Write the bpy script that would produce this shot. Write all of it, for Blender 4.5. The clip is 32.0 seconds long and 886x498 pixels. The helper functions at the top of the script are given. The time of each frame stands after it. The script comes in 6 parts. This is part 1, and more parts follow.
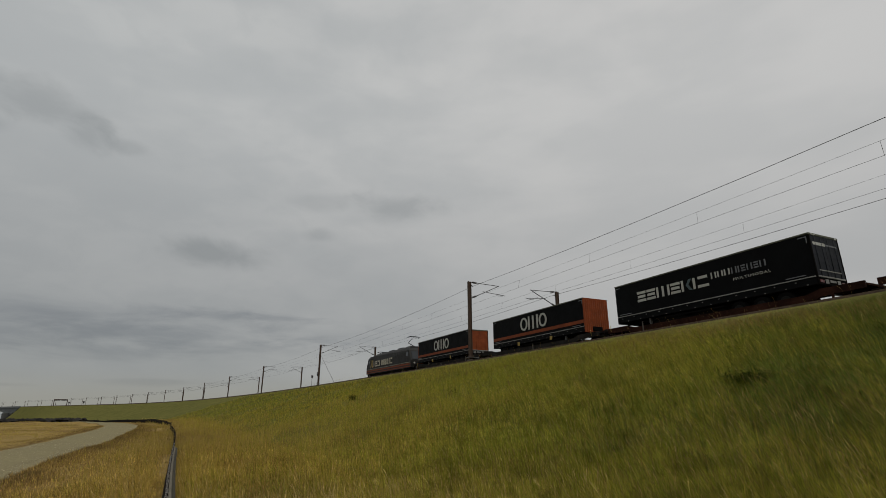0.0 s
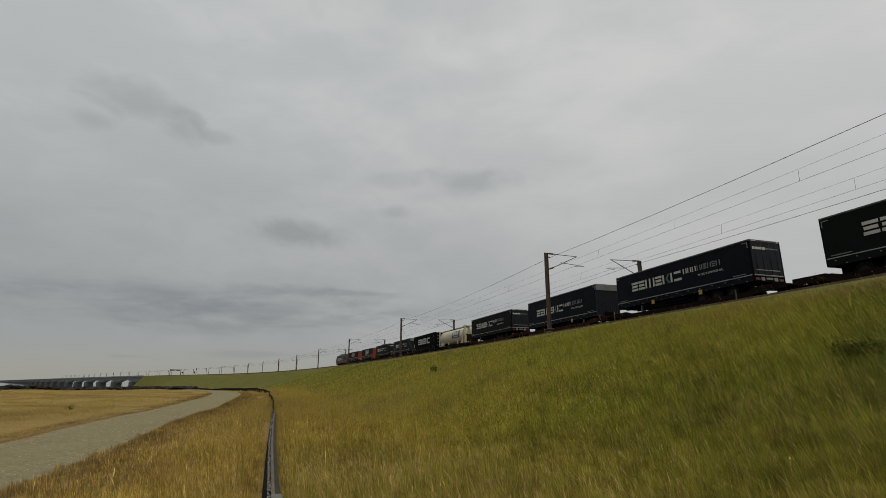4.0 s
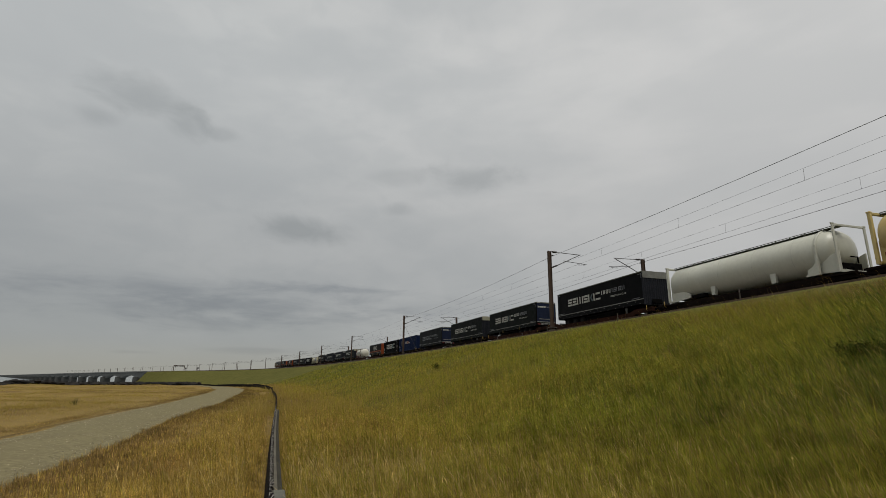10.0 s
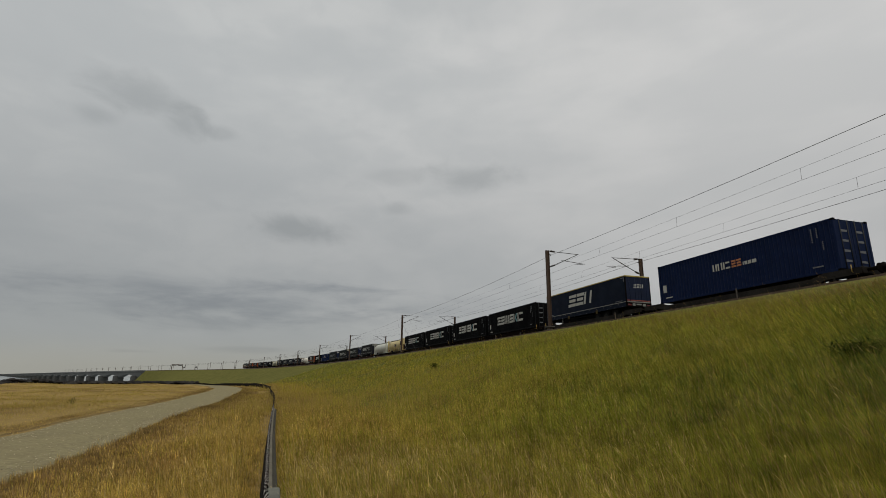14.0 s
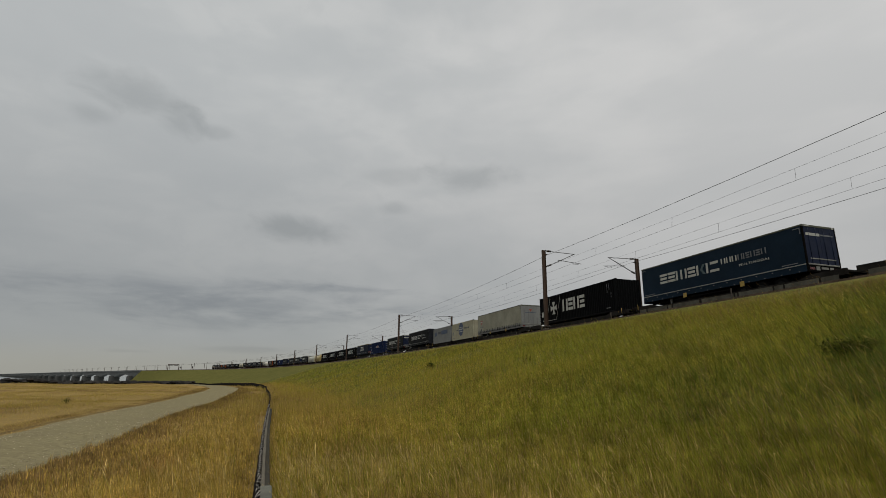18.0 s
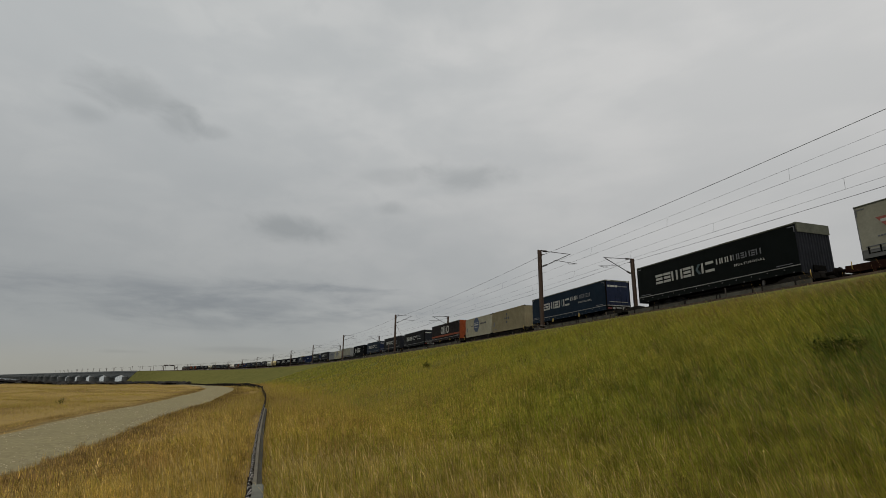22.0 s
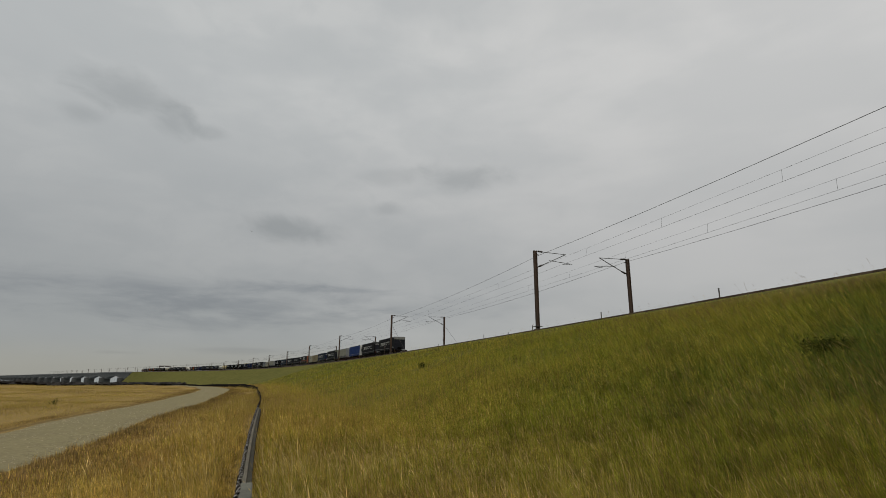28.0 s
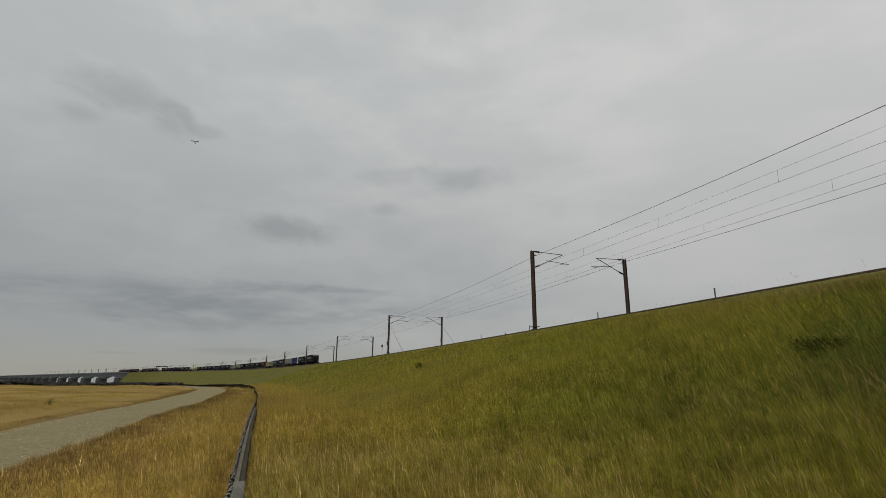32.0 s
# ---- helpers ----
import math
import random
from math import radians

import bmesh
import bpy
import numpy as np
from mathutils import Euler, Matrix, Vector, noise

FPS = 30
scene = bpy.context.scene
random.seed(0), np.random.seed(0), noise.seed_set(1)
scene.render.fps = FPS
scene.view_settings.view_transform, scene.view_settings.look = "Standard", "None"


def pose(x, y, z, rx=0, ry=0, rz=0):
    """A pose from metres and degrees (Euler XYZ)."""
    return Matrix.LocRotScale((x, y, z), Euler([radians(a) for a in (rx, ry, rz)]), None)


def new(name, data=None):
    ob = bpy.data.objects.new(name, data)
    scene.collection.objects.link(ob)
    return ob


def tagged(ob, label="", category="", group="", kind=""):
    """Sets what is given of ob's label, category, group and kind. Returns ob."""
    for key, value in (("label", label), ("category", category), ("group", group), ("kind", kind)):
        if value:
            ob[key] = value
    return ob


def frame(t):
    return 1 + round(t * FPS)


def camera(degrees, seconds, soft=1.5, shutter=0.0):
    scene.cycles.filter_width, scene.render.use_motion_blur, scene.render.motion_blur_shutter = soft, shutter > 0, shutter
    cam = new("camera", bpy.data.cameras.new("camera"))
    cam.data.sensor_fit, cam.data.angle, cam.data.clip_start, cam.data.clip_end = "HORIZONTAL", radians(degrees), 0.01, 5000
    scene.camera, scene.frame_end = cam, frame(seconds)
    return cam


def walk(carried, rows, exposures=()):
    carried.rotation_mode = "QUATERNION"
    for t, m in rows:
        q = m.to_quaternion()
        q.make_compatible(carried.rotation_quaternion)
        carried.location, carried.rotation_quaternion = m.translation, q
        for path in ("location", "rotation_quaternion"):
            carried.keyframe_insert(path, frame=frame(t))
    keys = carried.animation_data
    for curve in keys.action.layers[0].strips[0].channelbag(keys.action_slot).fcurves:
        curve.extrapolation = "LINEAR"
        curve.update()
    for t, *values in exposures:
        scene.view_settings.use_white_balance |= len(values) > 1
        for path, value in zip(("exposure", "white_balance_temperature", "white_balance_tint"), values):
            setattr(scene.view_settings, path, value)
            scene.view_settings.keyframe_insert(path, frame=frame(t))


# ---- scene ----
# ---------------------------------------------------------------- camera
cam = camera(82.1, 32.0, soft=0.75)
EYE_A, EYE_B = Vector((-0.31, 0.10, 0.08)), Vector((0.0, 0.0, 0.0))


def eye_at(t):
    u = min(max((t - 11.0) / 21.0, 0.0), 1.0)
    return EYE_A.lerp(EYE_B, u)


def aim(t, yaw, pitch, roll):
    e = eye_at(t)
    return (t, pose(e.x, e.y, e.z, 90 + pitch, 0, yaw) @ pose(0, 0, 0, 0, 0, roll))


# seconds, turn to the left, tilt upwards, roll
AIMS = [(0.0, -7.61, 17.41, -0.15), (0.5, -5.3, 17.36, -0.04), (1.0, -3.51, 16.21, 0.0), (1.5, -2.01, 14.91, 0.06),
        (2.0, -0.94, 14.58, 0.05), (2.5, 0.01, 14.56, 0.1), (3.0, 0.59, 14.52, 0.12), (3.5, 0.92, 14.45, 0.16),
        (5.5, 1.48, 14.31, 0.3), (6.0, 1.5, 14.28, 0.36), (8.0, 1.51, 14.19, 0.5), (10.0, 1.5, 14.13, 0.58),
        (12.0, 1.43, 14.09, 0.61), (14.0, 1.34, 14.06, 0.62), (17.0, 1.11, 14.04, 0.6), (20.0, 0.81, 14.04, 0.54),
        (23.0, 0.56, 14.06, 0.47), (25.0, 0.43, 14.09, 0.46), (28.0, 0.25, 14.12, 0.42), (30.0, 0.14, 14.14, 0.43),
        (32.0, 0.01, 14.15, 0.42)]
walk(cam, [aim(*a) for a in AIMS], exposures=[(0.0, -0.14), (1.0, -0.08), (2.2, 0.0), (32.0, 0.0)])

# ---------------------------------------------------------------- sky and sun
SUN_ELEV, SUN_AZ = 72.0, 160.0      # degrees above the horizon, degrees to the right of straight ahead


def build_sky():
    w = bpy.data.worlds.new("overcast_sky")
    scene.world = w
    w.use_nodes = True
    nt = w.node_tree
    nt.nodes.clear()
    N, K = nt.nodes, nt.links

    def node(kind, **kw):
        n = N.new(kind)
        for k, v in kw.items():
            n.inputs[k].default_value = v
        return n

    def math_(op, a, b=None):
        n = N.new("ShaderNodeMath")
        n.operation = op
        for i, v in enumerate((a, b)):
            if v is None:
                continue
            if isinstance(v, (int, float)):
                n.inputs[i].default_value = v
            else:
                K.new(v, n.inputs[i])
        return n.outputs[0]

    def ramp(v, a, b, c, d, smooth=True):
        n = N.new("ShaderNodeMapRange")
        n.interpolation_type = "SMOOTHSTEP" if smooth else "LINEAR"
        K.new(v, n.inputs[0])
        for i, q in enumerate((a, b, c, d)):
            n.inputs[i + 1].default_value = q
        return n.outputs[0]

    def mixc(fac, a, b):
        n = N.new("ShaderNodeMix")
        n.data_type = "RGBA"
        K.new(fac, n.inputs[0]) if not isinstance(fac, float) else None
        if isinstance(fac, float):
            n.inputs[0].default_value = fac
        for i, v in ((6, a), (7, b)):
            if isinstance(v, tuple):
                n.inputs[i].default_value = v
            else:
                K.new(v, n.inputs[i])
        return n.outputs[2]

    co = N.new("ShaderNodeTexCoord").outputs["Generated"]
    sep = N.new("ShaderNodeSeparateXYZ")
    K.new(co, sep.inputs[0])
    X, Y, Z = sep.outputs
    # angles: turn to the right of straight ahead, and height over the horizon
    az = math_("ARCTAN2", X, Y)
    el = math_("ARCSINE", Z)
    sky = N.new("ShaderNodeTexSky")
    sky.sky_type, sky.sun_disc = "NISHITA", False
    sky.sun_elevation, sky.sun_rotation = radians(SUN_ELEV), radians(SUN_AZ)
    skys = N.new("ShaderNodeVectorMath")
    skys.operation = "SCALE"
    K.new(sky.outputs[0], skys.inputs[0])
    skys.inputs["Scale"].default_value = 0.09
    # cloud noise: flat layers low down, rounder billows higher up
    def field(sx, sy, scale, detail, rough, dist):
        v = N.new("ShaderNodeCombineXYZ")
        K.new(math_("MULTIPLY", az, sx), v.inputs[0])
        K.new(math_("MULTIPLY", el, sy), v.inputs[1])
        n = node("ShaderNodeTexNoise", Scale=scale, Detail=detail, Roughness=rough, Distortion=dist)
        K.new(v.outputs[0], n.inputs[0])
        return n.outputs[0]
    layers = field(4.5, 19.0, 1.5, 7.0, 0.58, 0.3)
    billow = field(7.0, 12.0, 1.6, 6.0, 0.55, 0.4)
    broad = field(1.6, 4.5, 1.5, 4.0, 0.5, 0.2)
    # brighter towards the veiled sun, bluer away from it
    side = ramp(az, -0.75, 0.72, 0.0, 1.0)
    base = mixc(side, CLOUD_COOL, CLOUD_WARM)
    c2 = mixc(math_("MULTIPLY", ramp(broad, 0.36, 0.62, 0.0, 1.0), math_("SUBTRACT", 0.75, math_("MULTIPLY", side, 0.45))), base, CLOUD_MID)
    c2 = mixc(math_("MULTIPLY", ramp(billow, 0.42, 0.66, 0.0, 0.35), math_("SUBTRACT", 1.0, side)), c2, CLOUD_MID)
    # the ragged clouds that hang below the veil
    out = c2
    for a, e, ra, re, strength in CLOUDS:
        da = math_("DIVIDE", math_("SUBTRACT", az, a), ra)
        de = math_("DIVIDE", math_("SUBTRACT", el, e), re)
        d = math_("SQRT", math_("ADD", math_("MULTIPLY", da, da), math_("MULTIPLY", de, de)))
        wob = math_("MULTIPLY", math_("SUBTRACT", layers if e < 0.2 else billow, 0.5), 4.2 if e < 0.2 else 2.4)
        m = ramp(math_("ADD", d, wob), *((-0.2, 1.6) if e < 0.2 else (0.2, 1.4)), strength, 0.0)
        out = mixc(m, out, CLOUD_LOW if e < 0.2 else CLOUD_DARK)
    lift = N.new("ShaderNodeVectorMath")
    lift.operation = "SCALE"
    K.new(out, lift.inputs[0])
    K.new(math_("ADD", ramp(el, 0.04, 0.60, 0.81, 1.10), math_("MULTIPLY", math_("SUBTRACT", 1.0, side), ramp(el, 0.10, 0.55, -0.05, 0.07))), lift.inputs["Scale"])
    out = lift.outputs[0]
    haze = ramp(el, 0.0, 0.07, 0.75, 0.0)
    out = mixc(haze, out, CLOUD_HAZE)
    out = mixc(0.93, skys.outputs[0], out)
    bg = N.new("ShaderNodeBackground")
    K.new(out, bg.inputs[0])
    bg.inputs[1].default_value = 1.0
    o = N.new("ShaderNodeOutputWorld")
    K.new(bg.outputs[0], o.inputs[0])


CLOUD_WARM, CLOUD_COOL = (0.58, 0.575, 0.56, 1), (0.465, 0.475, 0.468, 1)
CLOUD_DARK, CLOUD_MID, CLOUD_HAZE = (0.285, 0.30, 0.30, 1), (0.40, 0.415, 0.415, 1), (0.335, 0.33, 0.285, 1)
CLOUD_LOW = (0.275, 0.29, 0.305, 1)
# turn, height, half width, half height (radians), strength
CLOUDS = [(-0.60, 0.455, 0.085, 0.032, 0.55), (-0.536, 0.428, 0.04, 0.028, 0.5), (-0.67, 0.409, 0.035, 0.016, 0.4), (-0.466, 0.424, 0.03, 0.012, 0.35),
          (-0.304, 0.267, 0.088, 0.024, 0.65), (0.027, 0.383, 0.08, 0.029, 0.5), (-0.119, 0.386, 0.07, 0.016, 0.25), (-0.119, 0.321, 0.036, 0.013, 0.35),
          (-0.60, 0.120, 0.19, 0.026, 0.6), (-0.36, 0.123, 0.25, 0.016, 0.55), (-0.50, 0.145, 0.30, 0.022, 0.35), (-0.284, 0.161, 0.065, 0.010, 0.6),
          (-0.37, 0.160, 0.05, 0.010, 0.4), (-0.19, 0.160, 0.05, 0.008, 0.4), (-0.44, 0.088, 0.10, 0.014, 0.5), (-0.24, 0.104, 0.15, 0.015, 0.45),
          (-0.36, 0.044, 0.11, 0.006, 0.4), (-0.563, 0.035, 0.03, 0.003, 0.4), (-0.05, 0.13, 0.18, 0.022, 0.25)]
build_sky()
sun = new("sun", bpy.data.lights.new("sun", "SUN"))
sun.data.energy, sun.data.angle, sun.data.color = 1.75, radians(25), (1.0, 0.96, 0.9)
sun.rotation_euler = (radians(90 - SUN_ELEV), 0, radians(180 - SUN_AZ))
scene.view_settings.exposure = 0.0

# ---------------------------------------------------------------- materials
MATS = {}


def mat(name, color, rough=0.6, metal=0.0, var=0.15, scale=2.0, bump=0.0, bscale=40.0, island=0.0, obj=0.0, dirt=None, dscale=0.7, damt=0.0,
        spec=0.5, stretch=(1, 1, 1)):
    """A procedural surface: broad stains, fine grain, relief and, where asked, a random tone for each piece."""
    if name in MATS:
        return MATS[name]
    m = bpy.data.materials.new(name)
    m.use_nodes = True
    nt = m.node_tree
    N, K = nt.nodes, nt.links
    b = N["Principled BSDF"]
    b.inputs["Roughness"].default_value = rough
    b.inputs["Metallic"].default_value = metal
    b.inputs["Specular IOR Level"].default_value = spec
    co = N.new("ShaderNodeTexCoord").outputs["Object"]
    mp = N.new("ShaderNodeMapping")
    mp.inputs["Scale"].default_value = stretch
    K.new(co, mp.inputs[0])
    co = mp.outputs[0]

    def noise_(sc, detail=4.0, rough_=0.55):
        n = N.new("ShaderNodeTexNoise")
        n.inputs["Scale"].default_value, n.inputs["Detail"].default_value, n.inputs["Roughness"].default_value = sc, detail, rough_
        K.new(co, n.inputs[0])
        return n.outputs[0]

    def remap(v, a, b_, c, d):
        n = N.new("ShaderNodeMapRange")
        K.new(v, n.inputs[0])
        for i, q in enumerate((a, b_, c, d)):
            n.inputs[i + 1].default_value = q
        return n.outputs[0]

    def mul(a, b_):
        n = N.new("ShaderNodeMath")
        n.operation = "MULTIPLY"
        K.new(a, n.inputs[0])
        K.new(b_, n.inputs[1])
        return n.outputs[0]

    tone = mul(remap(noise_(scale), 0.25, 0.75, 1 - var, 1 + var), remap(noise_(scale * 13, 3), 0.2, 0.8, 1 - var * 0.6, 1 + var * 0.6))
    if island:
        g = N.new("ShaderNodeNewGeometry")
        tone = mul(tone, remap(g.outputs["Random Per Island"], 0, 1, 1 - island, 1 + island))
    if obj:
        g = N.new("ShaderNodeObjectInfo")
        tone = mul(tone, remap(g.outputs["Random"], 0, 1, 1 - obj, 1 + obj))
    sc = N.new("ShaderNodeVectorMath")
    sc.operation = "SCALE"
    sc.inputs[0].default_value = color[:3]
    K.new(tone, sc.inputs["Scale"])
    col = sc.outputs[0]
    if dirt:
        mx = N.new("ShaderNodeMix")
        mx.data_type = "RGBA"
        K.new(remap(noise_(dscale, 6, 0.65), 0.42, 0.72, 0.0, damt), mx.inputs[0])
        K.new(col, mx.inputs[6])
        mx.inputs[7].default_value = (*dirt, 1)
        col = mx.outputs[2]
    K.new(col, b.inputs["Base Color"])
    K.new(remap(noise_(scale * 3), 0.2, 0.8, max(rough - 0.12, 0.03), min(rough + 0.12, 1)), b.inputs["Roughness"])
    if bump:
        bn = N.new("ShaderNodeBump")
        bn.inputs["Strength"].default_value, bn.inputs["Distance"].default_value = 0.6, bump
        K.new(noise_(bscale, 4), bn.inputs["Height"])
        K.new(bn.outputs[0], b.inputs["Normal"])
    MATS[name] = m
    return m


def grass_mat(name, color, second, third, island=0.35, trans=0.35, fine=1.0):
    """Blades: two colours in broad drifts and a third in smaller ones, a tone for each blade, and light that shines through."""
    m = bpy.data.materials.new(name)
    m.use_nodes = True
    nt = m.node_tree
    N, K = nt.nodes, nt.links
    N.clear()
    co = N.new("ShaderNodeTexCoord").outputs["Object"]

    def noise_(sc, lo, hi, a, b):
        n = N.new("ShaderNodeTexNoise")
        n.inputs["Scale"].default_value, n.inputs["Detail"].default_value = sc, 4.0
        K.new(co, n.inputs[0])
        r = N.new("ShaderNodeMapRange")
        K.new(n.outputs[0], r.inputs[0])
        for i, q in enumerate((lo, hi, a, b)):
            r.inputs[i + 1].default_value = q
        return r.outputs[0]

    def mixc(fac, a, b):
        n = N.new("ShaderNodeMix")
        n.data_type = "RGBA"
        K.new(fac, n.inputs[0])
        for i, v in ((6, a), (7, b)):
            if isinstance(v, tuple):
                n.inputs[i].default_value = (*v, 1)
            else:
                K.new(v, n.inputs[i])
        return n.outputs[2]
    col = mixc(noise_(0.16, 0.42, 0.58, 0.0, 1.0), color, second)
    col = mixc(noise_(0.33, 0.52, 0.64, 0.0, 0.95), col, third)
    if island:
        # tufts and broken stalks: darker and lighter bits a hand's width and a finger's width across
        for size, amt in ((1.3, 0.18 * fine), (3.4, 0.34 * fine), (11.0, 0.46 * fine)) if fine else ():
            sc = N.new("ShaderNodeVectorMath")
            sc.operation = "SCALE"
            K.new(col, sc.inputs[0])
            K.new(noise_(size, 0.36, 0.64, 1 - amt, 1 + amt), sc.inputs["Scale"])
            col = sc.outputs[0]
        g = N.new("ShaderNodeNewGeometry")
        r = N.new("ShaderNodeMapRange")
        K.new(g.outputs["Random Per Island"], r.inputs[0])
        r.inputs[3].default_value, r.inputs[4].default_value = 1 - island, 1 + island
        sc = N.new("ShaderNodeVectorMath")
        sc.operation = "SCALE"
        K.new(col, sc.inputs[0])
        K.new(r.outputs[0], sc.inputs["Scale"])
        col = sc.outputs[0]
    d = N.new("ShaderNodeBsdfDiffuse")
    K.new(col, d.inputs[0])
    t = N.new("ShaderNodeBsdfTranslucent")
    K.new(col, t.inputs[0])
    x = N.new("ShaderNodeMixShader")
    x.inputs[0].default_value = trans
    K.new(d.outputs[0], x.inputs[1])
    K.new(t.outputs[0], x.inputs[2])
    o = N.new("ShaderNodeOutputMaterial")
    K.new(x.outputs[0], o.inputs[0])
    return m


# ---------------------------------------------------------------- mesh helpers
class Geo:
    """Collects vertices and faces of one mesh."""

    def __init__(self):
        self.v, self.f, self.s = [], [], []

    def add(self, verts, faces, smooth=False):
        n = len(self.v)
        self.v += [tuple(q) for q in verts]
        self.f += [tuple(i + n for i in q) for q in faces]
        self.s += [smooth] * len(faces)
        return self

    def box(self, x0, x1, y0, y1, z0, z1, b=0.0, m=None):
        if b <= 0:
            v = [(x, y, z) for x in (x0, x1) for y in (y0, y1) for z in (z0, z1)]
            fc = [(0, 1, 3, 2), (4, 6, 7, 5), (0, 4, 5, 1), (2, 3, 7, 6), (0, 2, 6, 4), (1, 5, 7, 3)]
        else:
            b = min(b, (x1 - x0) * 0.49, (y1 - y0) * 0.49, (z1 - z0) * 0.49)
            bm = bmesh.new()
            bmesh.ops.create_cube(bm, size=1, matrix=Matrix.Translation(((x0 + x1) / 2, (y0 + y1) / 2, (z0 + z1) / 2)) @ Matrix.Diagonal((x1 - x0, y1 - y0, z1 - z0, 1)))
            bmesh.ops.bevel(bm, geom=bm.edges[:], offset=b, segments=1, affect="EDGES", profile=0.5)
            bm.verts.index_update()
            v = [tuple(q.co) for q in bm.verts]
            fc = [tuple(q.index for q in p.verts) for p in bm.faces]
            bm.free()
        if m is not None:
            v = [m @ Vector(q) for q in v]
        return self.add(v, fc)

    def prism(self, poly, axis, a, b):
        """A polygon pushed along an axis from a to b."""
        def put(p, t):
            return (t, p[0], p[1]) if axis == 0 else (p[0], t, p[1]) if axis == 1 else (p[0], p[1], t)
        n = len(poly)
        v = [put(p, a) for p in poly] + [put(p, b) for p in poly]
        fc = [tuple(range(n))[::-1], tuple(range(n, 2 * n))] + [(i, (i + 1) % n, n + (i + 1) % n, n + i) for i in range(n)]
        return self.add(v, fc)

    def tube(self, pts, r, n=6, caps=True):
        """A round bar along points; r may be one radius or one for each point."""
        pts = [Vector(p) for p in pts]
        rr = r if isinstance(r, (list, tuple)) else [r] * len(pts)
        v, fc = [], []
        for i, p in enumerate(pts):
            d = (pts[min(i + 1, len(pts) - 1)] - pts[max(i - 1, 0)]).normalized()
            a = d.cross(Vector((0, 0, 1)) if abs(d.z) < 0.95 else Vector((1, 0, 0))).normalized()
            c = a.cross(d)
            v += [p + (a * math.cos(2 * math.pi * k / n) + c * math.sin(2 * math.pi * k / n)) * rr[i] for k in range(n)]
        for i in range(len(pts) - 1):
            fc += [(i * n + k, i * n + (k + 1) % n, (i + 1) * n + (k + 1) % n, (i + 1) * n + k) for k in range(n)]
        self.add(v, fc, True)
        if caps:
            m = len(self.v) - len(v)
            self.f += [tuple(m + k for k in range(n)), tuple(m + (len(pts) - 1) * n + k for k in range(n))[::-1]]
            self.s += [False, False]
        return self

    def mesh(self, name, material=None, fix=True):
        me = bpy.data.meshes.new(name)
        me.from_pydata(self.v, [], self.f)
        if fix:
            bm = bmesh.new()
            bm.from_mesh(me)
            bmesh.ops.recalc_face_normals(bm, faces=bm.faces)
            bm.to_mesh(me)
            bm.free()
        me.polygons.foreach_set("use_smooth", self.s)
        if material:
            me.materials.append(material)
        return me


STORE = {}


def stored(key, make, material):
    """One mesh for all alike parts."""
    k = (key, material.name)
    if k not in STORE:
        STORE[k] = make().mesh(key if isinstance(key, str) else str(key[0]), material)
    return STORE[k]


def part(name, geo, material, parent, label="", m=None, key=None):
    """One mesh object under a thing or under a part of it. geo: a Geo, or a function that makes one, kept under key."""
    data = stored(key, geo, material) if key else (geo if isinstance(geo, Geo) else geo()).mesh(name, material)
    ob = new(name, data)
    ob.parent = parent
    if m is not None:
        ob.matrix_basis = m
    if label:
        ob["label"] = label
    return ob


def thing(name, label, category, m=None, group="", kind=""):
    e = new(name)
    e.empty_display_size = 0.3
    if m is not None:
        e.matrix_basis = m
    return tagged(e, label, category, group, kind)


def solid(name, geo, material, label, category, group="", kind="", fix=True):
    ob = new(name, geo.mesh(name, material, fix))
    return tagged(ob, label, category, group, kind)


# ---------------------------------------------------------------- the line of the railway
MAST_STEP, MAST_FOOT, MAST_TOP, SPREAD = 53.2, 4.10, 11.04, 9.84
RAIL = MAST_FOOT + 0.35
NEAR_TRACK, FAR_TRACK = 2.95, SPREAD - 2.95
_S = np.arange(-850.0, 5200.5, 1.0)
_k = -0.000619038 * np.clip((850.0 - _S) / 250.0, 0, 1)
_h = np.concatenate(([0], np.cumsum((_k[1:] + _k[:-1]) / 2)))
_h = _h - _h[850] - 0.3253055
_m = (_h[1:] + _h[:-1]) / 2
_X = np.concatenate(([0], np.cumsum(np.sin(_m))))
_Y = np.concatenate(([0], np.cumsum(np.cos(_m))))
_X, _Y = _X - _X[850] + 7.9759, _Y - _Y[850] + 44.2060


def fall(s):
    """The line dips gently towards the bridge."""
    u = np.clip(np.asarray(s, float) - 640.0, 0, None)
    return 0.006 * u * u / (u + 160.0)


def heading(s):
    return float(np.interp(s, _S, _h))


def at(s, o, z=0.0):
    """The place s metres along the line of near masts, o metres to its right."""
    h = heading(s)
    return Vector((float(np.interp(s, _S, _X)) + o * math.cos(h), float(np.interp(s, _S, _Y)) - o * math.sin(h), z - float(fall(s))))


def at_np(s, o):
    h = np.interp(s, _S, _h)
    return np.interp(s, _S, _X) + o * np.cos(h), np.interp(s, _S, _Y) - o * np.sin(h)


def along(s, o, z):
    """A pose on the line: local x forwards, y to the left."""
    p = at(s, o, z)
    return pose(p.x, p.y, p.z, 0, 0, 90 - math.degrees(heading(s)))


def to_line(x, y):
    """s and o of places (arrays), by a few steps of projection."""
    s = (y - 44.2) * 0.95
    for _ in range(12):
        h = np.interp(s, _S, _h)
        dx, dy = x - np.interp(s, _S, _X), y - np.interp(s, _S, _Y)
        s = s + dx * np.sin(h) + dy * np.cos(h)
    h = np.interp(s, _S, _h)
    dx, dy = x - np.interp(s, _S, _X), y - np.interp(s, _S, _Y)
    return s, dx * np.cos(h) - dy * np.sin(h)


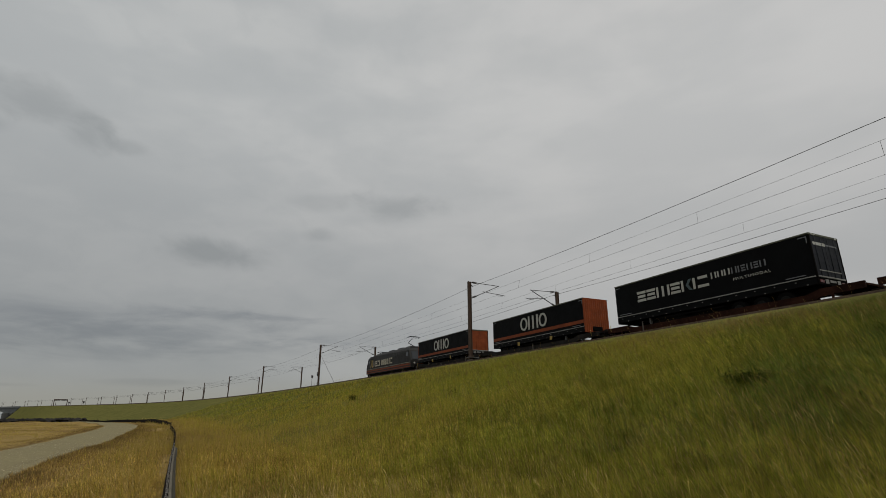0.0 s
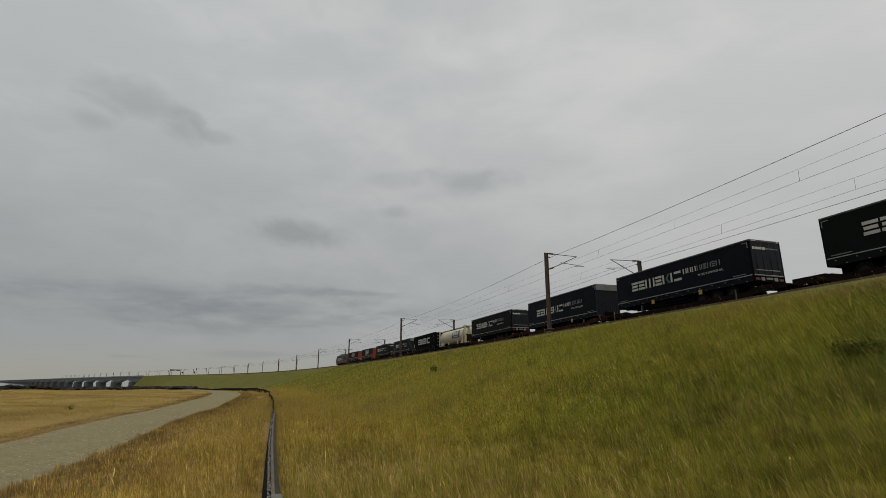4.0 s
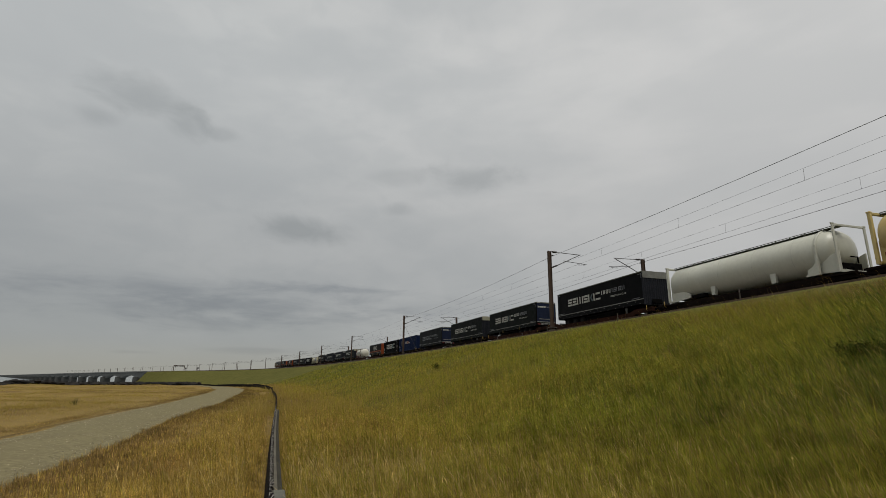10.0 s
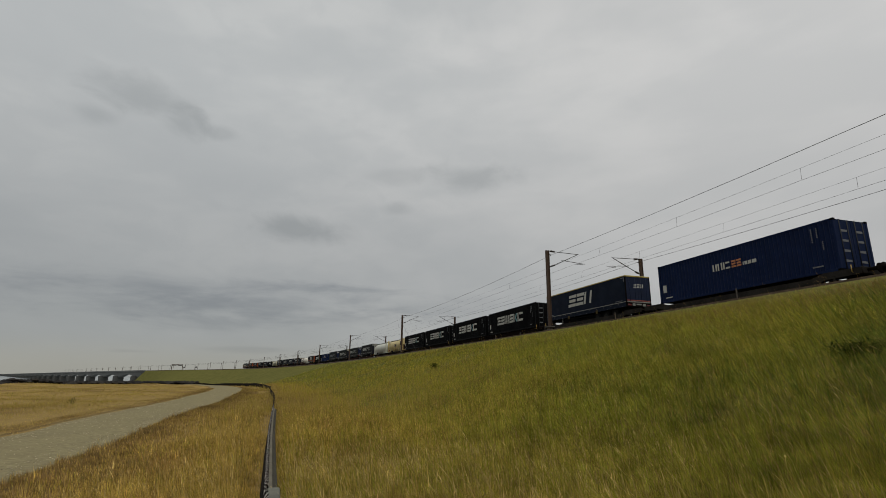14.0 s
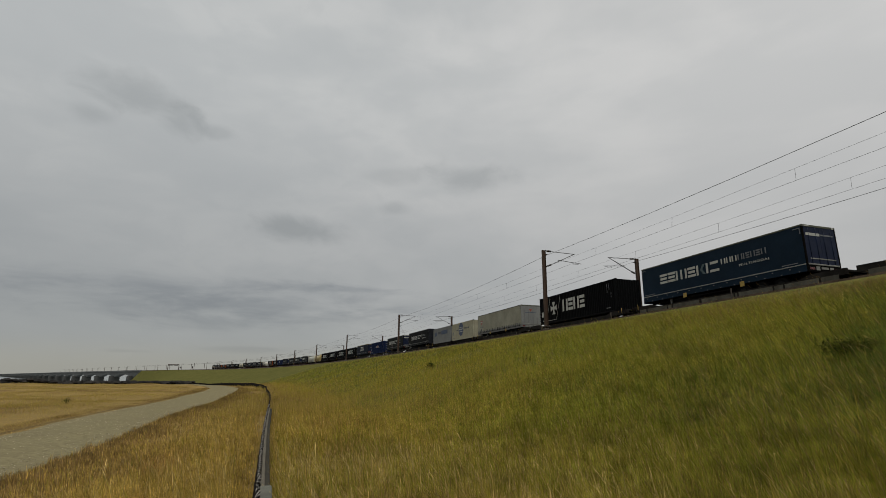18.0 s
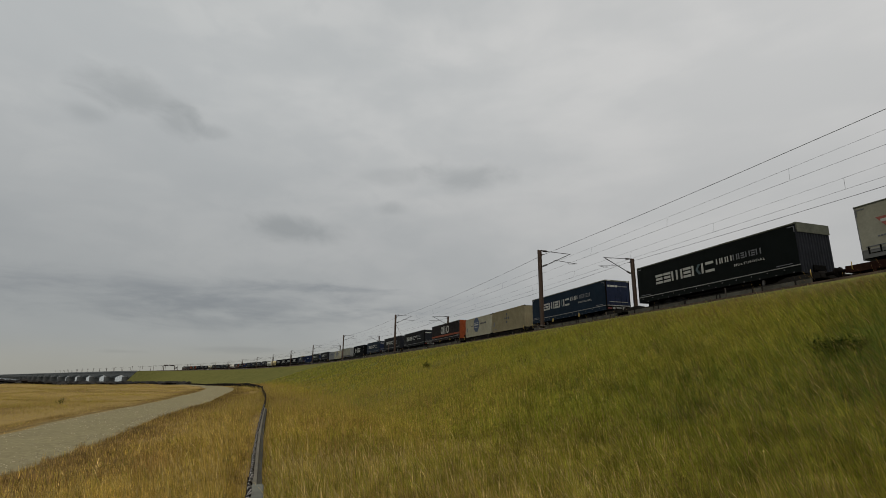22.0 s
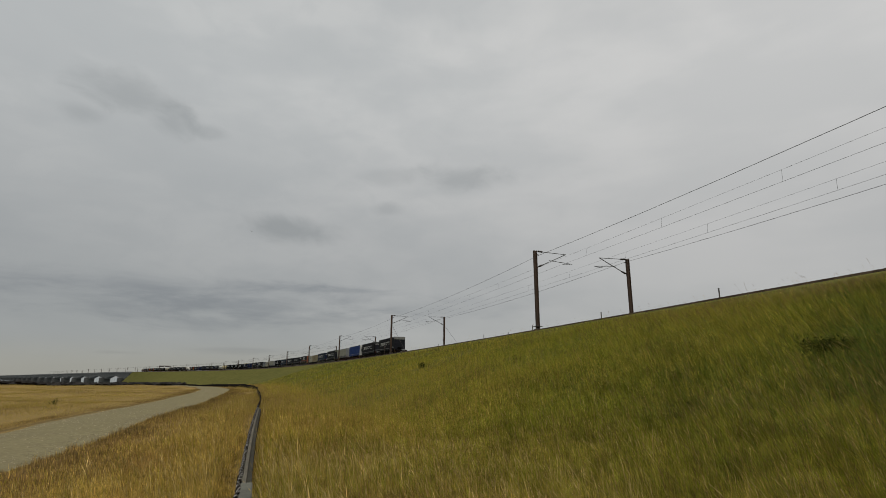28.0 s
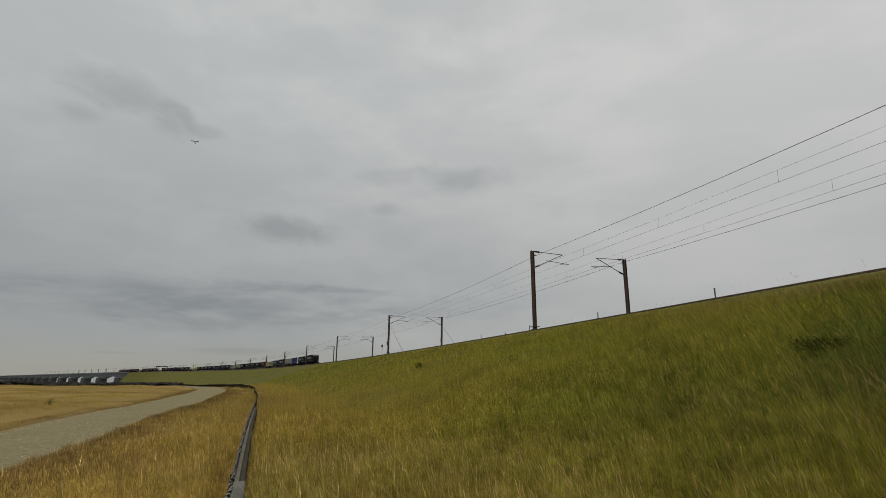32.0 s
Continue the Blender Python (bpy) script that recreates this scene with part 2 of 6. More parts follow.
# ---------------------------------------------------------------- ground
GROUND, SEA = -1.60, -22.0
CREST_O, FOOT_O, SHORE_O = -1.2, -17.5, -58.0


def smooth(a, b, x):
    u = np.clip((x - a) / (b - a), 0, 1)
    return u * u * (3 - 2 * u)


def land(s, o):
    """Height of the ground (arrays)."""
    s, o = np.broadcast_arrays(np.asarray(s, float), np.asarray(o, float))
    crest = MAST_FOOT - 0.35 - fall(s)
    u = np.clip((CREST_O - o) / (CREST_O - FOOT_O), 0, 1)
    near = crest + (GROUND - crest) * (u * 0.88 + 0.12 * smooth(0, 1, u))
    near = np.where(o < SHORE_O, GROUND + (SEA - 1 - GROUND) * np.clip((SHORE_O - o) / 25, 0, 1), near)
    far = np.maximum(crest + (o - CREST_O) * (0.315 + 0.85 * smooth(560, 820, s)), SEA - 1)
    far = np.where(o > CREST_O, crest, far)
    w = smooth(52, 85, s)
    z = np.where(o > FOOT_O, near * (1 - w * 0.6) + far * w * 0.6, near * (1 - w) + far * w)
    z = np.where((o > FOOT_O) & (o < CREST_O), near * (1 - w) + far * w, z)
    z = np.where((o >= CREST_O), crest, z)
    z = np.where(o > SPREAD + 1.5, np.maximum(crest - (o - SPREAD - 1.5) * 0.33, GROUND - 2), z)
    end = np.clip(s - 819, 0, 90) * 0.40
    return np.maximum(z - end, SEA - 1.5)


M_SOIL = grass_mat("dry_meadow_ground", (0.22, 0.155, 0.06), (0.25, 0.175, 0.065), (0.17, 0.115, 0.05), 0.0, 0.0)
M_VERGE = grass_mat("trodden_verge", (0.13, 0.095, 0.045), (0.16, 0.115, 0.05), (0.10, 0.078, 0.038), 0.0, 0.0)
M_TURF = grass_mat("embankment_turf", (0.098, 0.096, 0.030), (0.115, 0.108, 0.034), (0.078, 0.080, 0.026), 0.0, 0.0)
M_GRAVEL = mat("gravel_road", (0.19, 0.165, 0.090), 0.95, var=0.34, scale=9.0, bump=0.025, bscale=30, dirt=(0.15, 0.125, 0.072), dscale=1.1, damt=0.6, spec=0.05)
M_STONE = mat("gravel_stone", (0.31, 0.27, 0.185), 0.95, var=0.25, scale=6, island=0.5, spec=0.05)
M_BALLAST = mat("ballast", (0.058, 0.042, 0.029), 0.95, var=0.5, scale=3, bump=0.06, bscale=18, dirt=(0.03, 0.022, 0.016), dscale=2.0, damt=0.8, spec=0.03)
M_RAIL = mat("rail_steel", (0.16, 0.11, 0.08), 0.5, 0.7, var=0.2, scale=4)
M_SLEEPER = mat("sleeper_concrete", (0.30, 0.28, 0.25), 0.9, var=0.2, scale=3, island=0.2)
M_WATER = mat("sea_water", (0.16, 0.19, 0.20), 0.12, var=0.1, scale=0.02, bump=0.15, bscale=0.4)
M_CONC = mat("bridge_concrete", (0.155, 0.155, 0.145), 0.85, var=0.15, scale=0.15, dirt=(0.14, 0.14, 0.135), dscale=0.05, damt=0.6)
# piers darker than the spans: some of the deck's shade is in the colour
M_PIER = mat("shaded_pier_concrete", (0.10, 0.10, 0.094), 0.9, var=0.2, scale=0.2, dirt=(0.05, 0.052, 0.047), dscale=0.1, damt=0.6, spec=0.05)
M_RIPRAP = mat("riprap_stone", (0.024, 0.022, 0.02), 0.95, var=0.3, scale=0.6, island=0.5, spec=0.05)
TINTS = {
    "green": ((0.236, 0.248, 0.030), (0.272, 0.266, 0.034), (0.178, 0.198, 0.025)),
    "dry": ((0.485, 0.335, 0.082), (0.465, 0.33, 0.082), (0.36, 0.222, 0.066)),
    "olive": ((0.38, 0.32, 0.048), (0.405, 0.32, 0.054), (0.31, 0.23, 0.048)),
    "seeding": ((0.48, 0.36, 0.135), (0.46, 0.335, 0.12), (0.36, 0.24, 0.09)),
    "lush": ((0.120, 0.155, 0.028), (0.15, 0.172, 0.03), (0.082, 0.115, 0.024)),
    "brown": ((0.25, 0.165, 0.066), (0.28, 0.185, 0.07), (0.18, 0.125, 0.052))}
GRASSES = {k: (grass_mat(k + "_blades", *c, 0.42, 0.35, 1.0), grass_mat(k + "_blades_afar", *[tuple(q * {"lush": 0.85, "green": 1.06, "olive": 1.06, "brown": 0.8}.get(k, 0.93) for q in p) for p in c], 0.20, 0.35, 0.55)) for k, c in TINTS.items()}
GRASSES["dry"] = (GRASSES["dry"][0], grass_mat("dry_field_blades", (0.36, 0.265, 0.076), (0.39, 0.29, 0.084), (0.29, 0.205, 0.062), 0.15, 0.35, 0.0))
M_WEED = grass_mat("weed_leaves", (0.055, 0.068, 0.016), (0.05, 0.055, 0.014), (0.04, 0.048, 0.014), 0.45)


def sheet(name, ss, oo, zfun, material, label, category, lift=0.0, keep=None):
    """A sheet over the grid of ss (along) and oo (across)."""
    S, O = np.meshgrid(np.asarray(ss, float), np.asarray(oo, float), indexing="ij")
    x, y = at_np(S, O)
    z = zfun(S, O) + lift
    v = np.stack([x, y, z], -1).reshape(-1, 3)
    n, m = S.shape
    i = np.arange(n - 1)[:, None] * m + np.arange(m - 1)[None]
    fc = np.stack([i, i + m, i + m + 1, i + 1], -1).reshape(-1, 4)
    if keep is not None:
        fc = fc[keep((S[:-1, :-1] + S[1:, 1:]) / 2, (O[:-1, :-1] + O[1:, 1:]) / 2).reshape(-1)]
    me = bpy.data.meshes.new(name)
    me.from_pydata(v.tolist(), [], fc.tolist())
    me.polygons.foreach_set("use_smooth", [True] * len(fc))
    me.materials.append(material)
    ob = new(name, me)
    return tagged(ob, label, category, kind="structure")


def rough_land(s, o):
    z = land(s, o)
    x, y = at_np(s, o)
    w = 0.05 * np.sin(x * 0.9 + 1.3 * np.sin(y * 0.31)) + 0.06 * np.sin(y * 0.47 + x * 0.23) + 0.04 * np.sin(x * 0.37 - y * 0.71)
    return z + w * np.clip((CREST_O - 0.5 - o) / 4, 0, 1) * (1 - 0.85 * smooth(-24.0, -25.5, o) * smooth(-31, -29, o))


S_GRID = np.concatenate([np.arange(-850, -100, 25), np.arange(-100, -45, 4), np.arange(-45, 130, 1.5), np.arange(130, 300, 6), np.arange(300, 800, 20), np.arange(800, 912, 6), [920, 950, 990]])
O_FLAT = np.concatenate([[-110, -100, -90, -83], np.arange(-78, -58, 4), np.arange(-58, -30, 2), np.arange(-30, -17.4, 0.8)])
O_BANK = np.concatenate([np.arange(-17.5, -1, 1.0), [-1.2, -0.2, 3, 6, SPREAD, SPREAD + 1.5, SPREAD + 10, SPREAD + 19, 60, 120, 300, 700]])
O_FLAT[-1] = O_BANK[0]
sheet("ground", S_GRID, O_FLAT, rough_land, M_SOIL, "flat dry yellow grass ground beside the gravel road", "ground", keep=lambda s, o: s < 74)
sheet("embankment_foot", S_GRID, O_FLAT, rough_land, M_TURF, "green grassy foot of the embankment falling to the sea", "embankment", keep=lambda s, o: s >= 74)
sheet("embankment", S_GRID, O_BANK, rough_land, M_TURF, "green grassy railway embankment sloping up to the tracks", "embankment")
sea = Geo().add([(-5000, -5000, SEA), (5000, -5000, SEA), (5000, 5000, SEA), (-5000, 5000, SEA)], [(0, 1, 2, 3)])
solid("water", sea, M_WATER, "calm grey sea under the bridge", "water", kind="structure")


def polyline(ctrl, step):
    """Even points along a smooth curve through the control points."""
    c = [Vector((p[0], p[1], 0)) for p in ctrl]
    c = [c[0] * 2 - c[1]] + c + [c[-1] * 2 - c[-2]]
    out = []
    for i in range(1, len(c) - 2):
        n = max(int((c[i + 1] - c[i]).length / step), 1)
        for k in range(n):
            t = k / n
            out.append(0.5 * (2 * c[i] + (c[i + 1] - c[i - 1]) * t + (2 * c[i - 1] - 5 * c[i] + 4 * c[i + 1] - c[i + 2]) * t * t + (3 * c[i] - c[i - 1] - 3 * c[i + 1] + c[i + 2]) * t ** 3))
    return out + [c[-2]]


def ground_at(x, y):
    s, o = to_line(np.array([x]), np.array([y]))
    return float(rough_land(s, o)[0])


# the gravel road follows the foot of the bank, then swings away to the left
ROAD = [(12.0, -60.0), (3.0, -32.0), (-3.2, -9.0), (-6.9, 2.8), (-10.85, 14.9), (-12.9, 20.8), (-15.8, 30.7), (-18.7, 39.6), (-24.0, 54.6), (-29.0, 66.0), (-36.5, 77.0), (-48.0, 86.0), (-64.0, 92.0)]
ROAD_HALF = 1.69


def build_road():
    pts = polyline(ROAD, 0.8)
    g, w = Geo(), 9
    rows = []
    for i, p in enumerate(pts):
        d = (pts[min(i + 1, len(pts) - 1)] - pts[max(i - 1, 0)]).normalized()
        side = Vector((d.y, -d.x, 0))
        row = []
        for k in range(w):
            u = k / (w - 1) * 2 - 1
            edge = 0.16 * math.sin(i * 0.9 + k) * math.sin(i * 0.37) if k in (0, w - 1) else 0
            q = p + side * (u * ROAD_HALF + edge)
            rut = -0.03 * math.exp(-((abs(u) - 0.5) / 0.18) ** 2)
            row.append((q.x, q.y, ground_at(q.x, q.y) + 0.045 - 0.06 * abs(u) ** 4 + rut))
        rows.append(row)
    v = [q for r in rows for q in r]
    fc = [(i * w + k, i * w + k + 1, (i + 1) * w + k + 1, (i + 1) * w + k) for i in range(len(rows) - 1) for k in range(w - 1)]
    g.add(v, fc, True)
    solid("road", g, M_GRAVEL, "pale grey gravel track with loose stones along its edges", "road", kind="structure")
    # trodden verge on both sides
    for sg, wide in ((-1, 0.22), (1, 0.26)):
        vs = []
        for i, p in enumerate(pts):
            d = (pts[min(i + 1, len(pts) - 1)] - pts[max(i - 1, 0)]).normalized()
            side = Vector((d.y, -d.x, 0)) * sg
            for off in (ROAD_HALF - 0.3, ROAD_HALF + wide * 0.35, ROAD_HALF + wide * (1.3 + 0.25 * math.sin(i * 0.7) + 0.2 * math.sin(i * 1.9))):
                q = p + side * off
                vs.append((q.x, q.y, ground_at(q.x, q.y) + (-0.03 if off < ROAD_HALF else 0.02 if off < ROAD_HALF + wide * 0.7 else -0.09)))
        n = len(pts)
        solid("verge", Geo().add(vs, [(i * 3 + k, i * 3 + k + 1, i * 3 + k + 4, i * 3 + k + 3) for i in range(n - 1) for k in range(2)], True), M_VERGE, "trodden brown earth verge beside the gravel road", "verge", kind="structure")
    # loose stones
    rnd = random.Random(5)
    st = Geo()
    for p in pts:
        if not (-20 < p.y < 60):
            continue
        for _ in range(150 if p.y < 30 else 30):
            u = rnd.choice((-1, 1)) * (1.0 - abs(rnd.gauss(0, 0.16))) if rnd.random() < 0.55 else rnd.uniform(-1, 1)
            q = p + Vector((u * ROAD_HALF * 0.95, rnd.uniform(-0.4, 0.4), 0))
            r = rnd.uniform(0.007, 0.019)
            z = ground_at(q.x, q.y) + 0.045 - 0.06 * abs(u) ** 4 - 0.03 * math.exp(-((abs(u) - 0.5) / 0.18) ** 2) + r * 0.3
            a = rnd.uniform(0, 6.3)
            vs = [(q.x + r * math.cos(a + k * 1.57) * rnd.uniform(0.8, 1.3), q.y + r * math.sin(a + k * 1.57) * rnd.uniform(0.8, 1.3), z) for k in range(4)]
            vs += [(q.x + rnd.uniform(-r, r) * 0.3, q.y, z + r * 0.45), (q.x, q.y, z - r * 0.7)]
            st.add(vs, [(0, 1, 4), (1, 2, 4), (2, 3, 4), (3, 0, 4), (1, 0, 5), (2, 1, 5), (3, 2, 5), (0, 3, 5)])
    solid("road_stones", st, M_STONE, "loose grey and tan stones scattered on the gravel road", "stones", kind="stuff", fix=False)


build_road()


def swept(poly, s0, s1, step, z):
    """A cross section (offset, height) carried along the line."""
    g = Geo()
    ss = np.arange(s0, s1 + 0.01, step)
    n = len(poly)
    v = [at(s, o, z + h) for s in ss for o, h in poly]
    fc = [(i * n + k, i * n + (k + 1) % n, (i + 1) * n + (k + 1) % n, (i + 1) * n + k) for i in range(len(ss) - 1) for k in range(n)]
    return g.add(v, fc)


def build_track():
    top = RAIL - 0.17
    solid("ballast_bed", swept([(0.6, -0.55), (1.3, 0), (8.5, 0), (9.3, -0.55)], -840, 817, 10, top), M_BALLAST, "brown-grey crushed stone ballast under two tracks", "ballast", kind="structure")
    solid("ballast_shoulder", swept([(-1.2, -0.15), (-1.0, 0.13), (-0.2, 0.18), (0.75, 0.18), (0.75, -0.15)], -840, 815, 5, MAST_FOOT - 0.35), M_BALLAST, "brown-grey gravel path along the crest beside the ballast", "ballast", kind="structure")
    for o, nm in ((NEAR_TRACK, "railway_track"), (FAR_TRACK, "railway_track")):
        t = thing(nm, "rusty steel rails on concrete sleepers in ballast", "railway track", kind="structure")
        for d in (-0.75, 0.75):
            part("rail", swept([(o + d - 0.07, -0.17), (o + d + 0.07, -0.17), (o + d + 0.035, -0.02), (o + d + 0.036, 0), (o + d - 0.036, 0), (o + d - 0.035, -0.02)], -840, 1700, 10, RAIL), M_RAIL, t)
        g = Geo()
        for s in np.arange(-60, 130, 0.6):
            g.box(-0.13, 0.13, -1.25, 1.25, -0.3, -0.13, m=along(float(s), o, RAIL))
        sl = part("sleepers", g, M_SLEEPER, t)
        sl["kind"] = "stuff"


build_track()

# ---------------------------------------------------------------- overhead line
M_MAST = mat("weathered_mast_steel", (0.060, 0.036, 0.022), 0.85, 0.0, var=0.3, scale=1.5, dirt=(0.075, 0.038, 0.018), dscale=1.2, damt=0.7)
M_ARM = mat("galvanised_arm", (0.09, 0.09, 0.09), 0.6, 0.2, var=0.2, scale=6)
M_INSUL = mat("brown_insulator", (0.035, 0.028, 0.026), 0.35, var=0.2, scale=8)
M_WIRE = mat("copper_wire_dark", (0.05, 0.047, 0.045), 0.7, 0.0, var=0.1, scale=3)
M_FOUND = mat("foundation_concrete", (0.10, 0.09, 0.075), 0.9, var=0.2, scale=3)

MAST_H = MAST_TOP - MAST_FOOT


def mast(s, side, far=False, weights=False):
    """side 1: near row, its arms reach to the right over the near track; -1: far row. Local y points to the left of the line."""
    o = 0.0 if side == 1 else SPREAD
    m = along(s, o, MAST_FOOT)
    t = thing("catenary_mast", "weathered brown steel catenary mast beside the railway", "mast", m, "masts along the railway")
    d = -side

    def column():
        g = Geo()
        g.box(-0.12, 0.12, -0.145, -0.12, 0, MAST_H)
        g.box(-0.12, 0.12, 0.12, 0.145, 0, MAST_H)
        g.box(-0.012, 0.012, -0.12, 0.12, 0, MAST_H)
        return g
    part("column", column, M_MAST, t, key="mast_column")
    part("foundation", lambda: Geo().box(-0.32, 0.32, -0.32, 0.32, -0.9, -0.1, 0.03).box(-0.3, 0.3, -0.3, 0.3, 0.16, 0.22, 0.015).box(-0.24, 0.24, -0.24, 0.24, -0.1, 0.0, 0.015), M_FOUND, t, key="mast_foundation")
    H = MAST_H
    part("top_arm", lambda: Geo().tube([(0, d * 0.72, H - 0.07), (0, d * 3.1, H - 0.13)], 0.03), M_ARM, t, key=("top_arm", d))
    part("top_insulator", lambda: Geo().tube([(0, d * 0.14, H - 0.04), (0, d * 0.3, H - 0.04), (0, d * 0.32, H - 0.045), (0, d * 0.72, H - 0.07)], [0.04, 0.04, 0.085, 0.085]), M_INSUL, t, key=("top_insul", d))
    part("brace", lambda: Geo().tube([(0, d * 0.6, H - 1.32), (0, d * 3.15, H - 0.11)], 0.036), M_ARM, t, key=("brace", d))
    part("brace_insulator", lambda: Geo().tube([(0, d * 0.17, H - 1.5), (0, d * 0.3, H - 1.44), (0, d * 0.32, H - 1.43), (0, d * 0.68, H - 1.29)], [0.04, 0.04, 0.085, 0.085]), M_INSUL, t, key=("brace_insul", d))
    part("registration_arm", lambda: Geo().tube([(0, d * 1.4, H - 0.80), (0, d * 3.75, H - 0.98)], 0.026), M_ARM, t, key=("reg_arm", d))
    part("steady_arm", lambda: Geo().tube([(0, d * 3.55, H - 0.97), (0, d * 3.5, H - 1.03), (0, d * 2.8, H - 1.05)], 0.02), M_ARM, t, key=("steady", d))
    part("feeder_clamp", lambda: Geo().tube([(0, d * 0.17, H - 0.38), (0, d * 0.42, H - 0.38)], [0.05, 0.03]), M_INSUL, t, key=("clamp", d))
    if weights:
        part("tension_weight", lambda: Geo().tube([(0.32, d * -0.1, 1.5), (0.32, d * -0.1, 2.2)], 0.16, 10), M_INSUL, t, "stack of dark tension weights", key=("weights", d))
        part("pulley", lambda: Geo().tube([(0.3, -0.1, 2.6), (0.3, 0.1, 2.6)], 0.2, 12), M_INSUL, t, key=("pulley", d))
        part("guy_wire", lambda: Geo().tube([(0, 0, H - 1.6), (-9.6, 0, 0.0)], 0.025, 4), M_WIRE, t, key="guy_wire")
    return t


N_FIRST, N_LAST = -2, 30
for n in range(N_FIRST, N_LAST):
    mast(n * MAST_STEP, 1, weights=(n == 1))
    mast(n * MAST_STEP + (0 if n == 0 else -1.4), -1, weights=(n == 1))

TZ = MAST_TOP
SPANS = list(range(N_FIRST, 16))


def stagger(n):
    return 0.2 if n % 2 else -0.2


def overhead(track, mast_o, d):
    t = thing("overhead_line", "thin dark contact wire hung from a messenger wire over the track", "overhead wire", group="overhead lines")
    contact, mess = [], []
    for n in SPANS:
        a, b = n * MAST_STEP, (n + 1) * MAST_STEP
        for k in range(8):
            u = k / 8
            o = track + stagger(n) * (1 - u) + stagger(n + 1) * u
            sag = 4 * u * (1 - u)
            contact.append(at(a + (b - a) * u, o, TZ - 1.06))
            mess.append(at(a + (b - a) * u, track, TZ - 0.36 - 0.04 * sag))
        if n < 6:
            for k in range(6):
                u = (k + 0.5) / 6 + 0.015
                o = track + stagger(n) * (1 - u) + stagger(n + 1) * u
                part("dropper", Geo().tube([at(a + (b - a) * u, o, TZ - 1.06), at(a + (b - a) * u, track, TZ - 0.36 - 0.04 * 4 * u * (1 - u))], 0.008, 3, False), M_WIRE, t)
    part("contact_wire", Geo().tube(contact, 0.008, 5), M_WIRE, t)
    part("messenger_wire", Geo().tube(mess, 0.006, 5), M_WIRE, t)
    fe = []
    for n in SPANS:
        for k in range(8):
            u = k / 8
            fe.append(at((n + u) * MAST_STEP, mast_o + d * 0.42, TZ - 0.38 - 0.32 * 4 * u * (1 - u)))
    f = thing("feeder_cable", "thick dark feeder cable strung between the mast tops", "cable", group="feeder cables")
    part("conductor", Geo().tube(fe, 0.014, 5), M_WIRE, f)


overhead(NEAR_TRACK, 0.0, 1)
overhead(FAR_TRACK, SPREAD, -1)

# ---------------------------------------------------------------- the train
SPEED, SLOWING = 27.5565, -0.037936


def travelled(t):
    return SPEED * t + SLOWING * t * t / 2


# front of each load at the start, and its length
UNITS = [(1, 23.92, 13.6, "ringed"), (2, 5.24, 13.6, "ringed"), (3, -11.77, 13.6, "sk"), (4, -29.66, 13.6, "sk"), (5, -46.0, 13.6, "skbox"),
         (6, -61.91, 12.4, "tank_cream"), (7, -77.05, 13.6, "sk"), (8, -95.2, 13.6, "sknavy"), (9, -111.84, 13.6, "sknavy"), (10, -129.9, 13.6, "skcap"),
         (11, -147.05, 7.7, "tank_white"), (12, -165.19, 13.6, "ringed"), (13, -181.43, 13.6, "skbox"), (14, -196.12, 13.6, "bluebox"), (15, -212.03, 13.6, "skfaded"),
         (16, -230.43, 13.6, "skcap"), (17, -246.6, 13.6, "skgreen"), (18, -265.04, 13.6, "sk"), (19, -281.3, 12.75, "tank_pale"), (20, -295.75, 12.7, "tank_yellow"),
         (21, -310.61, 13.6, "skbox"), (22, -325.55, 13.6, "skbox"), (23, -340.63, 13.6, "skbox"), (24, -355.35, 13.6, "skbox"), (25, -371.47, 13.6, "slant"),
         (26, -389.13, 13.6, "bluebox"), (27, -405.86, 13.6, "skgreen"), (28, -423.9, 13.6, "sk"), (29, -439.95, 9.15, "greybox"), (30, -449.54, 9.15, "creambox"),
         (31, -460.42, 13.6, "grey"), (32, -478.53, 13.6, "navybox"), (33, -495.49, 13.6, "skteal"), (34, -513.55, 13.6, "sk"), (35, -530.26, 13.6, "sk"),
         (36, -548.3, 13.6, "ringedbrown"), (37, -564.33, 9.15, "creambox"), (38, -573.88, 9.15, "tanbox"), (39, -584.87, 13.6, "skteal"), (40, -602.72, 13.6, "skgreen"),
         (41, -619.33, 13.6, "grey"), (42, -637.46, 13.6, "royal"), (43, -653.70, 13.6, "sk"), (44, -671.46, 13.6, "sk")]
# trailers that are taller than the rest, and those that ride higher in their pockets
TALL = {8: 0.26, 15: 0.28, 16: 0.17, 40: 0.14, 36: 0.06}
RIDE = {3: 0.08, 4: 0.07, 7: 0.22, 9: 0.2, 10: 0.12, 12: 0.07, 17: 0.11, 18: 0.18, 25: 0.15, 27: 0.19, 28: 0.15, 33: 0.04, 34: 0.10,
        35: 0.03, 36: 0.04, 42: 0.03, 44: 0.06}
MOVING = []      # thing, place along the line of its origin at the start, height over the rails
FLIP = pose(0, 0, 0, 0, 0, 180)

# ---- paints
PAINT = {
    "black": (0.0022, 0.0025, 0.0028), "navyblack": (0.003, 0.005, 0.009), "greenblack": (0.0035, 0.0055, 0.0045), "faded": (0.007, 0.009, 0.010),
    "teal": (0.007, 0.017, 0.030), "brownblack": (0.010, 0.006, 0.005), "grey": (0.27, 0.262, 0.20), "royal": (0.008, 0.032, 0.14),
    "navy": (0.008, 0.016, 0.050), "slantnavy": (0.004, 0.008, 0.019), "cream": (0.38, 0.36, 0.26), "tan": (0.26, 0.225, 0.135), "palegrey": (0.22, 0.225, 0.215),
}


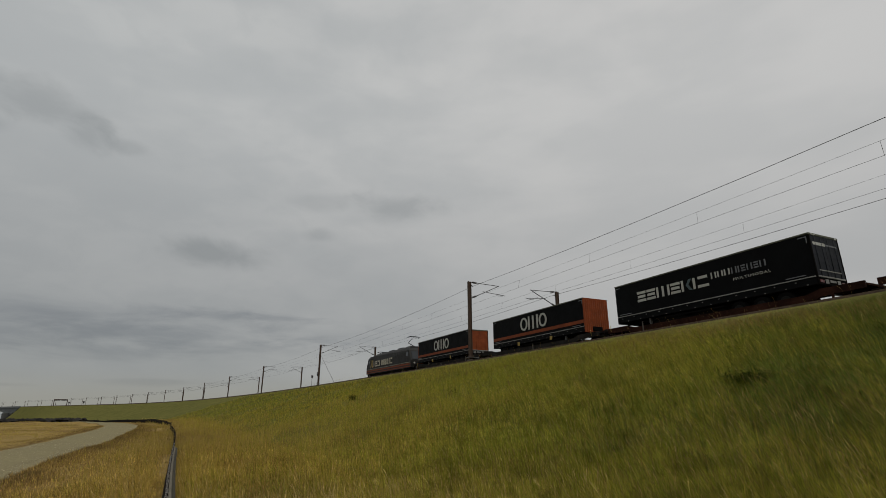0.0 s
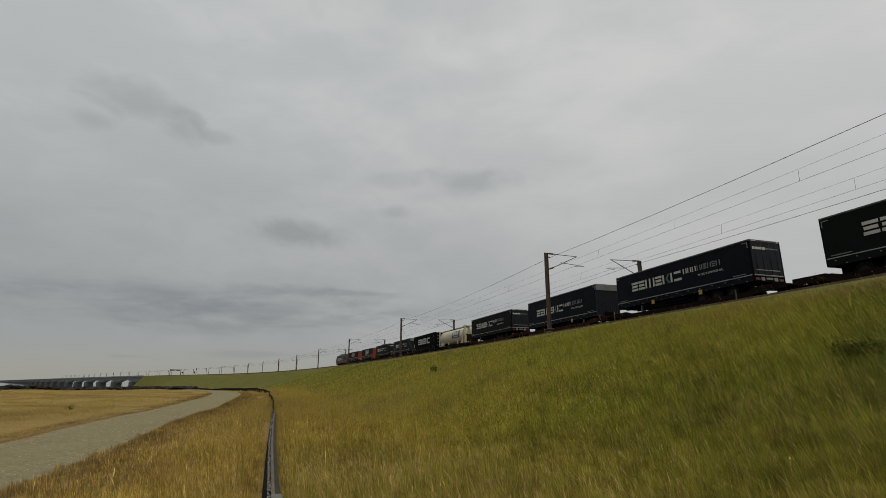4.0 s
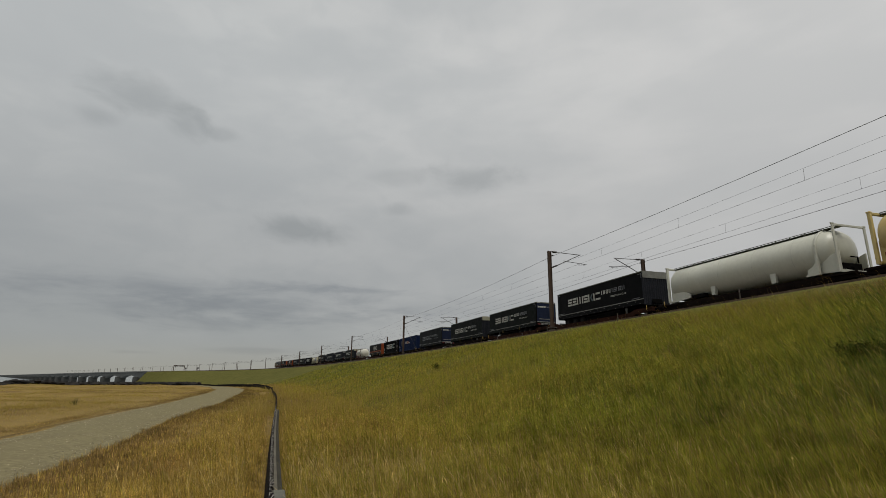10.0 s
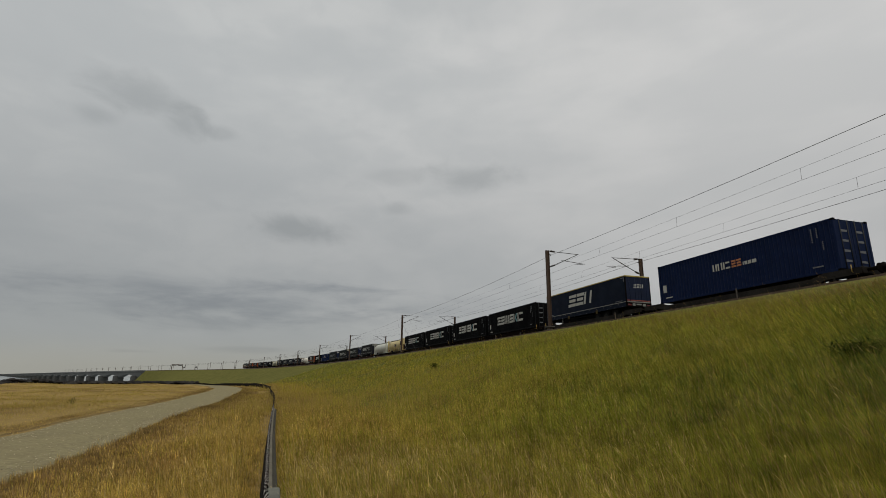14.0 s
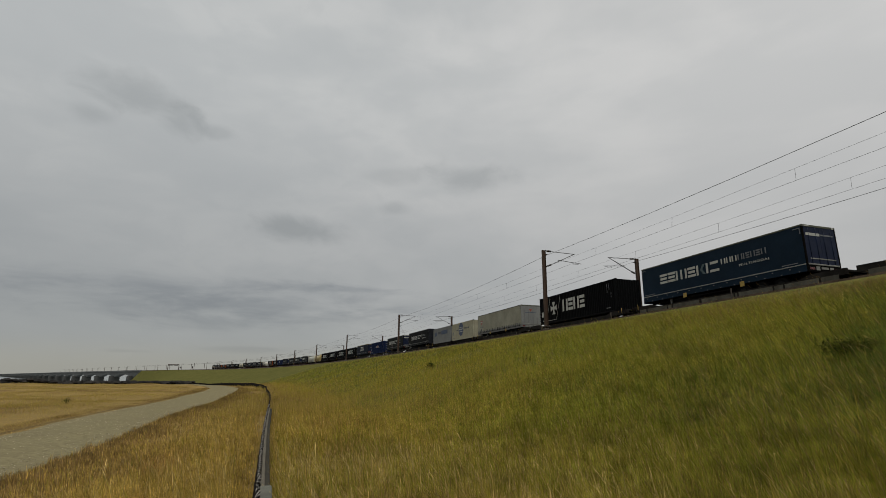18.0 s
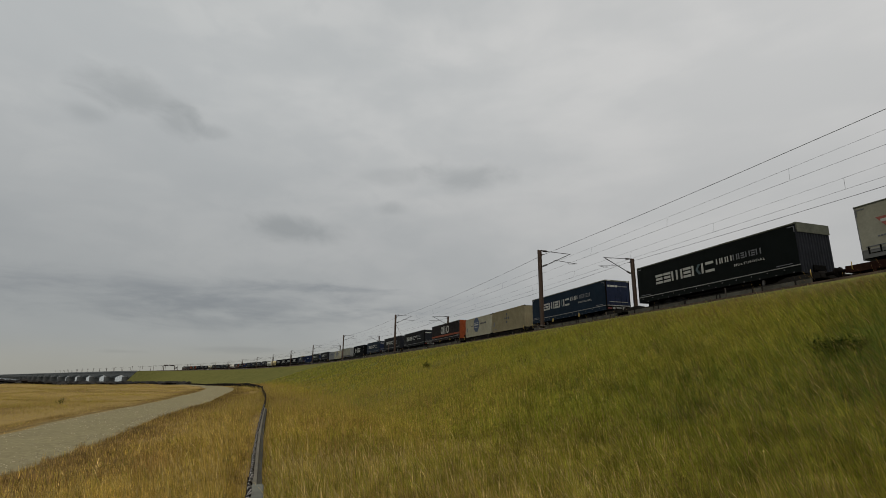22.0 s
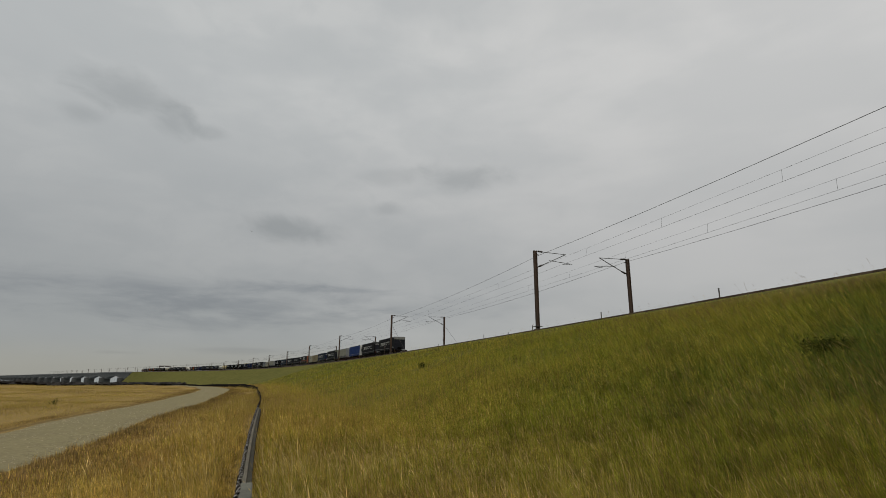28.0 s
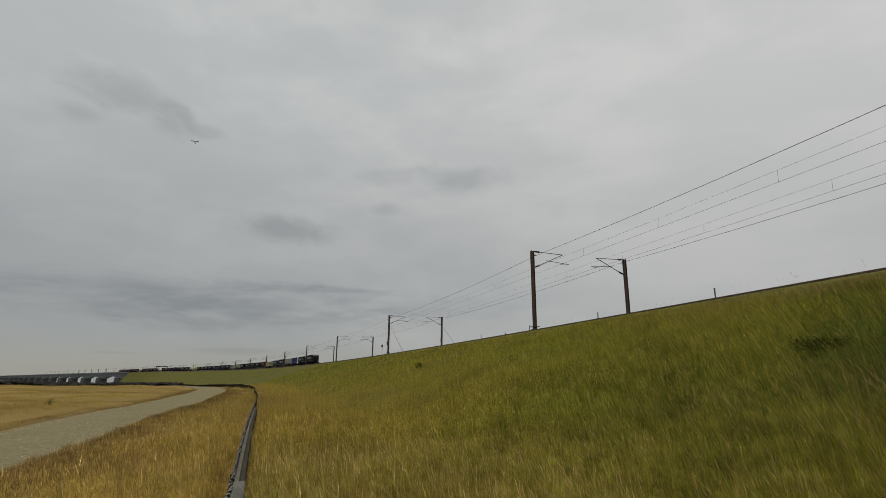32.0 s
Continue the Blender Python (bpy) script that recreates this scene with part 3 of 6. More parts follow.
def curtain_mat(c):
    return mat("curtain_" + c, PAINT[c], 0.62, var=0.22, scale=0.7, bump=0.004, bscale=1.6, dirt=tuple(min(q * 1.4 + 0.002, 0.5) for q in PAINT[c]), dscale=0.6, damt=0.45, spec=0.07)


def steel_mat(c):
    return mat("painted_steel_" + c, PAINT[c], 0.6, var=0.18, scale=0.9, bump=0.002, bscale=8, dirt=tuple(q * 0.65 + 0.003 for q in PAINT[c]), dscale=0.8, damt=0.5, spec=0.05)


M_ORANGE = mat("orange_paint", (0.23, 0.052, 0.015), 0.6, var=0.2, scale=1.2, dirt=(0.09, 0.028, 0.013), dscale=1.1, damt=0.6, spec=0.15)
M_WHITE = mat("white_panel", (0.52, 0.52, 0.48), 0.5, var=0.1, scale=1.5, dirt=(0.45, 0.43, 0.38), dscale=1.0, damt=0.5)
M_MARK = mat("white_print", (0.41, 0.41, 0.365), 0.55, var=0.12, scale=2.0)
M_MARKDIM = mat("grey_print", (0.12, 0.125, 0.13), 0.55, var=0.15, scale=2.0)
M_DIMTEAL = mat("dim_teal_print", (0.055, 0.085, 0.09), 0.55, var=0.1, scale=2.0)
M_TEALMARK = mat("teal_print", (0.10, 0.24, 0.25), 0.55, var=0.1, scale=2.0)
M_BLUEMARK = mat("blue_print", (0.014, 0.035, 0.085), 0.5, var=0.15, scale=2.0)
M_REDMARK = mat("red_print", (0.26, 0.06, 0.04), 0.5, var=0.15, scale=2.0)
M_DARKMARK = mat("black_print", (0.03, 0.03, 0.035), 0.5, var=0.1, scale=2.0)
M_YELLOW = mat("yellow_plate", (0.40, 0.27, 0.05), 0.6, var=0.3, scale=3.0, dirt=(0.10, 0.07, 0.03), dscale=2.5, damt=0.7)
M_DIRTYPLATE = mat("dirty_yellow_plate", (0.10, 0.075, 0.03), 0.8, var=0.3, scale=3.0, dirt=(0.03, 0.022, 0.012), dscale=2.5, damt=0.8, spec=0.1)
M_ORANGEMARK = mat("orange_print", (0.42, 0.16, 0.06), 0.55, var=0.12, scale=2.0)
M_ROD = mat("dull_lock_rod", (0.035, 0.037, 0.038), 0.7, var=0.2, scale=3.0, spec=0.1)
M_ALU = mat("aluminium_rail", (0.14, 0.14, 0.13), 0.6, 0.2, var=0.2, scale=2.0)
M_STRIP = mat("pale_aluminium_strip", (0.24, 0.24, 0.22), 0.7, 0.0, var=0.3, scale=3.0, spec=0.1)
M_CAP = mat("weathered_roof_edge", (0.085, 0.088, 0.06), 0.8, var=0.3, scale=1.0, dirt=(0.03, 0.034, 0.02), dscale=1.5, damt=0.7)
M_YELLOWCAP = mat("dull_yellow_roof_edge", (0.36, 0.27, 0.05), 0.7, var=0.25, scale=1.5, dirt=(0.20, 0.16, 0.06), dscale=1.2, damt=0.5)
M_FRONTCAP = mat("grey_deflector", (0.17, 0.17, 0.15), 0.7, var=0.25, scale=1.2, dirt=(0.09, 0.09, 0.07), dscale=1.3, damt=0.6)
M_CREAMCAP = mat("cream_deflector", (0.27, 0.26, 0.18), 0.6, var=0.2, scale=1.0, dirt=(0.25, 0.23, 0.16), dscale=1.0, damt=0.5)
M_CHASSIS = mat("black_chassis", (0.0045, 0.0043, 0.004), 0.85, 0.0, var=0.3, scale=2.0, dirt=(0.009, 0.007, 0.0055), dscale=1.5, damt=0.6, spec=0.03)
M_TYRE = mat("rubber_tyre", (0.006, 0.006, 0.006), 0.95, var=0.2, scale=5.0, spec=0.03)
M_RIM = mat("grey_rim", (0.014, 0.014, 0.013), 0.8, 0.0, var=0.2, scale=5.0, spec=0.05)
M_WAGON = mat("brown_wagon_steel", (0.034, 0.014, 0.009), 0.9, 0.0, var=0.4, scale=1.2, dirt=(0.007, 0.0055, 0.0045), dscale=0.9, damt=0.9, spec=0.04)
M_WAGONGREY = mat("grey_wagon_steel", (0.026, 0.024, 0.021), 0.85, 0.0, var=0.3, scale=1.2, dirt=(0.010, 0.008, 0.0065), dscale=0.9, damt=0.85, spec=0.04)
M_WAGONDARK = mat("sooty_wagon_steel", (0.012, 0.008, 0.0065), 0.9, 0.0, var=0.35, scale=1.2, dirt=(0.006, 0.005, 0.004), dscale=0.9, damt=0.8, spec=0.03)
M_WAGONPALE = mat("pale_grey_wagon_steel", (0.11, 0.106, 0.084), 0.85, 0.0, var=0.3, scale=1.5, dirt=(0.035, 0.030, 0.022), dscale=0.8, damt=0.8, spec=0.05)
M_BOGIE = mat("dusty_bogie_steel", (0.009, 0.007, 0.006), 0.95, 0.0, var=0.3, scale=3.0, spec=0.03)
M_REDLAMP = mat("red_lamp_glass", (0.11, 0.012, 0.01), 0.3, var=0.1, scale=5.0)
M_GLASS = mat("dark_window_glass", (0.015, 0.018, 0.02), 0.08, var=0.05, scale=2.0)
M_DOORBLUE = mat("blue_grey_door", (0.011, 0.017, 0.040), 0.5, var=0.2, scale=1.5, dirt=(0.014, 0.018, 0.030), dscale=1.0, damt=0.4, spec=0.1)
M_DOORBLACK = mat("black_door", (0.013, 0.0145, 0.019), 0.6, var=0.25, scale=1.5, spec=0.15)
M_TANK = {k: mat("tank_" + k, c, 0.38, var=0.10, scale=0.5, bump=0.003, bscale=2.0, dirt=d, dscale=0.45, damt=a, stretch=(1, 1, 0.6)) for k, c, d, a in (
    ("cream", (0.47, 0.43, 0.28), (0.30, 0.26, 0.16), 0.6), ("white", (0.56, 0.54, 0.46), (0.36, 0.33, 0.25), 0.5),
    ("pale", (0.52, 0.52, 0.44), (0.38, 0.37, 0.29), 0.5), ("yellow", (0.52, 0.41, 0.155), (0.34, 0.235, 0.08), 0.75))}
M_SEAM = {k: mat("tank_seam_" + k, tuple(q * {"yellow": 0.55}.get(k, 0.86) for q in c), 0.6, var=0.2, scale=2.0) for k, c in (("cream", (0.47, 0.43, 0.28)), ("white", (0.56, 0.54, 0.46)), ("pale", (0.52, 0.52, 0.44)), ("yellow", (0.52, 0.41, 0.155)))}
M_TANKRED = mat("red_brown_tank_frame", (0.075, 0.022, 0.014), 0.6, var=0.2, scale=2.0)


def ripple(x0, x1, y, z0, z1, cols, amp, sgn, trapez=False):
    """An upright sheet in the x-z plane: gentle bulges, or trapezoid corrugation; sgn: the side that faces out."""
    g = Geo()
    v, n = [], 0
    for i in range(cols + 1):
        x = x0 + (x1 - x0) * i / cols
        d = (amp if (i % 4) in (1, 2) else 0.0) if trapez else amp * math.sin(i * 1.9) * math.sin(i * 0.53 + 1)
        v += [(x, y + sgn * d * 0.4, z0), (x, y + sgn * d, (z0 + z1) / 2), (x, y + sgn * d * (1 if trapez else 0.3), z1)]
        if trapez:
            v[-3] = (x, y + sgn * d, z0)
    fc = []
    for i in range(cols):
        for k in range(2):
            a = i * 3 + k
            fc.append((a, a + 3, a + 4, a + 1) if sgn < 0 else (a, a + 1, a + 4, a + 3))
    return g.add(v, fc, not trapez)


def ripple_end(x, y0, y1, z0, z1, cols, amp, sgn):
    g = Geo()
    v, fc = [], []
    for i in range(cols + 1):
        y = y0 + (y1 - y0) * i / cols
        d = amp if (i % 4) in (1, 2) else 0.0
        v += [(x + sgn * d, y, z0), (x + sgn * d, y, z1)]
    fc = [(2 * i, 2 * i + 2, 2 * i + 3, 2 * i + 1) for i in range(cols)]
    return g.add(v, fc)


# ---- brand lettering stands as rows of plain bars of its size and colour
def bars(spec, x_start, z0, h, y=1.30, gap=0.14, slant=0.0, stroke=0.24):
    """Groups of bars that run from the front of the train backwards. spec: rows of (width, kind, count), kind "h" for lying
    bars, "v" for upright ones, "o" for a ring, "b" for a block."""
    g, x = Geo(), x_start

    def quad(xa, xb, za, zb):
        lean = lambda z: slant * (z - z0)
        g.prism([(xa - lean(za), za), (xb - lean(za), za), (xb - lean(zb), zb), (xa - lean(zb), zb)], 1, y - 0.012, y)
    for w, kind, count in spec:
        t = stroke * h
        if kind == "h":
            for k in range(count):
                zc = z0 + t / 2 + (h - t) * k / max(count - 1, 1)
                inset = 0.06 * w if k % 2 else 0.0
                quad(x - w + inset, x - inset, zc - t / 2, zc + t / 2)
        elif kind == "v":
            for k in range(count):
                xc = x - min(t, w) / 2 - (w - min(t, w)) * k / max(count - 1, 1)
                quad(xc - min(t, w) / 2, xc + min(t, w) / 2, z0, z0 + h)
        elif kind == "o":
            n, c = 24, (x - w / 2, z0 + h / 2)
            v = [(c[0] + q * w / 2 * math.cos(2 * math.pi * k / n), yy, c[1] + q2 * h / 2 * math.sin(2 * math.pi * k / n)) for yy in (y - 0.012, y) for q, q2 in ((1, 1), (1 - 2 * t / w, 0.72)) for k in range(n)]
            fc = []
            for k in range(n):
                j = (k + 1) % n
                fc += [(k, j, n + j, n + k), (2 * n + k, 3 * n + k, 3 * n + j, 2 * n + j), (k, 2 * n + k, 2 * n + j, j), (n + k, n + j, 3 * n + j, 3 * n + k)]
            g.add(v, fc)
        else:
            quad(x - w, x, z0, z0 + h)
        x -= w + gap * h
    return g


def small_row(widths, x_start, z0, h, y=1.30, gap=0.16):
    return bars([(w, "b", 1) for w in widths], x_start, z0, h, y, gap)


def disc(x, z, r, y=1.30, n=28, sx=1.0):
    g = Geo()
    v = [(x + sx * r * math.cos(2 * math.pi * k / n), yy, z + r * math.sin(2 * math.pi * k / n)) for yy in (y - 0.012, y) for k in range(n)]
    return g.add(v, [tuple(range(n))[::-1], tuple(range(n, 2 * n))] + [(k, (k + 1) % n, n + (k + 1) % n, n + k) for k in range(n)])


def lettering(word, x0, z0, height, width, y):
    """A readable word, running from the front of the train backwards."""
    cu = bpy.data.curves.new("lettering", "FONT")
    cu.body, cu.size, cu.extrude, cu.resolution_u, cu.space_character = word, 1.0, 0.01, 2, 1.25
    ob = bpy.data.objects.new("lettering", cu)
    me = bpy.data.meshes.new_from_object(ob)
    w, h = max(v.co.x for v in me.vertices), max(v.co.y for v in me.vertices)
    g = Geo().add([(x0 - v.co.x / w * width, y - 0.006 + v.co.z * 0.6, z0 + v.co.y / h * height) for v in me.vertices], [tuple(p.vertices) for p in me.polygons])
    bpy.data.objects.remove(ob)
    bpy.data.curves.remove(cu)
    bpy.data.meshes.remove(me)
    return g


BOLD = [(0.95, "h", 3), (0.92, "h", 3), (1.32, "v", 3), (0.92, "h", 3), (0.30, "v", 1), (0.30, "v", 1), (0.95, "h", 2)]


def wide_logo(t, x0, z0, scale, bright=True, second=True, y=1.30, h=None):
    """A row of bold white bars with a teal chevron, a dimmer thin row and a small line below it."""
    a = M_MARK if bright else M_MARKDIM
    h = h or 0.98 * scale
    gap = 0.115 * scale / h
    # the chevron stands between the fifth and the sixth group
    first, rest = [(w * scale, k, c) for w, k, c in BOLD[:5]], [(w * scale, k, c) for w, k, c in BOLD[5:]]
    xk = x0 - sum(w for w, _, _ in first) - 0.115 * scale * 5
    x2 = xk - 0.66 * scale
    for xa, row, nm in ((x0, first, "first"), (x2, rest, "rest")):
        part("bold_logo", lambda: bars(row, xa, z0, h, y, gap), a, t, "bold white bar logo" if bright else "dull grey bar logo", key=("bold_logo", nm, x0, z0, scale, y))
    part("logo_accent", lambda: Geo().prism([(xk, z0 + 0.5 * h), (xk - 0.24 * scale, z0 + 0.5 * h), (xk - 0.58 * scale, z0), (xk - 0.3 * scale, z0)], 1, y - 0.012, y)
         .prism([(xk, z0 + 0.5 * h), (xk - 0.24 * scale, z0 + 0.5 * h), (xk - 0.58 * scale, z0 + h), (xk - 0.3 * scale, z0 + h)], 1, y - 0.012, y), M_TEALMARK if scale > 1 else M_DIMTEAL, t, "muted teal chevron", key=("logo_accent", x0, z0, scale, y))
    if second:
        xs = x2 - sum(w for w, _, _ in rest) - 0.115 * scale * 2 - 0.10
        zt = z0 + 0.37
        part("thin_logo", lambda: bars([(0.36, "v", 2), (0.36, "v", 2), (0.36, "v", 2)], xs, zt, 0.36, y, 0.22, 0.0, 0.26), a, t, key=("thin_logo", xs, z0, y))
        part("dim_logo", lambda: bars([(0.34, "v", 2), (0.10, "v", 1), (0.28, "h", 3), (0.33, "v", 2), (0.28, "h", 3), (0.34, "v", 2)], xs - 1.33, zt, 0.36, y, 0.2, 0.0, 0.22), M_MARKDIM, t, key=("dim_logo", xs, z0, y))
        part("sub_line", lambda: lettering("MULTIMODAL", xs - 1.35, z0 - 0.04, 0.15, 2.2, y), a, t, "the word MULTIMODAL in thin capitals", key=("sub_line", xs, z0, y))


# ---- semi-trailer on a pocket wagon: front at +x before it is turned
def trailer(n, ln, paint, ends, label, turned, logo, straps=True, yellow=M_YELLOW, rave="line", cap=None, doors=None, roofmat=None):
    t = thing("semi_trailer", label, "trailer", group="trailers on the train")
    m = FLIP if turned else None
    cm = curtain_mat(paint)
    a, b = -ln / 2 + 0.05, ln / 2 - 0.05
    top = 4.05 + TALL.get(n, 0.0)
    size = (ln, round(top, 2))
    for sg in (1, -1):
        part("curtain", lambda: ripple(a, b, sg * 1.265, 1.80, top - 0.09, 46, 0.012, sg), cm, t, m=m, key=("curtain", size, sg))
        part("side_rave", lambda: Geo().box(a, b, sg * 1.25 - 0.02, sg * 1.25 + 0.02, 1.36, 1.75, 0.01), cm if rave != "slots" else M_ALU, t, m=m, key=("side_rave", size, sg))
        part("lower_rail", lambda: Geo().box(a, b, sg * 1.265 - 0.02, sg * 1.265 + 0.026, 1.745, 1.80, 0.008), M_STRIP, t, "thin pale aluminium strip", m=m, key=("lower_rail", size, sg))
        part("roof_rail", lambda: Geo().box(a - 0.04, b + 0.04, sg * 1.25 - 0.04, sg * 1.25 + 0.035, top - 0.09, top, 0.02), roofmat or M_CAP, t, m=m, key=("roof_rail", size, sg))
    part("inner_floor", lambda: Geo().box(a, b, -1.22, 1.22, 1.4, 1.6), M_CHASSIS, t, m=m, key=("inner_floor", size))
    part("roof", lambda: Geo().box(a, b, -1.22, 1.22, top - 0.05, top - 0.01), roofmat or M_CAP, t, m=m, key=("roof", size))
    # ends
    fw = part("front_wall", lambda: ripple_end(b + 0.01, -1.26, 1.26, 1.3, top - 0.05, 48, 0.045, 1).box(b - 0.05, b + 0.005, -1.27, 1.27, 1.3, top), ends, t, m=m, key=("front_wall", size))
    part("connector_panel", lambda: Geo().box(b + 0.05, b + 0.14, -0.5, 0.45, 1.42, 1.78, 0.02).tube([(b + 0.16, -0.4, 1.5), (b + 0.2, 0, 1.4), (b + 0.16, 0.4, 1.52)], 0.02), M_CHASSIS, fw, key=("connector", size))
    if logo == "royal":
        ru = part("cooling_unit", lambda: Geo().box(b + 0.06, b + 0.4, -0.95, 0.95, 2.35, 3.1, 0.05), M_ALU, t, "grey cooling unit box", m=m, key=("cooling_unit", size))
        part("hose", lambda: Geo().tube([(b + 0.2, 0.3, 2.4), (b + 0.25, 0.25, 1.9), (b + 0.2, 0.1, 1.4)], 0.06).tube([(b + 0.2, -0.3, 2.4), (b + 0.25, -0.35, 1.9), (b + 0.2, -0.2, 1.4)], 0.06).box(b + 0.08, b + 0.3, -0.5, 0.5, 2.0, 2.3, 0.02), M_CHASSIS, ru, key=("hose", size))
    if cap:
        part("air_deflector", lambda: Geo().prism([(b - 0.6, top - 0.02), (b + 0.06, top - 0.4), (b + 0.06, top + 0.02)], 1, -1.25, 1.25).box(b + 0.045, b + 0.09, -1.24, 1.24, top - 0.55, top), cap, t, m=m, key=("deflector", size))
    dm = doors or ends
    for sg in (1, -1):
        d = part("rear_door", lambda: Geo().box(a - 0.06, a - 0.005, min(sg * 0.004, sg * 1.17), max(sg * 0.004, sg * 1.17), 1.82, top - 0.12, 0.008), dm, t, m=m, key=("rear_door", size, sg))
        for q in (0.3, 0.85):
            part("lock_rod", lambda: Geo().tube([(a - 0.07, sg * q, 1.8), (a - 0.07, sg * q, top - 0.12)], 0.016), M_ALU if logo == "grey" else dm, d, key=("lock_rod", size, sg, q, logo == "grey"))
    for sg in (1, -1):
        part("rear_post", lambda: Geo().box(a - 0.07, a + 0.02, min(sg * 1.17, sg * 1.27), max(sg * 1.17, sg * 1.27), 1.36, top - 0.1, 0.012), M_CHASSIS if logo != "grey" else dm, t, m=m, key=("rear_post", size, sg, logo == "grey"))
    part("rear_beam", lambda: Geo().box(a - 0.08, a + 0.02, -1.17, 1.17, 1.74, 1.82, 0.012), M_STRIP, t, "pale sill beam under the doors", m=m, key=("rear_beam", size))
    part("lamp_panel", lambda: Geo().box(a - 0.06, a + 0.02, -1.17, 1.17, 1.36, 1.735, 0.012), M_CHASSIS if logo != "grey" else M_ALU, t, m=m, key=("lamp_panel", size, logo == "grey"))
    part("plate_holder", lambda: Geo().box(a - 0.075, a - 0.058, -0.26, 0.26, 1.52, 1.64, 0.004), M_STRIP, t, "pale blank plate", m=m, key=("plate_holder", size))
    part("rear_header", lambda: Geo().box(a - 0.08, a + 0.02, -1.27, 1.27, top - 0.12, top + 0.005, 0.02), roofmat or M_CAP, t, m=m, key=("rear_header", size))
    part("bumper", lambda: Geo().box(a - 0.05, a + 0.05, -1.2, 1.2, 0.9, 1.04, 0.02), M_ALU, t, m=m, key=("bumper", size))
    for sg in (1, -1):
        part("tail_lamp", lambda: Geo().box(a - 0.08, a - 0.055, min(sg * 0.78, sg * 1.12), max(sg * 0.78, sg * 1.12), 1.46, 1.6, 0.008), M_REDLAMP, t, m=m, key=("tail_lamp", size, sg))
        part("marker_plate", lambda: Geo().box(a - 0.075, a - 0.058, min(sg * 0.38, sg * 0.66), max(sg * 0.38, sg * 0.66), 1.44, 1.66, 0.006), M_STRIP, t, m=m, key=("marker_plate", size, sg))
    if logo in ("sk", "skdim"):
        part("door_sign", lambda: Geo().box(a - 0.075, a - 0.062, 0.02, 1.05, top - 0.62, top - 0.46), M_MARK, t, m=m, key=("door_sign", size))
        part("door_sign_thin", lambda: Geo().box(a - 0.075, a - 0.062, -1.0, -0.02, top - 0.58, top - 0.50), M_MARKDIM, t, m=m, key=("door_sign_thin", size))
        part("door_stripe", lambda: Geo().box(a - 0.075, a - 0.062, -0.95, 0.95, 2.08, 2.14), M_STRIP, t, m=m, key=("door_stripe", size))
        part("door_tag", lambda: Geo().box(a - 0.085, a - 0.078, 0.72, 1.1, top - 0.09, top - 0.04).box(a - 0.085, a - 0.078, -1.12, -0.98, top - 0.12, top - 0.02), M_MARK, t, m=m, key=("door_tag", size))
    if logo == "slant":
        part("door_sign", lambda: bars([(0.26, "h", 3), (0.26, "h", 3), (0.28, "v", 2)], 0, 0, 0.34, 0, 0.2, 0.2), M_MARK, t, m=(m or Matrix()) @ pose(a - 0.064, 0.45, top - 1.05, 0, 0, 90), key=("door_sign_slant", size))
        part("door_stripe", lambda: Geo().box(a - 0.075, a - 0.062, -1.15, 1.15, 1.86, 1.94), M_REDMARK, t, "red and white marking strip", m=m, key=("door_stripe_red", size))
    if logo == "grey":
        part("door_sign", lambda: Geo().prism([(-0.2, top - 0.5), (0.25, top - 0.5), (0.02, top - 0.8)], 0, a - 0.075, a - 0.062), M_REDMARK, t, m=m, key=("door_sign_red", size))
        part("door_stripe", lambda: Geo().box(a - 0.075, a - 0.062, -0.7, 0.8, top - 0.93, top - 0.88), M_BLUEMARK, t, m=m, key=("door_stripe_blue", size))
    # chassis and running gear
    for sg in (1, -1):
        part("chassis_beam", lambda: Geo().prism([(a + 0.2, 1.0), (b - 3.6, 1.0), (b - 3.0, 1.2), (b - 0.2, 1.2), (b - 0.2, 1.36), (a + 0.2, 1.36)], 1, sg * 0.55 - 0.06, sg * 0.55 + 0.06), M_CHASSIS, t, m=m, key=("chassis_beam", size, sg))
        part("landing_leg", lambda: Geo().box(b - 2.75, b - 2.6, sg * 0.95 - 0.07, sg * 0.95 + 0.07, 0.7, 1.36, 0.01).box(b - 2.85, b - 2.5, sg * 0.95 - 0.14, sg * 0.95 + 0.14, 0.64, 0.7, 0.01), M_ALU, t, m=m, key=("landing_leg", size, sg))
        part("side_guard", lambda: Geo().box(a + 5.2, b - 3.2, sg * 1.2 - 0.015, sg * 1.2 + 0.015, 0.92, 1.0).box(a + 5.2, b - 3.2, sg * 1.2 - 0.015, sg * 1.2 + 0.015, 1.14, 1.22), M_CHASSIS, t, m=m, key=("side_guard", size, sg))
        for ax in (1.7, 3.0, 4.3):
            w = part("wheel", lambda: Geo().tube([(0, -0.18, 0), (0, -0.14, 0), (0, 0.14, 0), (0, 0.18, 0)], [0.46, 0.5, 0.5, 0.46], 18), M_TYRE, t, m=(m or Matrix()) @ pose(a + ax, sg * 1.02, 0.8), key="trailer_tyre")
            part("rim", lambda: Geo().tube([(0, sg * 0.181, 0), (0, sg * 0.19, 0)], [0.29, 0.26], 14).tube([(0, sg * 0.19, 0), (0, sg * 0.24, 0)], 0.1, 10), M_RIM, w, key=("trailer_rim", sg))
    part("pallet_box", lambda: Geo().box(b - 5.6, b - 3.4, -1.15, 1.15, 0.85, 1.3, 0.03), M_CHASSIS, t, m=m, key=("pallet_box", size))
    # marks on the side that faces the road
    c0, c1 = -ln / 2 + 0.1, ln / 2 - 0.1
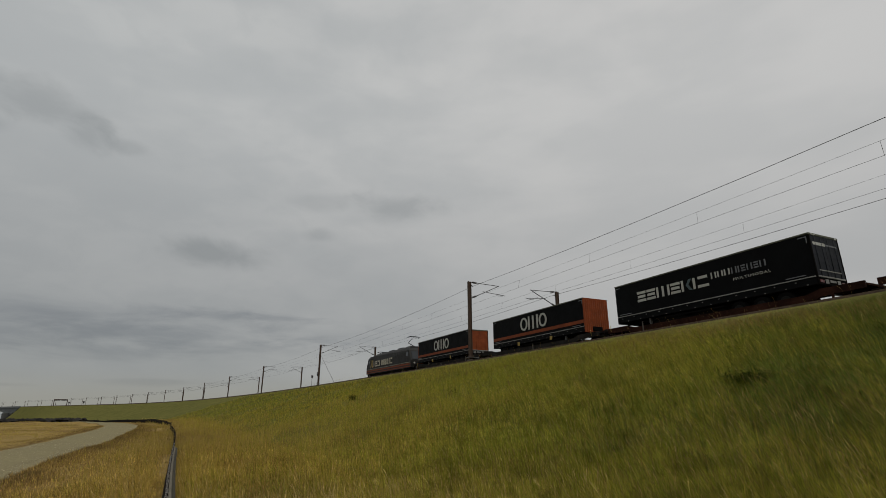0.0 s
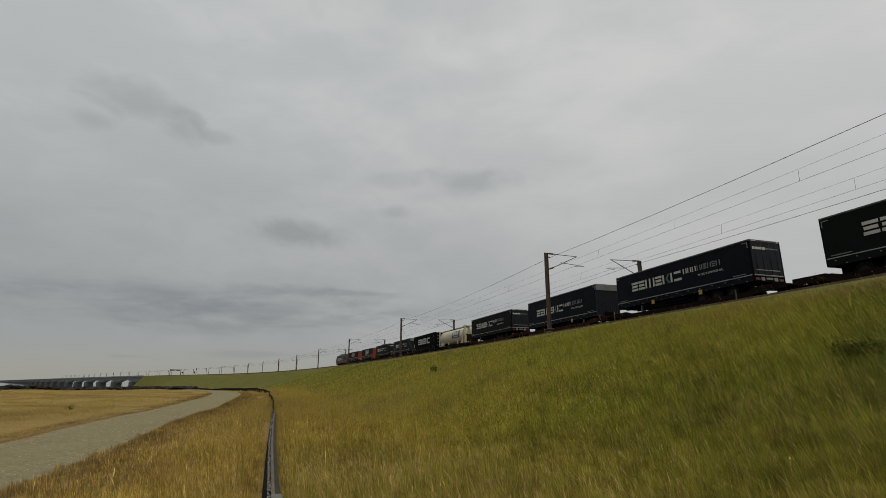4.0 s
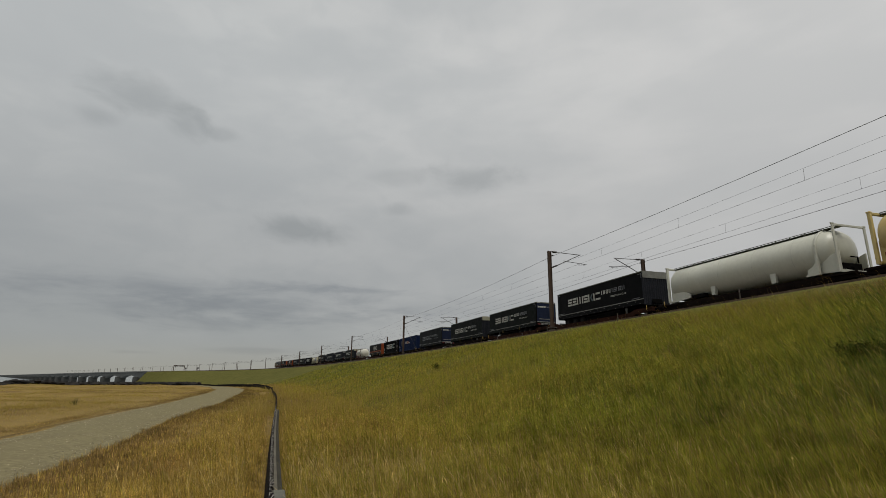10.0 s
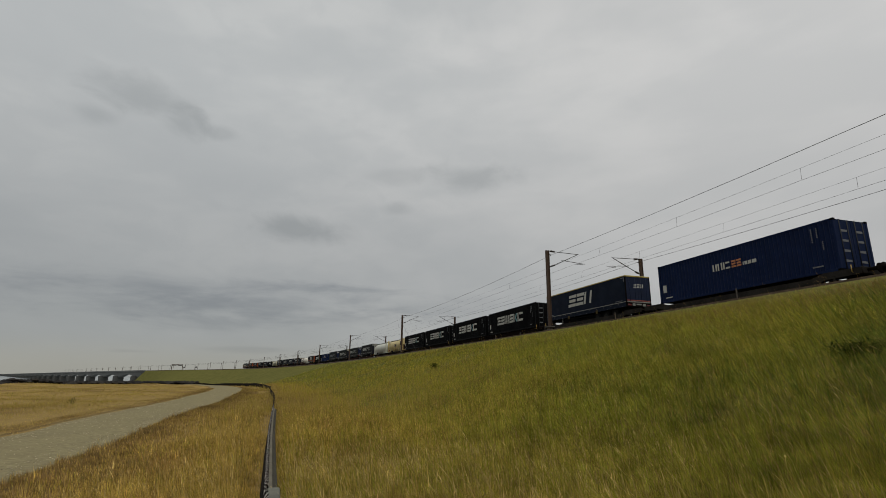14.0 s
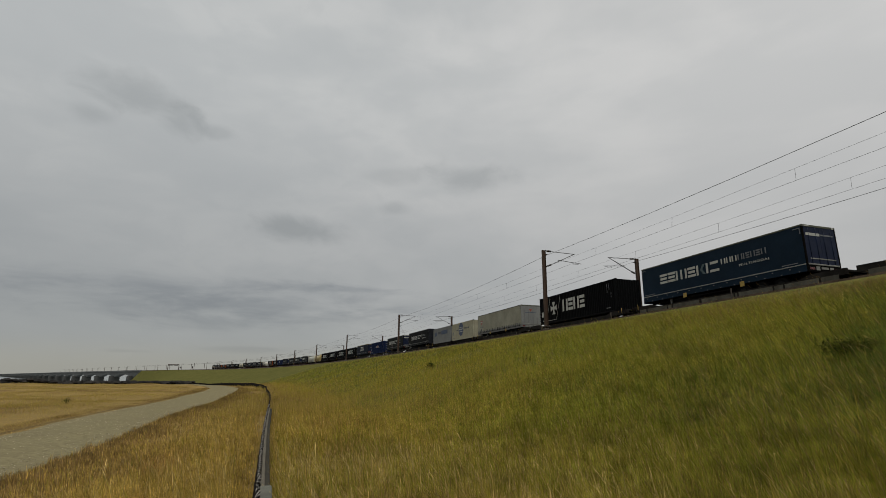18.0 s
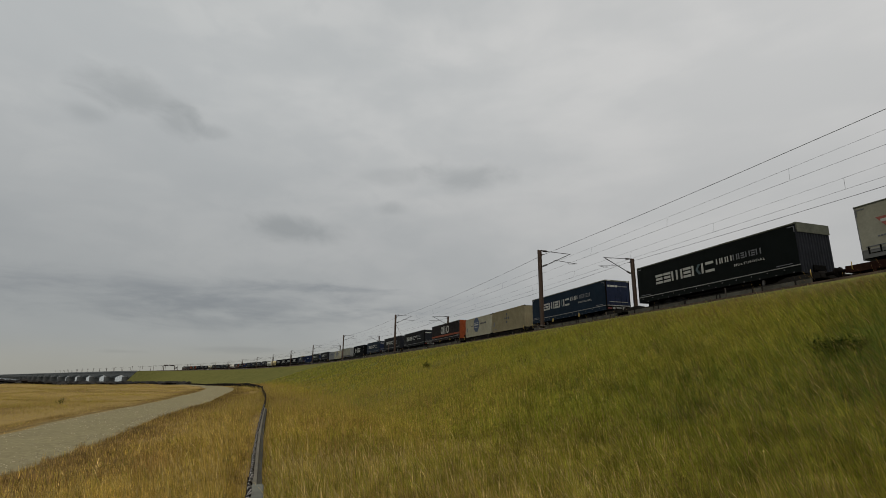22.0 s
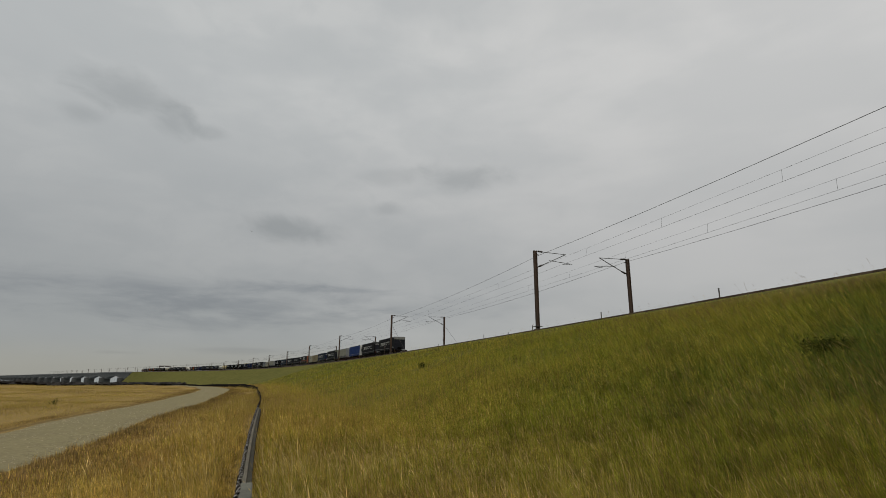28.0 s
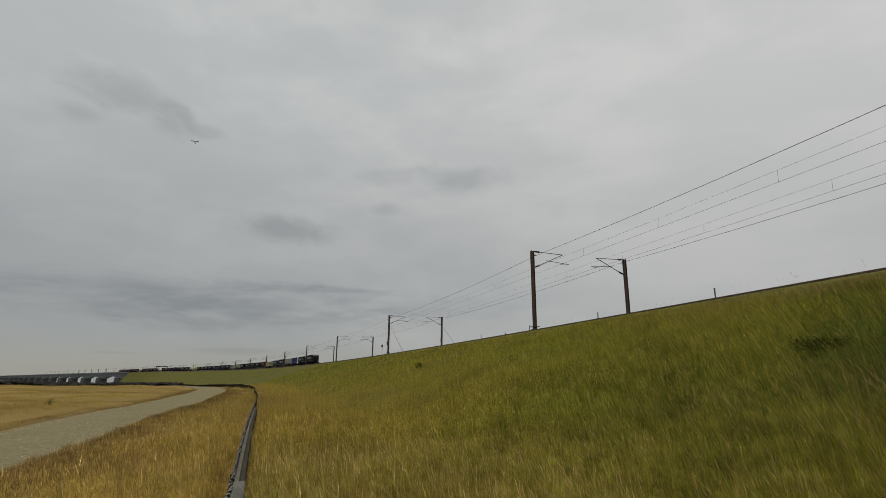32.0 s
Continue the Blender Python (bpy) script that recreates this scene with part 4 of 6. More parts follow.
    for x, q in ((c1, -1), (c0, 1)):
        part("corner_mark", lambda: Geo().box(min(x, x + q * 0.42), max(x, x + q * 0.42), 1.283, 1.293, top - 0.24, top - 0.19).box(min(x, x + q * 0.05), max(x, x + q * 0.05), 1.282, 1.292, top - 0.55, top - 0.24), M_MARKDIM, t, key=("corner_mark", size, q))
    if straps:
        st = part("strap_buckles", lambda: _buckles(ln, 24 if rave != "slots" else 0), M_ALU, t, key=("buckles", size))
    if rave == "slots":
        part("slotted_rave", lambda: _slots(ln), M_CHASSIS, t, "dark slots along the lower side rail", key=("slots", size))
    if yellow:
        for x in (2.35, -2.5):
            part("lifting_plate", lambda: Geo().box(x - 0.16, x + 0.16, 1.285, 1.30, 1.2, 1.52, 0.005), yellow, t, "yellow lifting plate" if yellow == M_YELLOW else "dirty dark yellow lifting plate", key=("lift_plate", x))
    for x0, x1 in ((-ln / 2 + 0.5, -ln / 2 + 1.5), (ln / 2 - 1.4, ln / 2 - 0.3)):
        part("small_print", lambda: Geo().box(x0, x1, 1.286, 1.292, 1.88, 1.93), M_MARKDIM, t, key=("small_print", size, x0))
    f = ln / 2
    if logo in ("sk", "skdim"):
        wide_logo(t, f - 2.1, 2.53, 0.80, logo == "sk", h=0.70)
    elif logo == "ringed":
        part("bold_logo", lambda: bars([(1.15, "o", 1), (1.5, "v", 3), (1.15, "o", 1)], f - 4.85, 2.47, 1.2, 1.30, 0.09, 0.0, 0.2), M_MARK, t, "large cream logo of two rings and bars", key=("ringed_logo", size))
        part("orange_stripe", lambda: Geo().box(-f + 0.1, f - 0.1, 1.282, 1.291, 2.03, 2.30), M_ORANGE, t, "wide orange stripe", key=("ringed_stripe", size))
    elif logo == "slant":
        part("bold_logo", lambda: bars([(1.3, "h", 3), (1.25, "h", 3), (1.2, "v", 2)], f - 4.5, 2.35, 1.15, 1.30, 0.1, 0.22), M_MARK, t, "three groups of slanted white bars", key=("slant_logo", size))
    elif logo == "grey":
        part("red_emblem", lambda: Geo().prism([(f - 1.95, 3.25), (f - 1.45, 2.6), (f - 0.95, 3.25)], 1, 1.285, 1.295), M_REDMARK, t, "small red triangle emblem", key=("red_emblem", size))
        part("emblem_bar", lambda: Geo().box(f - 1.75, f - 1.15, 1.29, 1.302, 2.98, 3.12), M_MARK, t, key=("red_emblem_bar", size))
        part("address_line", lambda: small_row([0.1] * 9, f - 0.9, 2.3, 0.07, 1.293, 0.5), M_MARKDIM, t, key=("grey_address", size))
        part("hazard_plate", lambda: Geo().prism([(f - 1.6, 1.95), (f - 1.4, 1.75), (f - 1.2, 1.95), (f - 1.4, 2.15)], 1, 1.285, 1.295), M_DARKMARK, t, key=("hazard", size))
    return t


def _buckles(ln, n):
    g = Geo()
    for i in range(n):
        x = -ln / 2 + 0.5 + (ln - 1.0) * i / max(n - 1, 1)
        g.box(x - 0.035, x + 0.035, 1.272, 1.30, 1.60 if i % 2 else 1.38, 1.65 if i % 2 else 1.43)
    return g


def _slots(ln):
    g = Geo()
    n = 25
    for i in range(n):
        x = -ln / 2 + 0.4 + (ln - 0.8) * i / (n - 1)
        g.box(x - 0.03, x + 0.03, 1.265, 1.305, 1.56, 1.92)
        if i < n - 1:
            g.box(x + 0.05, x + 0.45, 1.268, 1.30, 1.56, 1.60)
    return g


# ---- box container
def container(n, ln, paint, label, logo, doors_back=True):
    t = thing("freight_container", label, "container", group="containers on the train")
    sm = steel_mat(paint)
    z0, z1, f = 1.17, 3.80 if ln < 10 else 4.05, ln / 2
    cols = int(ln / 0.28) * 4
    for sg in (1, -1):
        part("side_panel", lambda: ripple(-f + 0.12, f - 0.12, sg * 1.20, z0 + 0.14, z1 - 0.1, cols, 0.052, sg, True), sm, t, key=("side_panel", ln, sg))
        part("top_rail", lambda: Geo().box(-f + 0.1, f - 0.1, sg * 1.23 - 0.04, sg * 1.23 + 0.03, z1 - 0.11, z1 - 0.01, 0.01), sm, t, key=("top_rail", ln, sg))
        part("bottom_rail", lambda: Geo().box(-f + 0.1, f - 0.1, sg * 1.23 - 0.05, sg * 1.23 + 0.03, z0 + 0.01, z0 + 0.15, 0.01), sm, t, key=("bottom_rail", ln, sg))
        for e in (1, -1):
            p = part("corner_post", lambda: Geo().box(min(e * (f - 0.16), e * f), max(e * (f - 0.16), e * f), min(sg * 1.12, sg * 1.265), max(sg * 1.12, sg * 1.265), z0 + 0.12, z1 - 0.12, 0.01), sm, t, key=("corner_post", ln, sg, e))
            part("corner_casting", lambda: Geo().box(min(e * (f - 0.18), e * f), max(e * (f - 0.18), e * f), min(sg * 1.1, sg * 1.27), max(sg * 1.1, sg * 1.27), z1 - 0.12, z1, 0.01).box(min(e * (f - 0.18), e * f), max(e * (f - 0.18), e * f), min(sg * 1.1, sg * 1.27), max(sg * 1.1, sg * 1.27), z0, z0 + 0.12, 0.01), M_CHASSIS, p, key=("corner_casting", ln, sg, e))
    part("roof", lambda: Geo().box(-f + 0.1, f - 0.1, -1.19, 1.19, z1 - 0.06, z1 - 0.03), sm, t, key=("box_roof", ln))
    part("floor", lambda: Geo().box(-f + 0.1, f - 0.1, -1.19, 1.19, z0 + 0.05, z0 + 0.15), M_CHASSIS, t, key=("box_floor", ln))
    part("front_wall", lambda: ripple_end(f - 0.06, -1.14, 1.14, z0 + 0.1, z1 - 0.1, 36, 0.04, 1), sm, t, key=("box_front", ln))
    if doors_back:
        for sg in (1, -1):
            d = part("door", lambda: Geo().box(-f + 0.02, -f + 0.07, min(sg * 0.01, sg * 1.13), max(sg * 0.01, sg * 1.13), z0 + 0.12, z1 - 0.12, 0.01), sm, t, key=("box_door", ln, sg))
            for q in (0.28, 0.85):
                part("lock_rod", lambda: Geo().tube([(-f, sg * q, z0 + 0.05), (-f, sg * q, z1 - 0.06)], 0.024), M_ROD, d, key=("box_rod", ln, sg, q))
            for k in range(4):
                part("door_print", lambda: Geo().box(-f + 0.012, -f + 0.022, min(sg * 0.35, sg * 0.78), max(sg * 0.35, sg * 0.78), z0 + 0.5 + k * 0.55, z0 + 0.62 + k * 0.55), M_MARKDIM, d, key=("door_print", ln, sg, k))
    else:
        part("rear_wall", lambda: ripple_end(-f + 0.06, -1.14, 1.14, z0 + 0.1, z1 - 0.1, 36, 0.04, -1), sm, t, key=("box_rear", ln))
    y = 1.262
    light = paint in ("cream", "tan", "palegrey")
    pm = M_DARKMARK if light else M_MARK
    part("size_code", lambda: Geo().box(f - 0.75, f - 0.4, y - 0.012, y, 1.95, 2.5).box(f - 1.3, f - 0.6, y - 0.012, y, 1.5, 1.58), pm if not light else M_MARKDIM, t, key=("size_code", ln, light))
    if not light:
        part("side_print", lambda: _print_columns(f, y), M_MARKDIM, t, "columns of small pale print", key=("side_print", ln))
    if logo == "sk":
        wide_logo(t, f - 2.95, 2.27, 1.06, True, False, y)
    elif logo == "blue":
        part("small_logo", lambda: bars([(0.36, "v", 2), (0.38, "v", 2), (0.12, "v", 1), (0.34, "h", 2)], f - 5.3, 2.66, 0.46, y, 0.16), M_MARK, t, "small white bar logo", key=("unit_logo", ln))
        part("logo_accent", lambda: bars([(0.34, "h", 3), (0.34, "h", 3)], f - 6.85, 2.66, 0.46, y, 0.14), M_ORANGEMARK, t, "pale orange bars", key=("unit_logo_b", ln))
        part("sub_line", lambda: small_row([0.06, 0.2, 0.22, 0.3], f - 7.72, 2.66, 0.22, y, 0.3), M_MARK, t, key=("unit_logo_c", ln))
    elif logo == "cross":
        part("bold_logo", lambda: bars([(0.98, "v", 2), (0.82, "h", 3), (0.98, "v", 2), (0.85, "h", 3)], f - 4.75, 2.15, 1.2, y, 0.10), M_MARK, t, "four groups of bold white bars", key=("df_logo", ln))
        c = f - 2.95
        part("emblem", lambda: Geo().box(c - 0.13, c + 0.13, y - 0.012, y, 2.1, 3.3).box(c - 0.55, c + 0.55, y - 0.0125, y - 0.001, 2.57, 2.83).prism([(c - 0.31, 3.34), (c + 0.31, 3.34), (c, 2.75)], 1, y - 0.011, y - 0.002).prism([(c - 0.31, 2.06), (c + 0.31, 2.06), (c, 2.65)], 1, y - 0.011, y - 0.002).prism([(c - 0.62, 2.38), (c - 0.62, 3.02), (c - 0.06, 2.7)], 1, y - 0.0105, y - 0.0015).prism([(c + 0.62, 2.38), (c + 0.62, 3.02), (c + 0.06, 2.7)], 1, y - 0.0105, y - 0.0015), M_MARK, t, "white cross emblem", key=("emblem", ln))
        for x in (f - 1.5, f - 3.55):
            part("slanted_line", lambda: Geo().prism([(x + 0.1, 1.5), (x + 0.065, 1.5), (x - 0.8, 3.8), (x - 0.765, 3.8)], 1, y - 0.012, y), M_MARK, t, key=("slanted", x))
        part("base_line", lambda: Geo().box(f - 3.45, f - 1.42, y - 0.012, y, 1.47, 1.50), M_MARK, t, key=("base_line", ln))
    elif logo == "disc":
        part("round_emblem", lambda: disc(f - 4.1, 2.75, 1.0, y), M_BLUEMARK, t, "dark blue round emblem", key=("disc", ln))
        for k in range(3):
            part("emblem_bar", lambda: Geo().box(f - 4.1 - 0.75, f - 4.1 + 0.75, y, y + 0.006, 2.35 + 0.32 * k, 2.42 + 0.32 * k + (0.1 if k == 1 else 0)), M_MARK, t, key=("emblem_bar", ln, k))
        part("address_line", lambda: small_row([0.16, 0.16, 0.16], f - 2.1, 2.6, 0.16, y, 0.4), M_DARKMARK, t, key=("addr_a", ln))
        part("address_line", lambda: small_row([0.05, 0.2, 0.14, 0.2, 0.2, 0.2, 0.05, 0.2, 0.2], f - 5.5, 2.7, 0.22, y, 0.3), M_DARKMARK, t, key=("addr_b", ln))
    elif logo == "cargo":
        part("emblem", lambda: Geo().prism([(f - 0.9, 2.6), (f - 1.5, 2.25), (f - 1.5, 2.9), (f - 0.9, 3.2)], 1, y - 0.012, y).prism([(f - 1.6, 2.6), (f - 2.0, 2.3), (f - 2.0, 2.95), (f - 1.6, 3.2)], 1, y - 0.012, y), M_BLUEMARK, t, "blue slanted emblem", key=("cargo_e", ln))
        part("name_line", lambda: small_row([0.34, 0.26, 0.26, 0.26, 0.26], f - 2.5, 2.75, 0.4, y, 0.18), M_DARKMARK, t, key=("cargo_a", ln))
        part("name_panel", lambda: Geo().box(f - 7.4, f - 4.35, y - 0.012, y, 2.62, 3.25), M_BLUEMARK, t, "dark blue name panel", key=("cargo_b", ln))
    elif logo == "knot":
        def woven():
            g, c = Geo(), (f - 4.35, 2.72)
            for i in range(3):
                for k in range(3):
                    if (i + k) % 2 == 0 or i == k == 1:
                        x, z, r = c[0] + (i - k) * 0.24, c[1] + (i + k - 2) * 0.24, 0.19
                        g.prism([(x - r, z), (x, z - r), (x + r, z), (x, z + r)], 1, y - 0.012, y)
            return g
        part("emblem", woven, M_DARKMARK, t, "dark woven emblem of small lozenges", key=("knot", ln))
    return t


def _print_columns(f, y):
    g = Geo()
    for x, z0, n in ((-f + 1.25, 2.95, 8), (-f + 0.95, 3.15, 6), (-f + 0.7, 2.45, 5)):
        for k in range(n):
            g.box(x, x + 0.07, y - 0.012, y, z0 + k * 0.1, z0 + k * 0.1 + 0.065)
    return g.box(-f + 0.9, -f + 1.5, y - 0.012, y, 1.55, 1.62)


# ---- tank container
def tank(n, ln, paint, label):
    t = thing("tank_container", label, "tank container", group="tank containers on the train")
    tm = M_TANK[paint]
    fm = tm
    f, r, zc = ln / 2, 1.24, 2.56
    deep = paint in ("yellow", "cream")
    back = 0.9 if deep else 0.62 if ln > 10 else 0.45
    inboard = paint == "white"          # its rear frame stands inboard and the domed end reaches past it
    rear_x = f - 6.06 if inboard else -f
    if inboard:
        back, fm = 0.42, M_TANKRED
    prof = [(-f + back - 0.42, 0.05), (-f + back - 0.36, 0.55), (-f + back - 0.22, 0.92), (-f + back + 0.05, 1.14), (-f + back + 0.4, r), (-f * 0.4, r), (0, r), (f * 0.45, r), (f - 0.42, r), (f - 0.26, 1.14), (f - 0.17, 0.92), (f - 0.11, 0.55), (f - 0.08, 0.05)]
    part("vessel", lambda: Geo().tube([(x, 0, zc) for x, _ in prof], [q for _, q in prof], 36), tm, t, key=("vessel", ln, deep))
    if deep:
        part("rear_cabinet", lambda: Geo().box(-f + 0.1, -f + 0.42, -1.0, 1.0, 1.3, 2.5, 0.04).box(-f + 0.02, -f + 0.1, -0.8, -0.3, 1.6, 2.6, 0.02), M_WAGON, t, "dark rusty valve cabinet", key=("rear_cabinet", ln))
        part("top_rail", lambda: Geo().box(-f, -f + 1.1, 1.1, 1.24, 3.74, 3.84, 0.01).box(-f, -f + 1.1, -1.24, -1.1, 3.74, 3.84, 0.01), tm, t, key=("tank_top_rail", ln))
    for k in range(4):
        x = -f + back + 0.6 + (ln - back - 1.4) * (k + 0.5) / 4
        part("weld_band", lambda: Geo().tube([(x - 0.022, 0, zc), (x - 0.014, 0, zc), (x + 0.014, 0, zc), (x + 0.022, 0, zc)], [r - 0.01, r + 0.006, r + 0.006, r - 0.01], 36, False), M_SEAM[paint], t, key=("weld_band", ln, k, deep, paint))
    for e in (1, -1):
        th = 0.07 if e < 0 and ln > 10 else 0.16
        x0, x1 = (rear_x, rear_x + th) if e < 0 else (f - th, f)
        ef = part("end_frame", lambda: Geo().box(x0, x1, -1.25, -1.09, 1.17, 3.84, 0.015).box(x0, x1, 1.09, 1.25, 1.17, 3.84, 0.015).box(x0, x1, -1.09, 1.09, 3.72, 3.84, 0.015).box(x0, x1, -1.09, 1.09, 1.17, 1.33, 0.015), fm, t, key=("end_frame", ln, e))
        for sg in (1, -1):
            part("gusset", lambda: Geo().prism([(x1 - 0.02 if e < 0 else x0, 1.2), ((x1 - 0.02 if e < 0 else x0) - e * 1.84, 1.35), ((x1 - 0.02 if e < 0 else x0) - e * 1.84, 1.62), (x1 - 0.02 if e < 0 else x0, 2.35)], 1, sg * 0.98 - 0.04, sg * 0.98 + 0.04), fm, ef, key=("gusset", ln, e, sg))
            part("corner_casting", lambda: Geo().box(x0 - 0.01, x1 + 0.01, min(sg * 1.08, sg * 1.27), max(sg * 1.08, sg * 1.27), 3.80, 3.88, 0.01), fm, ef, key=("tank_cast", ln, e, sg))
    if ln > 10:
        part("inner_portal", lambda: Geo().box(-f + 1.05, -f + 1.2, -1.28, -1.13, 1.2, 2.9, 0.015).box(-f + 1.05, -f + 1.2, 1.13, 1.28, 1.2, 2.9, 0.015).prism([(-f + 1.2, 1.2), (-f + 1.85, 1.2), (-f + 1.2, 1.9), (-f + 1.05, 1.9)], 1, 1.2, 1.27).tube([(-f + 1.05, 0, zc), (-f + 1.051, 0, zc), (-f + 1.199, 0, zc), (-f + 1.2, 0, zc)], [r - 0.01, r + 0.06, r + 0.06, r - 0.01], 36, False), fm, t, key=("inner_portal", ln))
    for x in (-ln * 0.18, ln * 0.18):
        for sg in (1, -1):
            part("support_leg", lambda: Geo().prism([(x - 0.14, 1.25), (x + 0.14, 1.25), (x + 0.2, 1.85), (x - 0.2, 1.85)], 1, sg * 0.85 - 0.05, sg * 0.85 + 0.1 * sg + 0.05), fm, t, key=("tank_leg", ln, x, sg))
    part("walkway", lambda: _walkway(max(-f, rear_x) + 0.16, f - 0.16), M_CAP, t, "grating walkway along the top", key=("walkway", ln))
    for x in (-ln * 0.3, 0.0, ln * 0.3):
        part("manhole_lid", lambda: Geo().tube([(x, -0.1, 3.74), (x, -0.1, 3.92), (x, -0.1, 3.96)], [0.27, 0.27, 0.2], 16), M_ALU, t, key=("manhole", ln, x))
    if not inboard:
        part("valve_cabinet", lambda: Geo().box(-f + 0.16, -f + 0.55, -0.7, 0.7, 1.3, 1.75, 0.03).tube([(-f + 0.12, -0.4, 1.75), (-f + 0.12, -0.4, 2.1), (-f + 0.12, 0.1, 2.1)], 0.04), M_CHASSIS, t, key=("valve_cabinet", ln))
    if paint == "yellow":
        part("red_placard", Geo().box(f - 1.1, f - 0.35, 1.022, 1.03, 1.45, 1.75), M_ORANGE, t, "faded orange-red placard on the gusset")
    if deep and paint == "yellow":
        part("ladder", lambda: _ladder(f), M_ALU, t, key=("tank_ladder", ln))
    if paint == "white":
        for sg in (1, -1):
            part("base_rail", lambda: Geo().box(rear_x, f - 0.1, sg * 1.05 - 0.08, sg * 1.05 + 0.08, 1.17, 1.30, 0.02), M_TANKRED, t, "red-brown base rail", key=("base_rail", ln, sg))
    part("outlet_valve", lambda: Geo().tube([(-f + 0.35, 0.1, 1.6), (-f + 0.1, 0.1, 1.45)], [0.14, 0.1], 12).tube([(-f + 0.15, 0.1, 1.45), (-f + 0.15, 0.5, 1.45)], 0.04), M_CHASSIS, t, key=("valve", ln))
    part("tube_locker", lambda: Geo().box(f - 3.4, f - 2.2, 0.75, 1.05, 1.25, 1.5, 0.02), M_CHASSIS, t, key=("tube_locker", ln))
    if paint == "cream":
        part("logo_panel", lambda: _bent(-3.7, -0.2, r + 0.012, zc, -18, 36), M_BLUEMARK, t, "blue logo panel with white shapes", key="bls_panel")
        for k in range(3):
            part("logo_block", lambda: _bent(-1.25 - k * 0.9, -0.55 - k * 0.9, r + 0.02, zc, 5, 30), M_MARK, t, key=("bls_block", k))
        part("logo_line", lambda: _bent(-3.3, -0.7, r + 0.02, zc, -9, -4), M_MARK, t, key="bls_line")
    if paint == "white":
        part("rear_rack", lambda: Geo().tube([(rear_x, 1.15, 1.62), (-f - 0.12, 1.15, 1.62), (-f - 0.12, -1.15, 1.62), (rear_x, -1.15, 1.62)], 0.03, 6), tm, t, "pale tube rack round the domed end", key=("rear_rack", ln))
        for k in range(5):
            part("logo_block", lambda: _bent(2.25 - k * 0.82, 2.6 - k * 0.82, r + 0.015, zc, -8, 18), M_DARKMARK, t, key=("hoy_block", k))
    return t


def _walkway(x0, x1):
    """A thin grating with a tube rail on short stanchions."""
    g = Geo().box(x0, x1, 0.1, 0.5, 3.79, 3.815).tube([(x0, 0.54, 3.86), (x1, 0.54, 3.86)], 0.022, 5)
    n = int((x1 - x0) / 0.95)
    for k in range(n + 1):
        x = x0 + (x1 - x0) * k / n
        g.box(x - 0.02, x + 0.02, 0.5, 0.54, 3.70, 3.87)
    return g


def _bent(x0, x1, r, zc, a0, a1, n=6):
    g, v = Geo(), []
    for k in range(n + 1):
        a = radians(a0 + (a1 - a0) * k / n)
        for x in (x0, x1):
            v.append((x, r * math.cos(a), zc + r * math.sin(a)))
            v.append((x, (r - 0.01) * math.cos(a), zc + (r - 0.01) * math.sin(a)))
    fc = [(4 * k, 4 * k + 2, 4 * k + 6, 4 * k + 4) for k in range(n)] + [(4 * k + 1, 4 * k + 5, 4 * k + 7, 4 * k + 3) for k in range(n)]
    return g.add(v, fc, True)


def _ladder(f):
    g = Geo()
    for y in (-0.5, -0.15):
        g.tube([(-f - 0.02, y, 1.3), (-f - 0.02, y, 3.8)], 0.02)
    for k in range(8):
        g.tube([(-f - 0.02, -0.5, 1.5 + k * 0.3), (-f - 0.02, -0.15, 1.5 + k * 0.3)], 0.014)
    return g


# ---- wagons
def bogie(t, x, m):
    b = part("bogie", lambda: Geo().box(-1.2, 1.2, 0.93, 1.07, 0.42, 0.7, 0.04).box(-1.2, 1.2, -1.07, -0.93, 0.42, 0.7, 0.04).box(-0.25, 0.25, -1.0, 1.0, 0.5, 0.78, 0.03), M_BOGIE, t, m=pose(x, 0, 0), key="bogie_frame")
    for dx in (-0.9, 0.9):
        for sg in (1, -1):
            part("wheel", lambda: Geo().tube([(0, -0.065, 0), (0, 0.045, 0), (0, 0.065, 0)], [0.46, 0.46, 0.43], 20), M_BOGIE, b, m=pose(dx, sg * 0.76, 0.46), key=("rail_wheel"))
            part("axle_box", lambda: Geo().box(-0.18, 0.18, -0.09, 0.09, -0.16, 0.16, 0.04), M_BOGIE, b, m=pose(dx, sg * 1.05, 0.46), key="axle_box")
    return b


